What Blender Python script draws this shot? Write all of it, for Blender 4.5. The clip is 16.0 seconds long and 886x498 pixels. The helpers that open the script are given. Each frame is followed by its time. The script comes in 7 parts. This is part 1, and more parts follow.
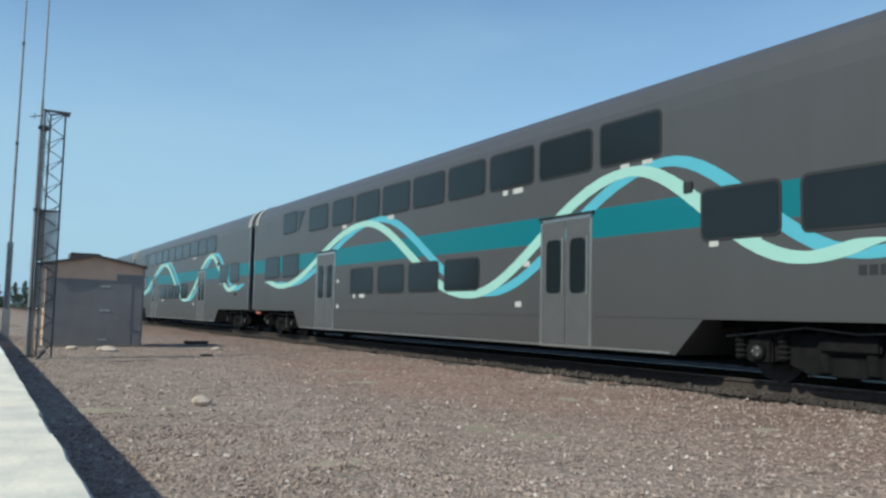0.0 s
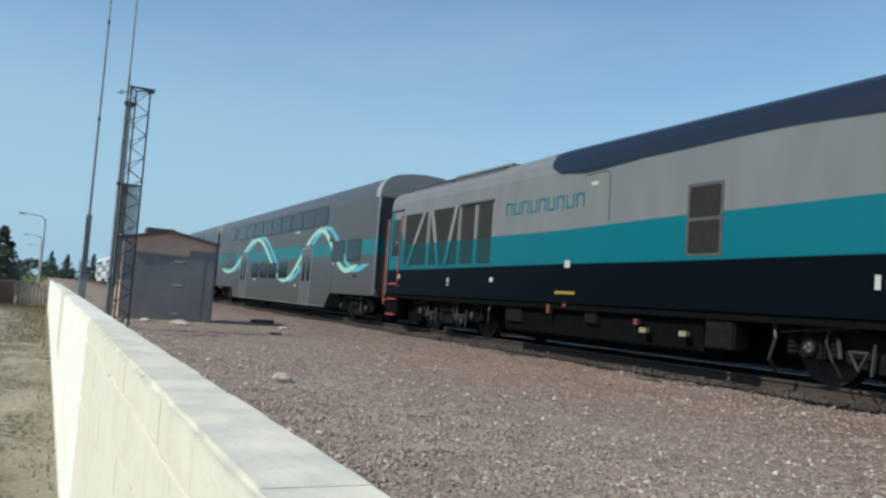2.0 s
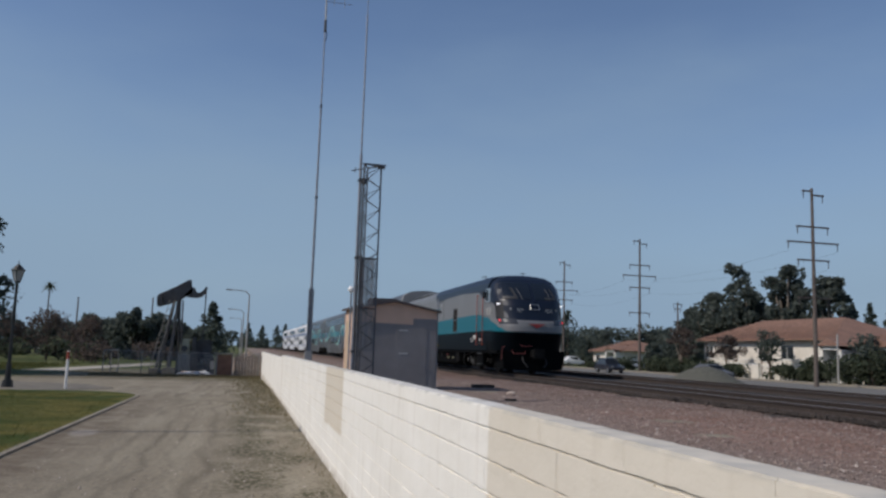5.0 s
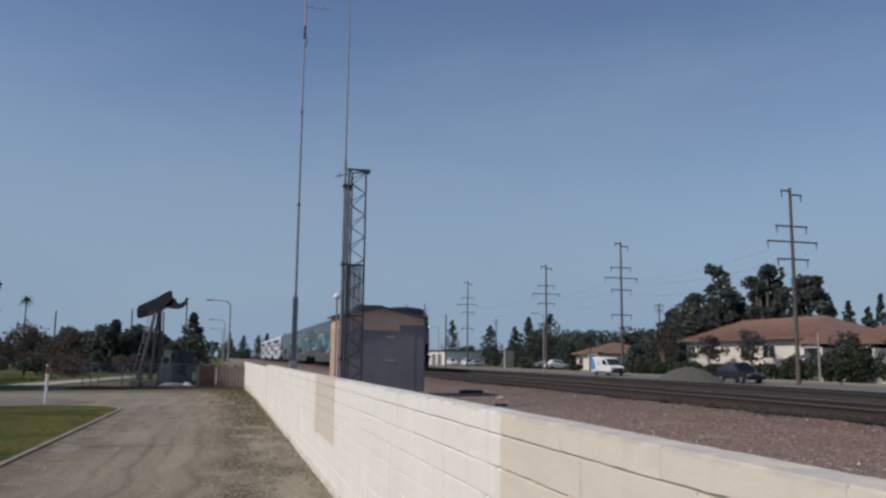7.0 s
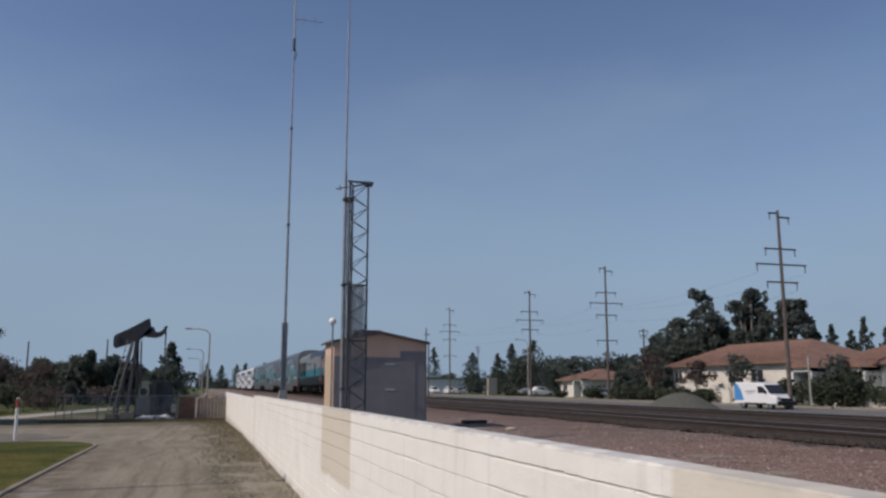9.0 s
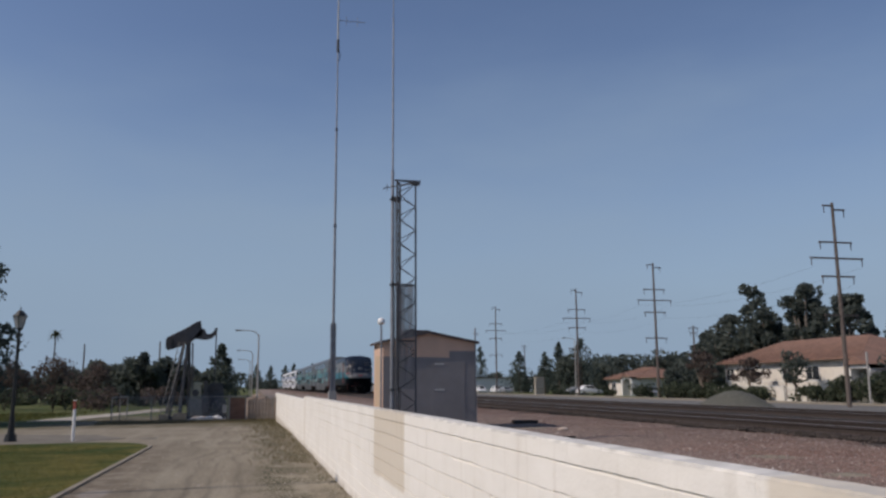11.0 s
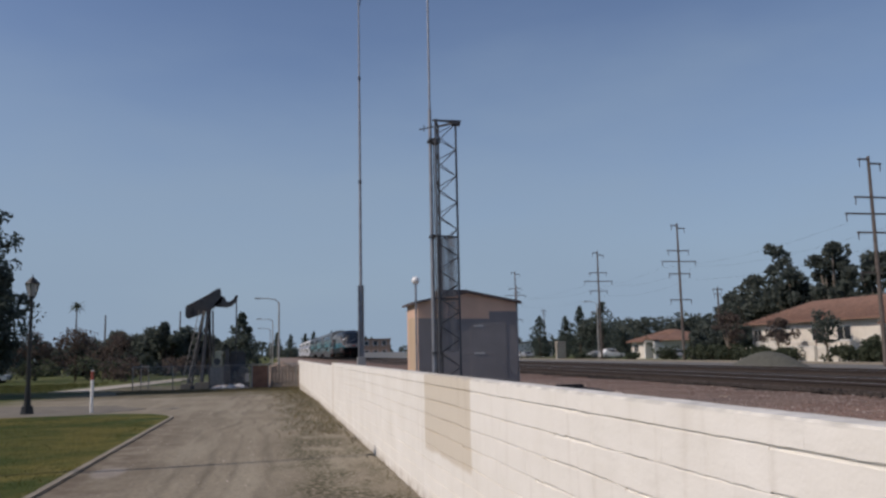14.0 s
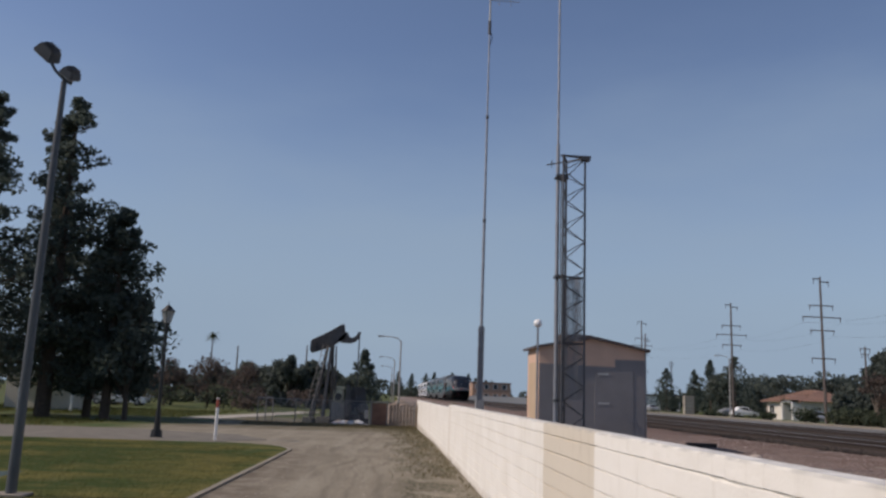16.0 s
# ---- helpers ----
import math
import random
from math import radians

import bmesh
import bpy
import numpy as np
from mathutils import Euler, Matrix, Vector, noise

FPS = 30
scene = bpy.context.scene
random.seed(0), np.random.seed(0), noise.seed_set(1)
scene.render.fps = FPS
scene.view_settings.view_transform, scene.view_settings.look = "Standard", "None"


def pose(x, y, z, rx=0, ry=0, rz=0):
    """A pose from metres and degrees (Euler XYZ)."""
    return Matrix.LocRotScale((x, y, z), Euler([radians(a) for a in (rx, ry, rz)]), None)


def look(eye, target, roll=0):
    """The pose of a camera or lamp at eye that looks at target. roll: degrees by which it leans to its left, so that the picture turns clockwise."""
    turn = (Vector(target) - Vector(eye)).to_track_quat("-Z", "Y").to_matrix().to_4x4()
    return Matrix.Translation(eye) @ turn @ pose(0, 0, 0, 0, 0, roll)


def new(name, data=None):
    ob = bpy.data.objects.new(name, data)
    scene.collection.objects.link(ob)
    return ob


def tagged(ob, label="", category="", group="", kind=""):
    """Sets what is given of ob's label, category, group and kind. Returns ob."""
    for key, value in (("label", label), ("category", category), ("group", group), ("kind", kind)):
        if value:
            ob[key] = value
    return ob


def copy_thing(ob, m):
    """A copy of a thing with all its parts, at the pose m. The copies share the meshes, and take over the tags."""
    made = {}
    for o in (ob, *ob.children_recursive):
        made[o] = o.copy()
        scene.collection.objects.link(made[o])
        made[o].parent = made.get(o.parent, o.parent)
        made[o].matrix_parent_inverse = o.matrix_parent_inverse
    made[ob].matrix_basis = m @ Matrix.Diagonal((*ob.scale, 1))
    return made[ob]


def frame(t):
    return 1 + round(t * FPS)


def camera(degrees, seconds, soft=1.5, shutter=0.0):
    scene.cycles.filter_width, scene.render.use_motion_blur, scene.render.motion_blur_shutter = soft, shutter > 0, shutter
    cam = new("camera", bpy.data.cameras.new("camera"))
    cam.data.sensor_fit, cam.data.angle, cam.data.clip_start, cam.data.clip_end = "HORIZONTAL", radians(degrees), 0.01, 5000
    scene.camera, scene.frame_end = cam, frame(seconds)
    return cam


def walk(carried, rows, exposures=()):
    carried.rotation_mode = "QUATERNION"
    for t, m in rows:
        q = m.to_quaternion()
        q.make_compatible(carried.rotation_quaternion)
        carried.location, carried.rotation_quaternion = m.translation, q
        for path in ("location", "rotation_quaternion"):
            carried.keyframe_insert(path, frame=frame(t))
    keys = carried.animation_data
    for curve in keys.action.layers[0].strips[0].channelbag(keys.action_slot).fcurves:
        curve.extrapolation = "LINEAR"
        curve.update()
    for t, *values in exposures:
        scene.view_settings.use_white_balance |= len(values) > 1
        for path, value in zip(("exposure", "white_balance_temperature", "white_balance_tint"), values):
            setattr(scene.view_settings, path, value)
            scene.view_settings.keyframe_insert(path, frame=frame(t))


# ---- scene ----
cam = camera(57.4, 16.0, 2.6)
PATH = [
    (0, (-0.048, 0.652, 1.674), (0.945, 2.38, 1.836), 1.3),
    (0.5, (0.018, 0.637, 1.668), (1.288, 2.175, 1.821), 1.8),
    (1, (0.017, 0.656, 1.653), (1.391, 2.098, 1.833), 3.9),
    (1.5, (-0.053, 0.689, 1.654), (1.138, 2.288, 1.806), 3.5),
    (2, (-0.261, 0.882, 1.622), (0.611, 2.676, 1.755), 4.1),
    (2.5, (-0.654, 0.982, 1.63), (-0.054, 2.887, 1.731), 0.5),
    (3, (-0.894, 1.195, 1.622), (-0.329, 3.105, 1.797), 1.2),
    (3.5, (-1.108, 1.489, 1.64), (-0.402, 3.347, 1.864), -0.2),
    (4, (-1.308, 1.61, 1.674), (-0.711, 3.506, 1.897), 0.7),
    (4.5, (-1.315, 1.685, 1.662), (-0.824, 3.608, 1.914), 1.8),
    (4.7, (-1.298, 1.637, 1.675), (-0.823, 3.563, 1.927), 2.0),
    (6.8, (-1.37, 1.837, 1.67), (-0.912, 3.767, 1.922), 0.8),
    (7, (-1.383, 1.844, 1.667), (-0.868, 3.758, 1.934), 0.6),
    (7.5, (-1.414, 2.013, 1.647), (-0.856, 3.91, 1.943), 0.7),
    (8, (-1.455, 2.461, 1.654), (-0.979, 4.378, 1.966), 1.6),
    (8.5, (-1.598, 2.757, 1.652), (-1.044, 4.65, 1.985), -1.1),
    (9, (-1.589, 3.231, 1.67), (-1.027, 5.121, 2.004), 0.0),
    (11.5, (-1.647, 3.422, 1.687), (-1.2, 5.343, 2.015), -0.5),
    (12, (-1.693, 3.463, 1.67), (-1.212, 5.383, 1.958), -0.8),
    (12.5, (-1.691, 3.784, 1.662), (-1.169, 5.689, 1.974), -0.5),
    (13, (-1.697, 4.036, 1.682), (-1.238, 5.956, 2.002), -0.7),
    (13.5, (-1.742, 4.653, 1.669), (-1.359, 6.579, 2.048), -0.8),
    (14, (-1.725, 5.024, 1.637), (-1.306, 6.964, 1.889), -1.2),
    (14.5, (-1.66, 5.433, 1.618), (-1.335, 7.382, 1.931), 0.5),
    (15, (-1.6, 5.566, 1.626), (-1.335, 7.524, 1.937), 0.3),
    (15.5, (-1.616, 5.485, 1.627), (-1.526, 7.456, 1.955), 0.5),
    (16, (-1.626, 5.543, 1.634), (-1.513, 7.508, 1.990), 2.1),
]
walk(cam, [(t, look(eye, target, roll)) for t, eye, target, roll in PATH],
     [(0, 0.68, 6600, -2), (1.0, 0.90, 6850, -4), (1.5, 0.90, 6850, -6), (2.0, 0.61, 6600, -1), (2.5, 0.38, 6450, 3), (3.0, 0.14, 6600, 9), (3.5, 0.04, 6650, 12), (4.5, -0.02, 6700, 13), (9.0, -0.03, 6950, 17), (14.0, -0.01, 7050, 18), (15.5, -0.07, 7050, 18), (16, 0.06, 7200, 19)])

# ---- light ----
SUN_ELEV, SUN_AZ = radians(43), radians(-96)          # azimuth from +y towards +x
world = bpy.data.worlds.new("world")
scene.world = world
world.use_nodes = True
wn = world.node_tree
sky = wn.nodes.new("ShaderNodeTexSky")
sky.sky_type, sky.sun_disc = "NISHITA", False
sky.sun_elevation, sky.sun_rotation = SUN_ELEV, SUN_AZ
sky.air_density, sky.dust_density, sky.ozone_density = 0.95, 0.6, 4.6
wn.nodes["Background"].inputs[1].default_value = 0.105
# thin grey-violet haze that thickens towards the horizon, with faint streaks
way = wn.nodes.new("ShaderNodeTexCoord")
level = wn.nodes.new("ShaderNodeSeparateXYZ")
wn.links.new(way.outputs["Generated"], level.inputs[0])
flat = wn.nodes.new("ShaderNodeVectorMath")
flat.operation = "MULTIPLY"
flat.inputs[1].default_value = (1.0, 1.0, 3.2)
wn.links.new(way.outputs["Generated"], flat.inputs[0])
wisps = wn.nodes.new("ShaderNodeTexNoise")
wisps.inputs["Scale"].default_value, wisps.inputs["Detail"].default_value = 2.6, 5
wn.links.new(flat.outputs[0], wisps.inputs["Vector"])
drift = wn.nodes.new("ShaderNodeMath")
drift.operation = "MULTIPLY_ADD"
drift.inputs[1].default_value, drift.inputs[2].default_value = -0.30, 0.15
wn.links.new(wisps.outputs[0], drift.inputs[0])
height = wn.nodes.new("ShaderNodeMath")
height.operation = "ADD"
wn.links.new(level.outputs[2], height.inputs[0])
wn.links.new(drift.outputs[0], height.inputs[1])
veil = wn.nodes.new("ShaderNodeMapRange")
veil.interpolation_type = "SMOOTHSTEP"
veil.inputs[1].default_value, veil.inputs[2].default_value = 0.02, 0.46
veil.inputs[3].default_value, veil.inputs[4].default_value = 0.97, 0.0
wn.links.new(height.outputs[0], veil.inputs[0])
haze = wn.nodes.new("ShaderNodeMix")
haze.data_type = "RGBA"
haze.inputs[7].default_value = (2.30, 3.44, 4.74, 1)
wn.links.new(veil.outputs[0], haze.inputs[0])
wn.links.new(sky.outputs[0], haze.inputs[6])
wn.links.new(haze.outputs[2], wn.nodes["Background"].inputs[0])
sun = new("sun", bpy.data.lights.new("sun", "SUN"))
sun.data.energy, sun.data.angle, sun.data.color = 2.8, radians(0.6), (1.0, 0.95, 0.87)
to_sun = Vector((math.cos(SUN_ELEV) * math.sin(SUN_AZ), math.cos(SUN_ELEV) * math.cos(SUN_AZ), math.sin(SUN_ELEV)))
sun.matrix_world = look(to_sun * 100, (0, 0, 0))


# ---- materials ----
def mat(name, color, rough=0.6, metal=0.0, vary=0.18, scale=6.0, bump=0.0, bump_scale=40.0, rand=0.0, spec=0.5, blotch=0.0, blotch_scale=0.6, tint=None):
    """A surface with grain and blotches: vary is the spread of its brightness, tint a second colour in the blotches."""
    m = bpy.data.materials.new(name)
    m.use_nodes = True
    nt = m.node_tree
    b = nt.nodes["Principled BSDF"]
    b.inputs["Roughness"].default_value, b.inputs["Metallic"].default_value = rough, metal
    b.inputs["Specular IOR Level"].default_value = spec
    geo = nt.nodes.new("ShaderNodeTexCoord")
    n1 = nt.nodes.new("ShaderNodeTexNoise")
    n1.inputs["Scale"].default_value, n1.inputs["Detail"].default_value = scale, 6
    nt.links.new(geo.outputs["Object"], n1.inputs["Vector"])
    mr = nt.nodes.new("ShaderNodeMapRange")
    mr.inputs[1].default_value, mr.inputs[2].default_value = 0.25, 0.75
    mr.inputs[3].default_value, mr.inputs[4].default_value = 1 - vary, 1 + vary
    nt.links.new(n1.outputs[0], mr.inputs[0])
    hsv = nt.nodes.new("ShaderNodeHueSaturation")
    hsv.inputs["Color"].default_value = (*color, 1)
    last = mr.outputs[0]
    if rand:
        oi = nt.nodes.new("ShaderNodeObjectInfo")
        m2 = nt.nodes.new("ShaderNodeMapRange")
        m2.inputs[3].default_value, m2.inputs[4].default_value = 1 - rand, 1 + rand
        nt.links.new(oi.outputs["Random"], m2.inputs[0])
        mm = nt.nodes.new("ShaderNodeMath")
        mm.operation = "MULTIPLY"
        nt.links.new(last, mm.inputs[0])
        nt.links.new(m2.outputs[0], mm.inputs[1])
        last = mm.outputs[0]
    nt.links.new(last, hsv.inputs["Value"])
    if tint:
        n2 = nt.nodes.new("ShaderNodeTexNoise")
        n2.inputs["Scale"].default_value, n2.inputs["Detail"].default_value = blotch_scale, 5
        nt.links.new(geo.outputs["Object"], n2.inputs["Vector"])
        r2 = nt.nodes.new("ShaderNodeMapRange")
        r2.inputs[1].default_value, r2.inputs[2].default_value = 0.5 - 0.12, 0.5 + 0.12
        r2.inputs[4].default_value = blotch or 0.6
        nt.links.new(n2.outputs[0], r2.inputs[0])
        mix = nt.nodes.new("ShaderNodeMix")
        mix.data_type = "RGBA"
        mix.inputs[6].default_value, mix.inputs[7].default_value = (*color, 1), (*tint, 1)
        nt.links.new(r2.outputs[0], mix.inputs[0])
        nt.links.new(mix.outputs[2], hsv.inputs["Color"])
    nt.links.new(hsv.outputs[0], b.inputs["Base Color"])
    if bump:
        nb = nt.nodes.new("ShaderNodeTexNoise")
        nb.inputs["Scale"].default_value, nb.inputs["Detail"].default_value = bump_scale, 4
        nt.links.new(geo.outputs["Object"], nb.inputs["Vector"])
        bp = nt.nodes.new("ShaderNodeBump")
        bp.inputs["Strength"].default_value, bp.inputs["Distance"].default_value = bump, 0.02
        nt.links.new(nb.outputs[0], bp.inputs["Height"])
        nt.links.new(bp.outputs[0], b.inputs["Normal"])
    return m


def glow(name, color, strength):
    m = mat(name, color, 0.4)
    b = m.node_tree.nodes["Principled BSDF"]
    b.inputs["Emission Color"].default_value, b.inputs["Emission Strength"].default_value = (*color, 1), strength
    return m


class Shader:
    """Small helper to write node arithmetic."""

    def __init__(self, m):
        self.nt = m.node_tree
        self.bsdf = self.nt.nodes["Principled BSDF"]

    def math(self, op, a, b=0.0, c=None):
        n = self.nt.nodes.new("ShaderNodeMath")
        n.operation = op
        for i, v in enumerate((a, b) if c is None else (a, b, c)):
            if isinstance(v, (int, float)):
                n.inputs[i].default_value = v
            else:
                self.nt.links.new(v, n.inputs[i])
        return n.outputs[0]

    def mix(self, f, a, b):
        n = self.nt.nodes.new("ShaderNodeMix")
        n.data_type = "RGBA"
        for i, v in ((0, f), (6, a), (7, b)):
            if isinstance(v, (int, float)):
                n.inputs[i].default_value = v
            elif isinstance(v, tuple):
                n.inputs[i].default_value = (*v, 1)
            else:
                self.nt.links.new(v, n.inputs[i])
        return n.outputs[2]

    def noise(self, vec, scale, detail=4):
        n = self.nt.nodes.new("ShaderNodeTexNoise")
        n.inputs["Scale"].default_value, n.inputs["Detail"].default_value = scale, detail
        self.nt.links.new(vec, n.inputs["Vector"])
        return n.outputs[0]

    def step(self, v, at, soft=0.01):
        n = self.nt.nodes.new("ShaderNodeMapRange")
        n.inputs[1].default_value, n.inputs[2].default_value = at - soft, at + soft
        self.nt.links.new(v, n.inputs[0])
        return n.outputs[0]

    def stretch(self, vec, x, y, z):
        n = self.nt.nodes.new("ShaderNodeVectorMath")
        n.operation = "MULTIPLY"
        n.inputs[1].default_value = (x, y, z)
        self.nt.links.new(vec, n.inputs[0])
        return n.outputs[0]

    def curve(self, v, lo, hi, points):
        """A value that follows (at, value) points, for v from lo to hi; values between 0 and 5."""
        mr = self.nt.nodes.new("ShaderNodeMapRange")
        mr.inputs[1].default_value, mr.inputs[2].default_value = lo, hi
        self.nt.links.new(v, mr.inputs[0])
        r = self.nt.nodes.new("ShaderNodeValToRGB")
        r.color_ramp.interpolation = "EASE"
        pts = sorted(points)
        while len(r.color_ramp.elements) < len(pts):
            r.color_ramp.elements.new(0.5)
        for e, (p, val) in zip(r.color_ramp.elements, pts):
            e.position = (p - lo) / (hi - lo)
            e.color = (val / 5, val / 5, val / 5, 1)
        self.nt.links.new(mr.outputs[0], r.inputs[0])
        return self.math("MULTIPLY", r.outputs[0], 5.0)

    def coords(self, out="Object"):
        tc = self.nt.nodes.new("ShaderNodeTexCoord") if out == "Object" else self.nt.nodes.new("ShaderNodeNewGeometry")
        vec = tc.outputs["Object" if out == "Object" else "Position"]
        sx = self.nt.nodes.new("ShaderNodeSeparateXYZ")
        self.nt.links.new(vec, sx.inputs[0])
        return vec, sx.outputs[0], sx.outputs[1], sx.outputs[2]

    def bump(self, h, strength, dist):
        n = self.nt.nodes.new("ShaderNodeBump")
        n.inputs["Strength"].default_value, n.inputs["Distance"].default_value = strength, dist
        self.nt.links.new(h, n.inputs["Height"])
        self.nt.links.new(n.outputs[0], self.bsdf.inputs["Normal"])

    def color(self, c):
        self.nt.links.new(c, self.bsdf.inputs["Base Color"])


def bare(name, rough=0.6, metal=0.0, spec=0.5):
    m = bpy.data.materials.new(name)
    m.use_nodes = True
    s = Shader(m)
    s.bsdf.inputs["Roughness"].default_value, s.bsdf.inputs["Metallic"].default_value = rough, metal
    s.bsdf.inputs["Specular IOR Level"].default_value = spec
    return m, s


def wall_paint():
    """Cream paint on slump block, with tan touch-up patches and a greyer, weathered top."""
    m, s = bare("block_paint", 0.85, spec=0.25)
    vec, x, y, z = s.coords("Position")
    wob = s.math("MULTIPLY", s.math("SUBTRACT", s.noise(vec, 2.5), 0.5), 0.10)
    yy, zz = s.math("ADD", y, wob), s.math("ADD", z, wob)
    base = s.mix(s.step(s.noise(vec, 1.4, 6), 0.5, 0.2), (0.82, 0.80, 0.745), (0.75, 0.725, 0.66))
    tan = (0.60, 0.54, 0.44)
    band = s.math("MULTIPLY", s.step(yy, 11.90), s.math("SUBTRACT", 1.0, s.step(yy, 14.01)))
    band = s.math("MULTIPLY", band, s.step(zz, 0.60, 0.02))
    near = s.math("MULTIPLY", s.math("SUBTRACT", 1.0, s.step(yy, 5.75, 0.02)), 0.72)
    far = s.math("MULTIPLY", s.step(s.noise(s.stretch(vec, 0, 0.9, 0.02), 1.0, 2), 0.63, 0.02), s.step(y, 24.0, 0.5))
    c = s.mix(s.math("MAXIMUM", s.math("MULTIPLY", band, 0.85), s.math("MAXIMUM", near, s.math("MULTIPLY", far, 0.55))), base, tan)
    drip = s.step(s.noise(s.stretch(vec, 1, 5, 0.6), 1.6, 5), 0.66, 0.10)
    c = s.mix(s.math("MULTIPLY", drip, 0.22), c, (0.42, 0.36, 0.28))
    foot = s.math("MULTIPLY", s.math("SUBTRACT", 1.0, s.step(zz, 0.07, 0.09)), s.math("MULTIPLY", s.step(s.noise(vec, 6.0), 0.45, 0.1), 0.7))
    c = s.mix(foot, c, (0.33, 0.27, 0.20))
    top = s.math("MULTIPLY", s.step(z, 1.385, 0.006), s.math("MULTIPLY", s.step(s.noise(vec, 7.0, 6), 0.5, 0.12), 0.6))
    c = s.mix(top, c, (0.42, 0.41, 0.38))
    s.color(c)
    s.bump(s.math("ADD", s.noise(s.stretch(vec, 1, 0.6, 1), 9.0, 5), s.math("MULTIPLY", s.noise(vec, 60.0, 3), 0.15)), 0.42, 0.02)
    return m


def ground_stone(name="ballast_gravel"):
    """Loose gravel: grey-brown near the wall, redder towards the track."""
    m, s = bare(name, 0.95, spec=0.2)
    vec, x, y, z = s.coords("Position")
    v = s.nt.nodes.new("ShaderNodeTexVoronoi")
    v.inputs["Scale"].default_value = 24.0
    s.nt.links.new(vec, v.inputs["Vector"])
    sx = s.nt.nodes.new("ShaderNodeSeparateColor")
    s.nt.links.new(v.outputs["Color"], sx.inputs[0])
    red = s.step(s.math("ADD", x, s.math("MULTIPLY", s.noise(vec, 0.35, 5), 4.0)), 6.8, 2.6)
    base = s.mix(red, (0.255, 0.207, 0.178), (0.186, 0.119, 0.095))
    base = s.mix(s.math("MULTIPLY", s.step(s.math("ADD", x, s.math("MULTIPLY", s.noise(vec, 0.5, 4), 1.6)), 7.6, 2.0), 0.70), base, (0.105, 0.068, 0.055))
    base = s.mix(s.math("MULTIPLY", s.step(s.noise(vec, 0.9, 6), 0.52, 0.12), 0.45), base, (0.215, 0.165, 0.135))
    px, py = s.math("DIVIDE", s.math("SUBTRACT", x, 6.2), 2.6), s.math("DIVIDE", s.math("SUBTRACT", y, 12.0), 5.5)
    spill = s.math("ADD", s.math("ADD", s.math("MULTIPLY", px, px), s.math("MULTIPLY", py, py)), s.math("MULTIPLY", s.noise(vec, 0.8, 6), 1.1))
    base = s.mix(s.math("MULTIPLY", s.math("SUBTRACT", 1.0, s.step(spill, 1.15, 0.5)), 0.40), base, (0.260, 0.140, 0.104))
    green = s.math("MULTIPLY", s.step(s.noise(vec, 0.6, 6), 0.60, 0.06), s.math("SUBTRACT", 1.0, s.step(x, 4.0, 1.5)))
    base = s.mix(s.math("MULTIPLY", green, 0.15), base, (0.140, 0.130, 0.095))
    val = s.math("ADD", 0.60, s.math("MULTIPLY", sx.outputs[0], 0.8))
    hsv = s.nt.nodes.new("ShaderNodeHueSaturation")
    s.nt.links.new(base, hsv.inputs["Color"])
    s.nt.links.new(val, hsv.inputs["Value"])
    s.color(hsv.outputs[0])
    s.bump(v.outputs["Distance"], 0.7, 0.03)
    return m


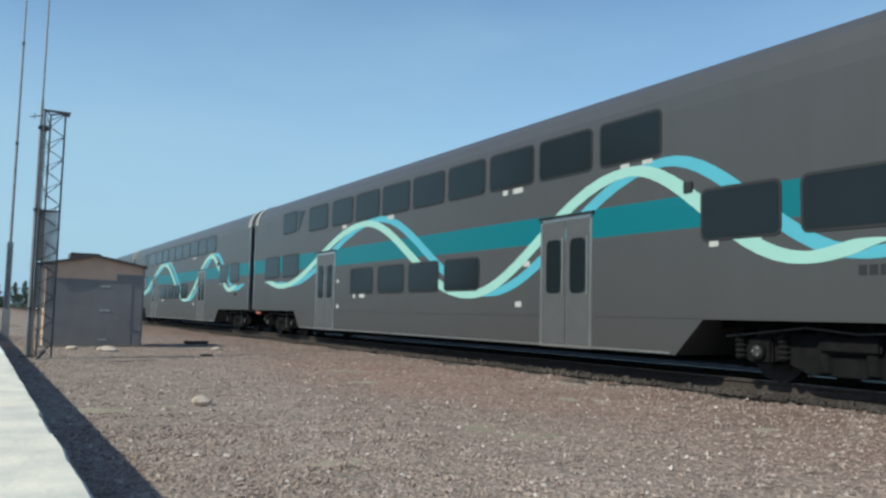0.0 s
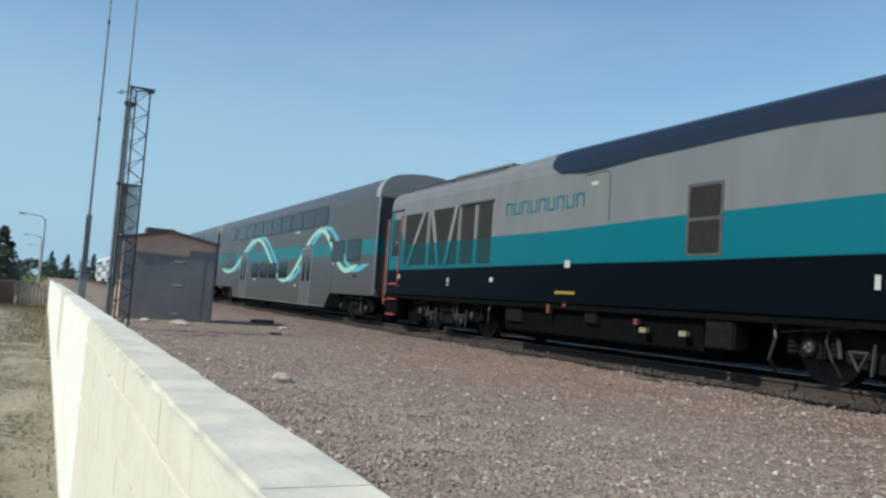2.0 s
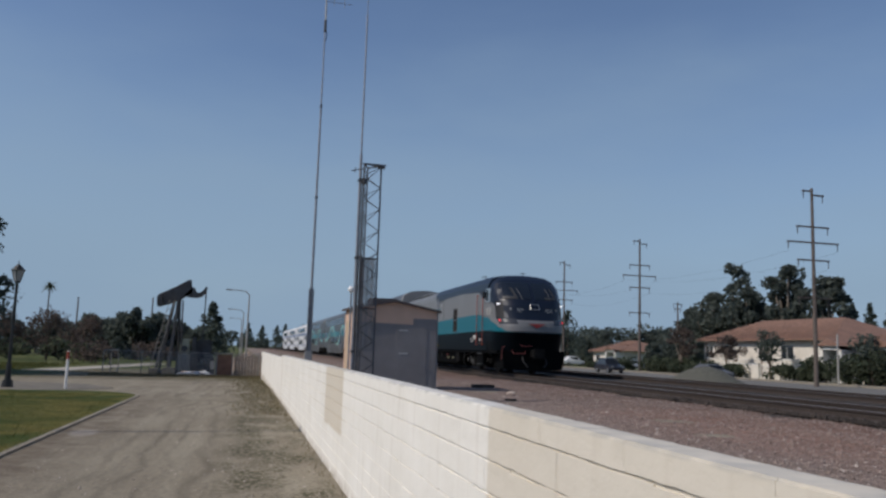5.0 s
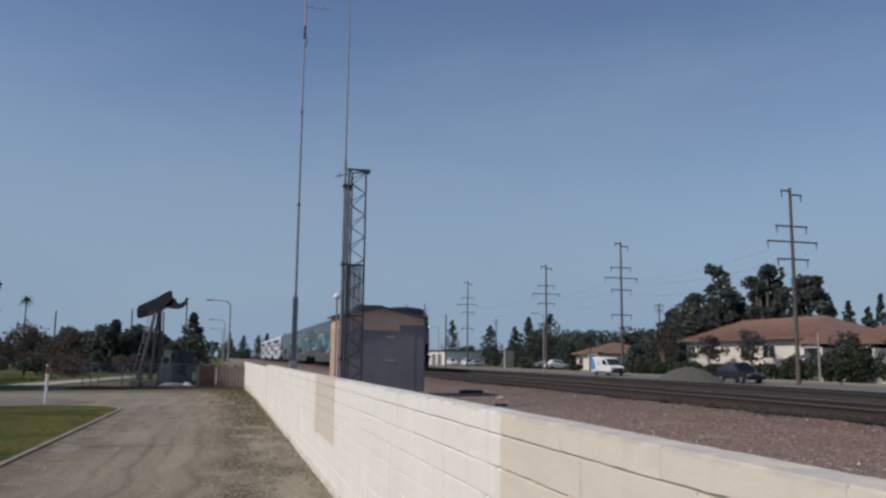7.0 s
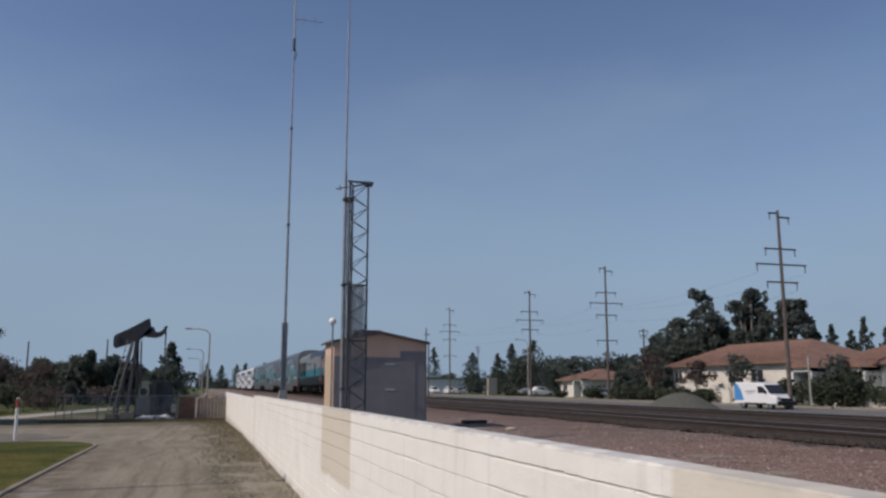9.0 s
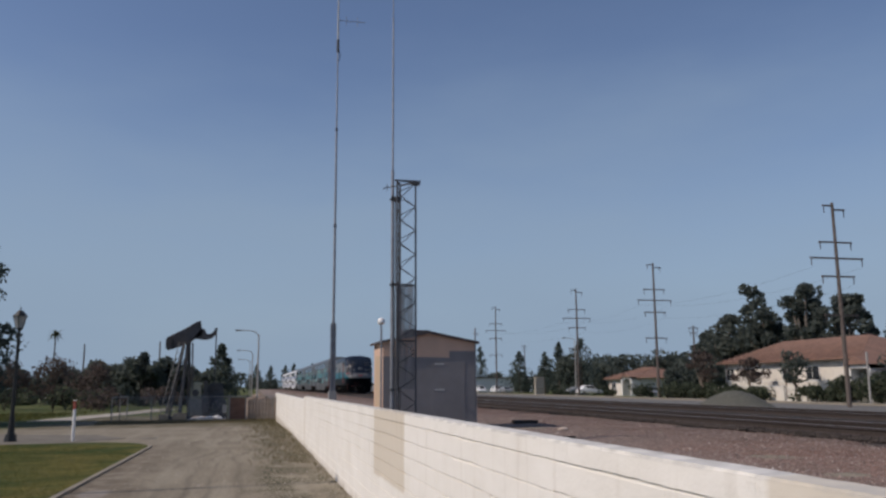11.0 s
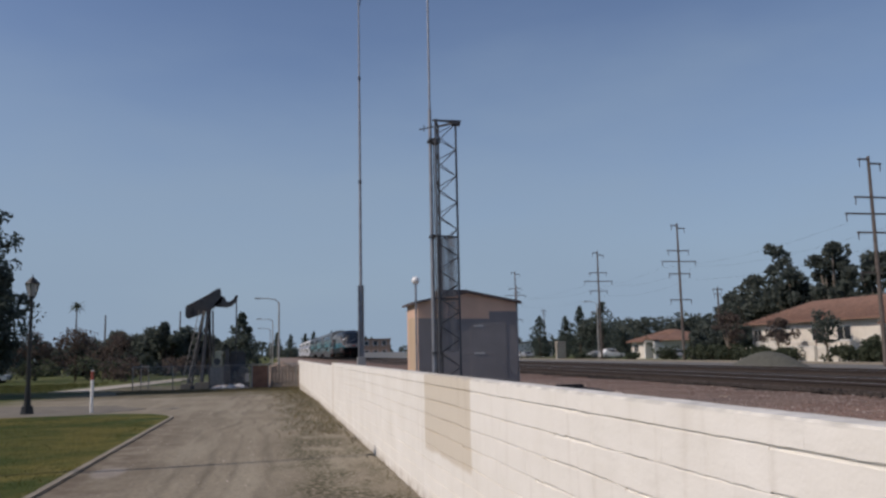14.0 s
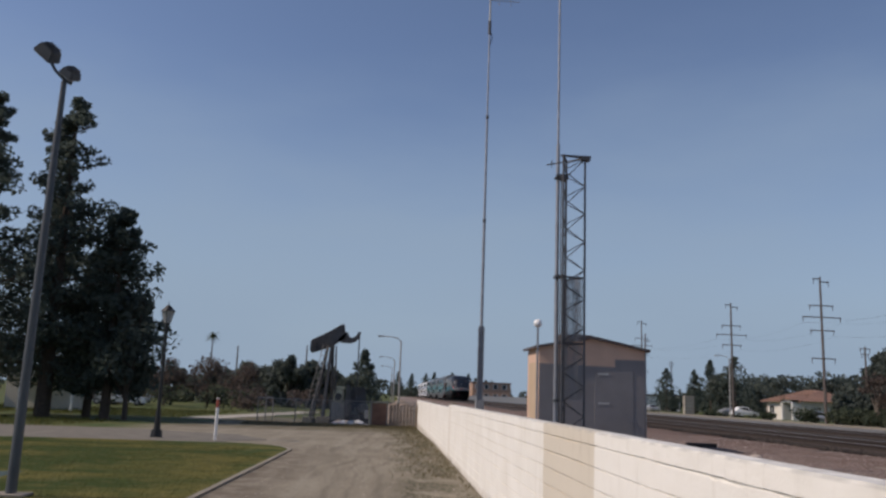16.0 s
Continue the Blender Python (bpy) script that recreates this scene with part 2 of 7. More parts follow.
def dirt():
    """Packed dirt lane: wheel ruts, a damp brown strip along the kerb, a pale spill and ragged moss beside the wall."""
    m, s = bare("packed_dirt", 0.95, spec=0.15)
    vec, x, y, z = s.coords("Position")
    long = s.stretch(vec, 1, 0.10, 1)
    fine = s.noise(vec, 14.0, 10)
    c = s.mix(s.step(s.noise(vec, 0.45, 8), 0.5, 0.16), (0.285, 0.250, 0.188), (0.220, 0.190, 0.142))
    # ruts that wander along the lane
    sway = s.math("MULTIPLY", s.math("SUBTRACT", s.noise(s.stretch(vec, 0, 1, 0), 0.16, 2), 0.5), 1.6)
    across = s.math("ADD", x, sway)
    for at, w in ((-3.05, 0.15), (-2.62, 0.10), (-1.75, 0.13), (-2.25, 0.07)):
        near = s.math("SUBTRACT", 1.0, s.math("MINIMUM", s.math("DIVIDE", s.math("ABSOLUTE", s.math("SUBTRACT", across, at)), w), 1.0))
        c = s.mix(s.math("MULTIPLY", near, s.math("MULTIPLY", s.step(s.noise(long, 2.6, 6), 0.47, 0.12), 0.75)), c, (0.138, 0.118, 0.088))
    c = s.mix(s.math("MULTIPLY", s.step(s.noise(long, 2.1, 6), 0.55, 0.07), 0.50), c, (0.355, 0.318, 0.245))
    c = s.mix(s.math("MULTIPLY", s.step(fine, 0.56, 0.07), 0.45), c, (0.130, 0.112, 0.088))
    c = s.mix(s.math("MULTIPLY", s.step(s.noise(vec, 38.0, 6), 0.62, 0.04), 0.35), c, (0.40, 0.36, 0.30))
    # damp soil by the kerb, and the spill on it
    damp = s.math("SUBTRACT", 1.0, s.step(s.math("ADD", x, s.math("MULTIPLY", s.noise(vec, 0.8, 6), 1.6)), -2.85, 0.45))
    damp = s.math("MULTIPLY", damp, s.math("SUBTRACT", 1.0, s.step(y, 29.0, 3.0)))
    c = s.mix(s.math("MULTIPLY", damp, s.math("ADD", 0.25, s.math("MULTIPLY", s.step(s.noise(vec, 2.2, 8), 0.48, 0.1), 0.5))), c, (0.118, 0.090, 0.066))
    ex, ey = s.math("DIVIDE", s.math("SUBTRACT", x, -4.0), 0.27), s.math("DIVIDE", s.math("SUBTRACT", y, 17.8), 0.62)
    ring = s.math("ADD", s.math("ADD", s.math("MULTIPLY", ex, ex), s.math("MULTIPLY", ey, ey)), s.math("MULTIPLY", s.noise(vec, 3.0, 4), 0.8))
    c = s.mix(s.math("MULTIPLY", s.math("SUBTRACT", 1.0, s.step(ring, 1.2, 0.25)), 0.5), c, (0.33, 0.30, 0.27))
    # moss and flattened weeds in a ragged strip
    edge = s.math("MULTIPLY", s.step(s.math("ADD", x, s.math("MULTIPLY", s.noise(vec, 0.7, 5), 0.9)), -0.98, 0.22), s.math("SUBTRACT", 1.0, s.step(s.math("SUBTRACT", x, s.math("MULTIPLY", s.noise(vec, 1.1, 4), 0.6)), -0.46, 0.12)))
    tuft = s.math("MULTIPLY", s.step(s.noise(s.stretch(vec, 1.2, 0.7, 1), 13.0, 14), 0.49, 0.07), s.step(s.noise(s.stretch(vec, 1.0, 0.5, 1), 1.3, 8), 0.48, 0.07))
    c = s.mix(s.math("MULTIPLY", s.math("MULTIPLY", edge, tuft), 0.92), c, (0.066, 0.062, 0.034))
    # weeds take over at the lane's far end and in the field
    far = s.math("MULTIPLY", s.step(s.math("ADD", y, s.math("MULTIPLY", s.noise(vec, 0.35, 6), 10.0)), 48.5, 2.0), s.step(s.noise(vec, 1.2, 8), 0.40, 0.08))
    c = s.mix(s.math("MULTIPLY", far, 0.8), c, (0.105, 0.092, 0.052))
    grass = s.math("MULTIPLY", s.step(y, 33.0, 4.0), s.math("SUBTRACT", 1.0, s.step(s.math("ADD", x, s.math("MULTIPLY", s.noise(vec, 0.3), 4.0)), -10.0, 1.2)))
    grass = s.math("MAXIMUM", grass, s.step(y, 66.0, 5.0))
    g = s.mix(s.step(s.noise(vec, 0.35, 6), 0.5, 0.12), (0.062, 0.092, 0.030), (0.118, 0.120, 0.050))
    c = s.mix(grass, c, g)
    s.color(c)
    s.bump(s.math("ADD", s.noise(vec, 5.0, 8), s.math("ADD", s.math("MULTIPLY", s.noise(long, 3.0, 4), 0.7), s.math("MULTIPLY", fine, 0.35))), 0.7, 0.05)
    return m


def turf():
    """Mown lawn: green and straw patches at two scales, thin brown spots."""
    m, s = bare("lawn_turf", 0.95, spec=0.1)
    vec, x, y, z = s.coords("Position")
    c = s.mix(s.step(s.noise(s.stretch(vec, 0.7, 1.3, 1), 0.42, 5), 0.5, 0.06), (0.050, 0.072, 0.019), (0.155, 0.134, 0.040))
    c = s.mix(s.math("MULTIPLY", s.step(s.noise(vec, 1.6, 7), 0.55, 0.06), 0.6), c, (0.052, 0.076, 0.020))
    c = s.mix(s.math("MULTIPLY", s.step(s.noise(vec, 2.7, 7), 0.60, 0.05), 0.55), c, (0.160, 0.138, 0.054))
    c = s.mix(s.math("MULTIPLY", s.step(s.noise(vec, 22.0, 5), 0.55, 0.08), 0.45), c, (0.040, 0.052, 0.016))
    s.color(c)
    s.bump(s.noise(vec, 30.0, 5), 0.8, 0.03)
    return m


def far_ground():
    m, s = bare("dark_railway_dirt", 0.95, spec=0.15)
    vec, x, y, z = s.coords("Position")
    c = s.mix(s.step(s.noise(s.stretch(vec, 1, 0.1, 1), 0.8, 6), 0.5, 0.15), (0.058, 0.050, 0.043), (0.085, 0.071, 0.058))
    c = s.mix(s.math("MULTIPLY", s.step(s.noise(vec, 3.0, 5), 0.58, 0.06), 0.5), c, (0.11, 0.094, 0.08))
    s.color(c)
    s.bump(s.noise(vec, 12.0, 5), 0.6, 0.03)
    return m


def coach_paint():
    """Grey coach side with a teal band."""
    m, s = bare("coach_grey_paint", 0.36, spec=0.5)
    vec, x, y, z = s.coords()
    band = s.math("MULTIPLY", s.step(z, 2.11, 0.008), s.math("SUBTRACT", 1.0, s.step(z, 2.59, 0.008)))
    grime = s.math("MULTIPLY", s.step(s.noise(s.stretch(vec, 1, 2.5, 0.35), 1.2, 6), 0.55, 0.2), 0.25)
    grey = s.mix(grime, (0.063, 0.062, 0.063), (0.046, 0.043, 0.041))
    grey = s.mix(s.math("MULTIPLY", s.math("SUBTRACT", 1.0, s.step(z, 0.9, 0.6)), 0.35), grey, (0.052, 0.048, 0.045))
    s.color(s.mix(band, grey, (0.001, 0.128, 0.155)))
    return m


def loco_paint():
    """Locomotive scheme: black sill, teal band, silver-grey body, dark blue-black roof that sweeps over the cab."""
    m, s = bare("locomotive_paint", 0.38, spec=0.3)
    vec, x, y, z = s.coords()
    d = s.math("MULTIPLY", y, -1.0)
    lo = s.curve(d, 0, 22, [(0, 1.60), (12, 1.68), (17, 1.72), (19.2, 1.74), (20.3, 1.68), (21, 1.66)])
    hi = s.curve(d, 0, 22, [(0, 2.28), (9, 2.33), (14, 2.42), (17.5, 2.46), (19.0, 2.30), (19.8, 2.05), (20.3, 1.84), (20.7, 1.69), (21.0, 1.66)])
    dark = s.curve(d, 0, 22, [(9.2, 5.0), (9.32, 3.62), (9.8, 3.44), (10.6, 3.38), (12.5, 3.46), (15.0, 3.50), (17.5, 3.42), (18.6, 3.08), (19.4, 2.90), (20.25, 2.62), (20.42, 2.45), (20.52, 2.22), (20.8, 2.15)])
    black = s.math("SUBTRACT", 1.0, s.step(s.math("SUBTRACT", z, lo), 0.0))
    teal = s.math("SUBTRACT", 1.0, s.step(s.math("SUBTRACT", z, hi), 0.0))
    slant = s.math("MULTIPLY", s.math("SUBTRACT", 1.0, s.step(s.math("ADD", d, s.math("MULTIPLY", z, 1.1)), 4.75)), 1.0)
    teal = s.math("MAXIMUM", teal, slant)
    roof = s.step(s.math("SUBTRACT", z, dark), 0.0)
    grey = s.mix(s.step(s.noise(s.stretch(vec, 1, 2, 0.4), 1.2, 5), 0.55, 0.2), (0.166, 0.169, 0.172), (0.144, 0.146, 0.148))
    c = s.mix(roof, grey, (0.007, 0.012, 0.025))
    c = s.mix(teal, c, (0.0, 0.112, 0.148))
    c = s.mix(black, c, (0.002, 0.004, 0.006))
    s.color(c)
    s.nt.links.new(s.math("ADD", 0.06, s.math("MULTIPLY", s.math("SUBTRACT", 1.0, black), 0.34)), s.bsdf.inputs["Specular IOR Level"])
    return m


def leaf_mat(name, a, b, thin=0.5):
    """Leaves that differ one by one and let some light through."""
    m, s = bare(name, 0.75, spec=0.2)
    g = s.nt.nodes.new("ShaderNodeNewGeometry")
    c = s.mix(g.outputs["Random Per Island"], a, b)
    s.color(c)
    if thin:
        tr = s.nt.nodes.new("ShaderNodeBsdfTranslucent")
        s.nt.links.new(c, tr.inputs[0])
        mx = s.nt.nodes.new("ShaderNodeMixShader")
        mx.inputs[0].default_value = thin
        s.nt.links.new(s.bsdf.outputs[0], mx.inputs[1])
        s.nt.links.new(tr.outputs[0], mx.inputs[2])
        s.nt.links.new(mx.outputs[0], s.nt.nodes["Material Output"].inputs[0])
    return m


M = dict(
    wall=wall_paint(), gravel=ground_stone(), dirt=dirt(), farground=far_ground(), coach=coach_paint(), loco=loco_paint(),
    stone=leaf_mat("gravel_stone", (0.190, 0.144, 0.124), (0.355, 0.280, 0.242), 0),
    pale_stone=mat("pale_gravel_stone", (0.46, 0.40, 0.36), 0.9, vary=0.25, scale=2, spec=0.2),
    boulder=mat("pale_rock", (0.50, 0.41, 0.34), 0.9, vary=0.2, scale=8, bump=0.5),
    asphalt=mat("asphalt", (0.150, 0.148, 0.138), 0.9, vary=0.2, scale=2, bump=0.3, spec=0.25, tint=(0.185, 0.178, 0.165), blotch_scale=0.15),
    lane=mat("grey_lane_asphalt", (0.175, 0.158, 0.130), 0.9, vary=0.2, scale=2, bump=0.3, spec=0.25, tint=(0.205, 0.185, 0.150), blotch_scale=0.3),
    concrete=mat("kerb_concrete", (0.235, 0.205, 0.158), 0.9, vary=0.2, scale=5, bump=0.3, tint=(0.28, 0.25, 0.20), blotch_scale=1.2),
    steel=mat("rail_steel", (0.40, 0.38, 0.36), 0.35, 1.0, vary=0.2, scale=10),
    rust=mat("rusty_rail_side", (0.055, 0.042, 0.036), 0.8, 0.3, vary=0.3, scale=12, bump=0.2),
    tie=mat("concrete_tie", (0.085, 0.075, 0.067), 0.9, vary=0.25, scale=8, bump=0.3),
    ballast=mat("oily_ballast", (0.046, 0.039, 0.035), 0.95, vary=0.4, scale=26, bump=0.9, bump_scale=60, spec=0.15, tint=(0.095, 0.078, 0.068), blotch_scale=0.8),
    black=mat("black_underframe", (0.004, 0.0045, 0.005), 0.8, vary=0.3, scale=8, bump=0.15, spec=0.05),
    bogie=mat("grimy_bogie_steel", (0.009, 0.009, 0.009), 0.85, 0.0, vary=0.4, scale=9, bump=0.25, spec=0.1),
    bogie_light=mat("grey_bogie_fittings", (0.055, 0.055, 0.053), 0.55, 0.3, vary=0.3, scale=9),
    wheel=mat("wheel_steel", (0.028, 0.025, 0.023), 0.55, 0.5, vary=0.3, scale=9),
    glass=mat("dark_window_glass", (0.012, 0.017, 0.020), 0.14, vary=0.05, scale=1, spec=0.22),
    gasket=mat("black_window_rubber", (0.015, 0.015, 0.016), 0.6, vary=0.1),
    mint=mat("mint_vinyl", (0.30, 0.52, 0.46), 0.45, vary=0.04, scale=3),
    azure=mat("azure_vinyl", (0.085, 0.36, 0.45), 0.45, vary=0.04, scale=3),
    cap=mat("pale_grey_end_cap", (0.30, 0.29, 0.275), 0.45, vary=0.12, scale=3, tint=(0.23, 0.215, 0.195), blotch_scale=1.5),
    door_grey=mat("brushed_door_grey", (0.092, 0.092, 0.094), 0.38, 0.1, vary=0.1, scale=4),
    chrome=mat("bright_metal_trim", (0.62, 0.61, 0.58), 0.28, 0.9, vary=0.1, scale=4),
    white_label=mat("white_sticker", (0.42, 0.42, 0.40), 0.6, vary=0.1),
    orange=mat("orange_rail_paint", (0.33, 0.070, 0.045), 0.5, vary=0.12),
    redpaint=mat("red_paint", (0.36, 0.045, 0.04), 0.5, vary=0.12),
    dull_red=mat("dull_red_paint", (0.15, 0.036, 0.034), 0.6, vary=0.15),
    yellow=mat("yellow_paint", (0.30, 0.21, 0.03), 0.5, vary=0.1),
    teal=mat("teal_paint", (0.0, 0.112, 0.148), 0.4, vary=0.06),
    vent_dark=mat("dark_vent_mesh", (0.026, 0.025, 0.024), 0.8, vary=0.2, scale=14, bump=0.4, bump_scale=90, spec=0.1),
    teal_grille=mat("dark_teal_mesh", (0.004, 0.045, 0.052), 0.7, 0.1, vary=0.25, scale=14, bump=0.6, bump_scale=90),
    pale_tag=mat("faded_yellow_tag", (0.24, 0.22, 0.13), 0.7, vary=0.15),
    lamp_cover=mat("smoked_lamp_cover", (0.045, 0.048, 0.054), 0.25, vary=0.15, scale=5),
    windscreen=mat("windscreen_glass", (0.010, 0.014, 0.020), 0.06, vary=0.05, scale=1, spec=0.7),
    mesh_grille=mat("dark_mesh_grille", (0.028, 0.027, 0.026), 0.7, 0.2, vary=0.25, scale=14, bump=0.6, bump_scale=90),
    loco_grey=mat("silver_grey_paint", (0.180, 0.183, 0.186), 0.42, vary=0.08, scale=2),
    old_white=mat("old_white_coach_paint", (0.62, 0.63, 0.64), 0.5, vary=0.12, scale=2),
    blue=mat("blue_coach_paint", (0.05, 0.11, 0.25), 0.5, vary=0.1),
    pink_wall=mat("salmon_render", (0.62, 0.42, 0.31), 0.9, vary=0.08, scale=3, bump=0.25, tint=(0.55, 0.36, 0.265), blotch_scale=1.0),
    tan_wall=mat("tan_touch_up_paint", (0.50, 0.37, 0.25), 0.9, vary=0.08, scale=3, bump=0.2),
    grey_wall=mat("grey_cover_paint", (0.225, 0.215, 0.215), 0.85, vary=0.08, scale=3, bump=0.2, tint=(0.195, 0.185, 0.185), blotch_scale=1.1),
    roof_dark=mat("dark_roof_sheet", (0.085, 0.070, 0.068), 0.8, vary=0.2, scale=5),
    galv=mat("galvanised_steel", (0.27, 0.28, 0.30), 0.5, 0.5, vary=0.2, scale=6),
    dark_galv=mat("weathered_dark_steel", (0.085, 0.088, 0.095), 0.6, 0.4, vary=0.2, scale=6),
    cage=mat("grey_climb_shield", (0.22, 0.225, 0.24), 0.65, 0.2, vary=0.12, scale=4),
    globe=mat("white_globe", (0.8, 0.8, 0.78), 0.3, vary=0.03),
    pump=mat("dark_pump_paint", (0.045, 0.050, 0.058), 0.6, 0.1, vary=0.3, scale=4, bump=0.2, tint=(0.065, 0.055, 0.050), blotch_scale=1.3),
    pump_grey=mat("grey_machinery", (0.20, 0.20, 0.19), 0.6, 0.2, vary=0.25, scale=5),
    wire=mat("chain_link_wire", (0.24, 0.235, 0.225), 0.5, 0.5, vary=0.2),
    rusty=mat("rust_brown_sheet", (0.16, 0.085, 0.06), 0.85, vary=0.3, scale=3, bump=0.3),
    wood=mat("creosoted_pole", (0.12, 0.098, 0.085), 0.9, vary=0.3, scale=4, bump=0.4),
    insul=mat("dark_insulator", (0.06, 0.045, 0.04), 0.3, vary=0.1),
    lamp_grey=mat("pale_lamp_post", (0.36, 0.35, 0.33), 0.6, 0.2, vary=0.12, scale=4),
    pole_dark=mat("dark_painted_pole", (0.075, 0.085, 0.095), 0.6, 0.2, vary=0.15, scale=4),
    lamp_black=mat("black_iron", (0.014, 0.015, 0.015), 0.5, 0.2, vary=0.2),
    frosted=mat("frosted_lantern_glass", (0.30, 0.31, 0.31), 0.4, vary=0.05),
    marker=mat("white_marker_plastic", (0.75, 0.74, 0.72), 0.5, vary=0.08, scale=6),
    turf=turf(),
    court=mat("faded_green_court", (0.030, 0.062, 0.060), 0.85, vary=0.15, scale=2, bump=0.2, tint=(0.050, 0.078, 0.070), blotch_scale=0.8),
    engine=mat("pale_olive_machine_paint", (0.46, 0.44, 0.32), 0.6, vary=0.2, scale=4, bump=0.2, tint=(0.24, 0.21, 0.15), blotch_scale=2.0),
    bank=mat("tan_earth", (0.29, 0.215, 0.165), 0.95, vary=0.25, scale=3, bump=0.6, bump_scale=14, spec=0.15, tint=(0.20, 0.155, 0.115), blotch_scale=0.5),
    path=mat("pale_path_concrete", (0.42, 0.38, 0.32), 0.9, vary=0.15, scale=4, bump=0.2, tint=(0.34, 0.30, 0.25), blotch_scale=0.8),
    pale_wood=mat("weathered_pale_boards", (0.24, 0.19, 0.15), 0.9, vary=0.25, scale=5, bump=0.3),
    palm=leaf_mat("palm_fronds", (0.060, 0.080, 0.050), (0.110, 0.120, 0.075)),
    blade=leaf_mat("grass_blades", (0.052, 0.072, 0.018), (0.128, 0.118, 0.040)),
    weed=leaf_mat("dry_weeds", (0.13, 0.12, 0.07), (0.24, 0.20, 0.12)),
    tuft=leaf_mat("dull_moss", (0.060, 0.060, 0.030), (0.120, 0.105, 0.060)),
    pine=leaf_mat("pine_needles", (0.070, 0.094, 0.082), (0.115, 0.138, 0.112)),
    euc=leaf_mat("eucalyptus_leaves", (0.080, 0.100, 0.090), (0.135, 0.155, 0.130)),
    olive=leaf_mat("broad_leaves", (0.090, 0.112, 0.098), (0.128, 0.148, 0.124)),
    hedge=leaf_mat("hedge_leaves", (0.055, 0.075, 0.050), (0.110, 0.125, 0.080)),
    bare_tree=leaf_mat("sparse_dry_leaves", (0.095, 0.075, 0.066), (0.150, 0.118, 0.100)),
    bark=mat("bark", (0.070, 0.052, 0.040), 0.95, vary=0.3, scale=6, bump=0.6),
    pale_bark=mat("pale_bark", (0.24, 0.20, 0.16), 0.95, vary=0.25, scale=6, bump=0.4),
    stucco=mat("cream_stucco", (0.70, 0.65, 0.57), 0.9, vary=0.08, scale=2, bump=0.2),
    tile_roof=mat("terracotta_tiles", (0.235, 0.135, 0.098), 0.85, vary=0.25, scale=5, bump=0.5, bump_scale=12, tint=(0.175, 0.105, 0.080), blotch_scale=0.8),
    trim=mat("white_trim_paint", (0.74, 0.72, 0.67), 0.7, vary=0.06),
    pane=mat("house_window_glass", (0.03, 0.035, 0.04), 0.08, vary=0.05, spec=0.6),
    mound=mat("grey_soil_heap", (0.088, 0.088, 0.072), 0.95, vary=0.25, scale=4, bump=0.7, bump_scale=18),
    van_white=mat("white_van_paint", (0.78, 0.78, 0.77), 0.3, vary=0.03),
    van_blue=mat("blue_vinyl", (0.06, 0.26, 0.55), 0.35, vary=0.05),
    car_dark=mat("dark_car_paint", (0.022, 0.025, 0.035), 0.25, vary=0.05),
    car_grey=mat("grey_car_paint", (0.13, 0.135, 0.145), 0.3, 0.3, vary=0.05),
    car_silver=mat("silver_car_paint", (0.42, 0.43, 0.44), 0.3, 0.5, vary=0.05),
    tyre=mat("tyre_rubber", (0.018, 0.018, 0.018), 0.8, vary=0.15),
    hub=mat("alloy_wheel", (0.35, 0.35, 0.36), 0.35, 0.7, vary=0.1),
    head=glow("white_headlight", (0.9, 0.92, 1.0), 1.5),
    tail=glow("red_marker_light", (0.9, 0.04, 0.05), 0.7),
    brick_tan=mat("tan_brick_facade", (0.42, 0.27, 0.19), 0.9, vary=0.15, scale=3),
)


# ---- mesh helpers ----
def part(name, bm, material, parent=None, label="", smooth=False):
    """Links a bmesh as one mesh object under a thing or a part."""
    me = bpy.data.meshes.new(name)
    bm.to_mesh(me)
    bm.free()
    for mm in material if isinstance(material, (list, tuple)) else (material,):
        me.materials.append(mm)
    if smooth:
        for p in me.polygons:
            p.use_smooth = True
    ob = new(name, me)
    if parent:
        ob.parent = parent
    if label:
        tagged(ob, label)
    return ob


def from_arrays(name, verts, faces, material, parent=None, label=""):
    me = bpy.data.meshes.new(name)
    me.from_pydata(verts.tolist() if hasattr(verts, "tolist") else verts, [], faces.tolist() if hasattr(faces, "tolist") else faces)
    me.materials.append(material)
    ob = new(name, me)
    if parent:
        ob.parent = parent
    if label:
        tagged(ob, label)
    return ob


def thing(name, m, label, category, group="", kind=""):
    ob = new(name)
    ob.empty_display_size = 0.1
    ob.matrix_basis = m
    return tagged(ob, label, category, group, kind)


def box(bm, x0, x1, y0, y1, z0, z1, bevel=0.0):
    r = bmesh.ops.create_cube(bm, size=1.0, matrix=Matrix.Translation(((x0 + x1) / 2, (y0 + y1) / 2, (z0 + z1) / 2)) @ Matrix.Diagonal((abs(x1 - x0), abs(y1 - y0), abs(z1 - z0), 1)))
    if bevel:
        edges = list({e for v in r["verts"] for e in v.link_edges})
        bmesh.ops.bevel(bm, geom=edges, offset=bevel, segments=2, affect="EDGES")
    return bm


def boxes(*rows, bevel=0.0):
    bm = bmesh.new()
    for r in rows:
        box(bm, *r, bevel=bevel)
    return bm


def rod(bm, a, b, r0, r1=None, n=8):
    """A tapered bar from a to b."""
    a, b = Vector(a), Vector(b)
    r1 = r0 if r1 is None else r1
    q = (b - a).to_track_quat("Z", "Y").to_matrix().to_4x4()
    bmesh.ops.create_cone(bm, cap_ends=True, segments=n, radius1=r0, radius2=r1, depth=(b - a).length, matrix=Matrix.Translation((a + b) / 2) @ q)
    return bm


def rods(*rows, n=8):
    bm = bmesh.new()
    for r in rows:
        rod(bm, *r, n=n)
    return bm


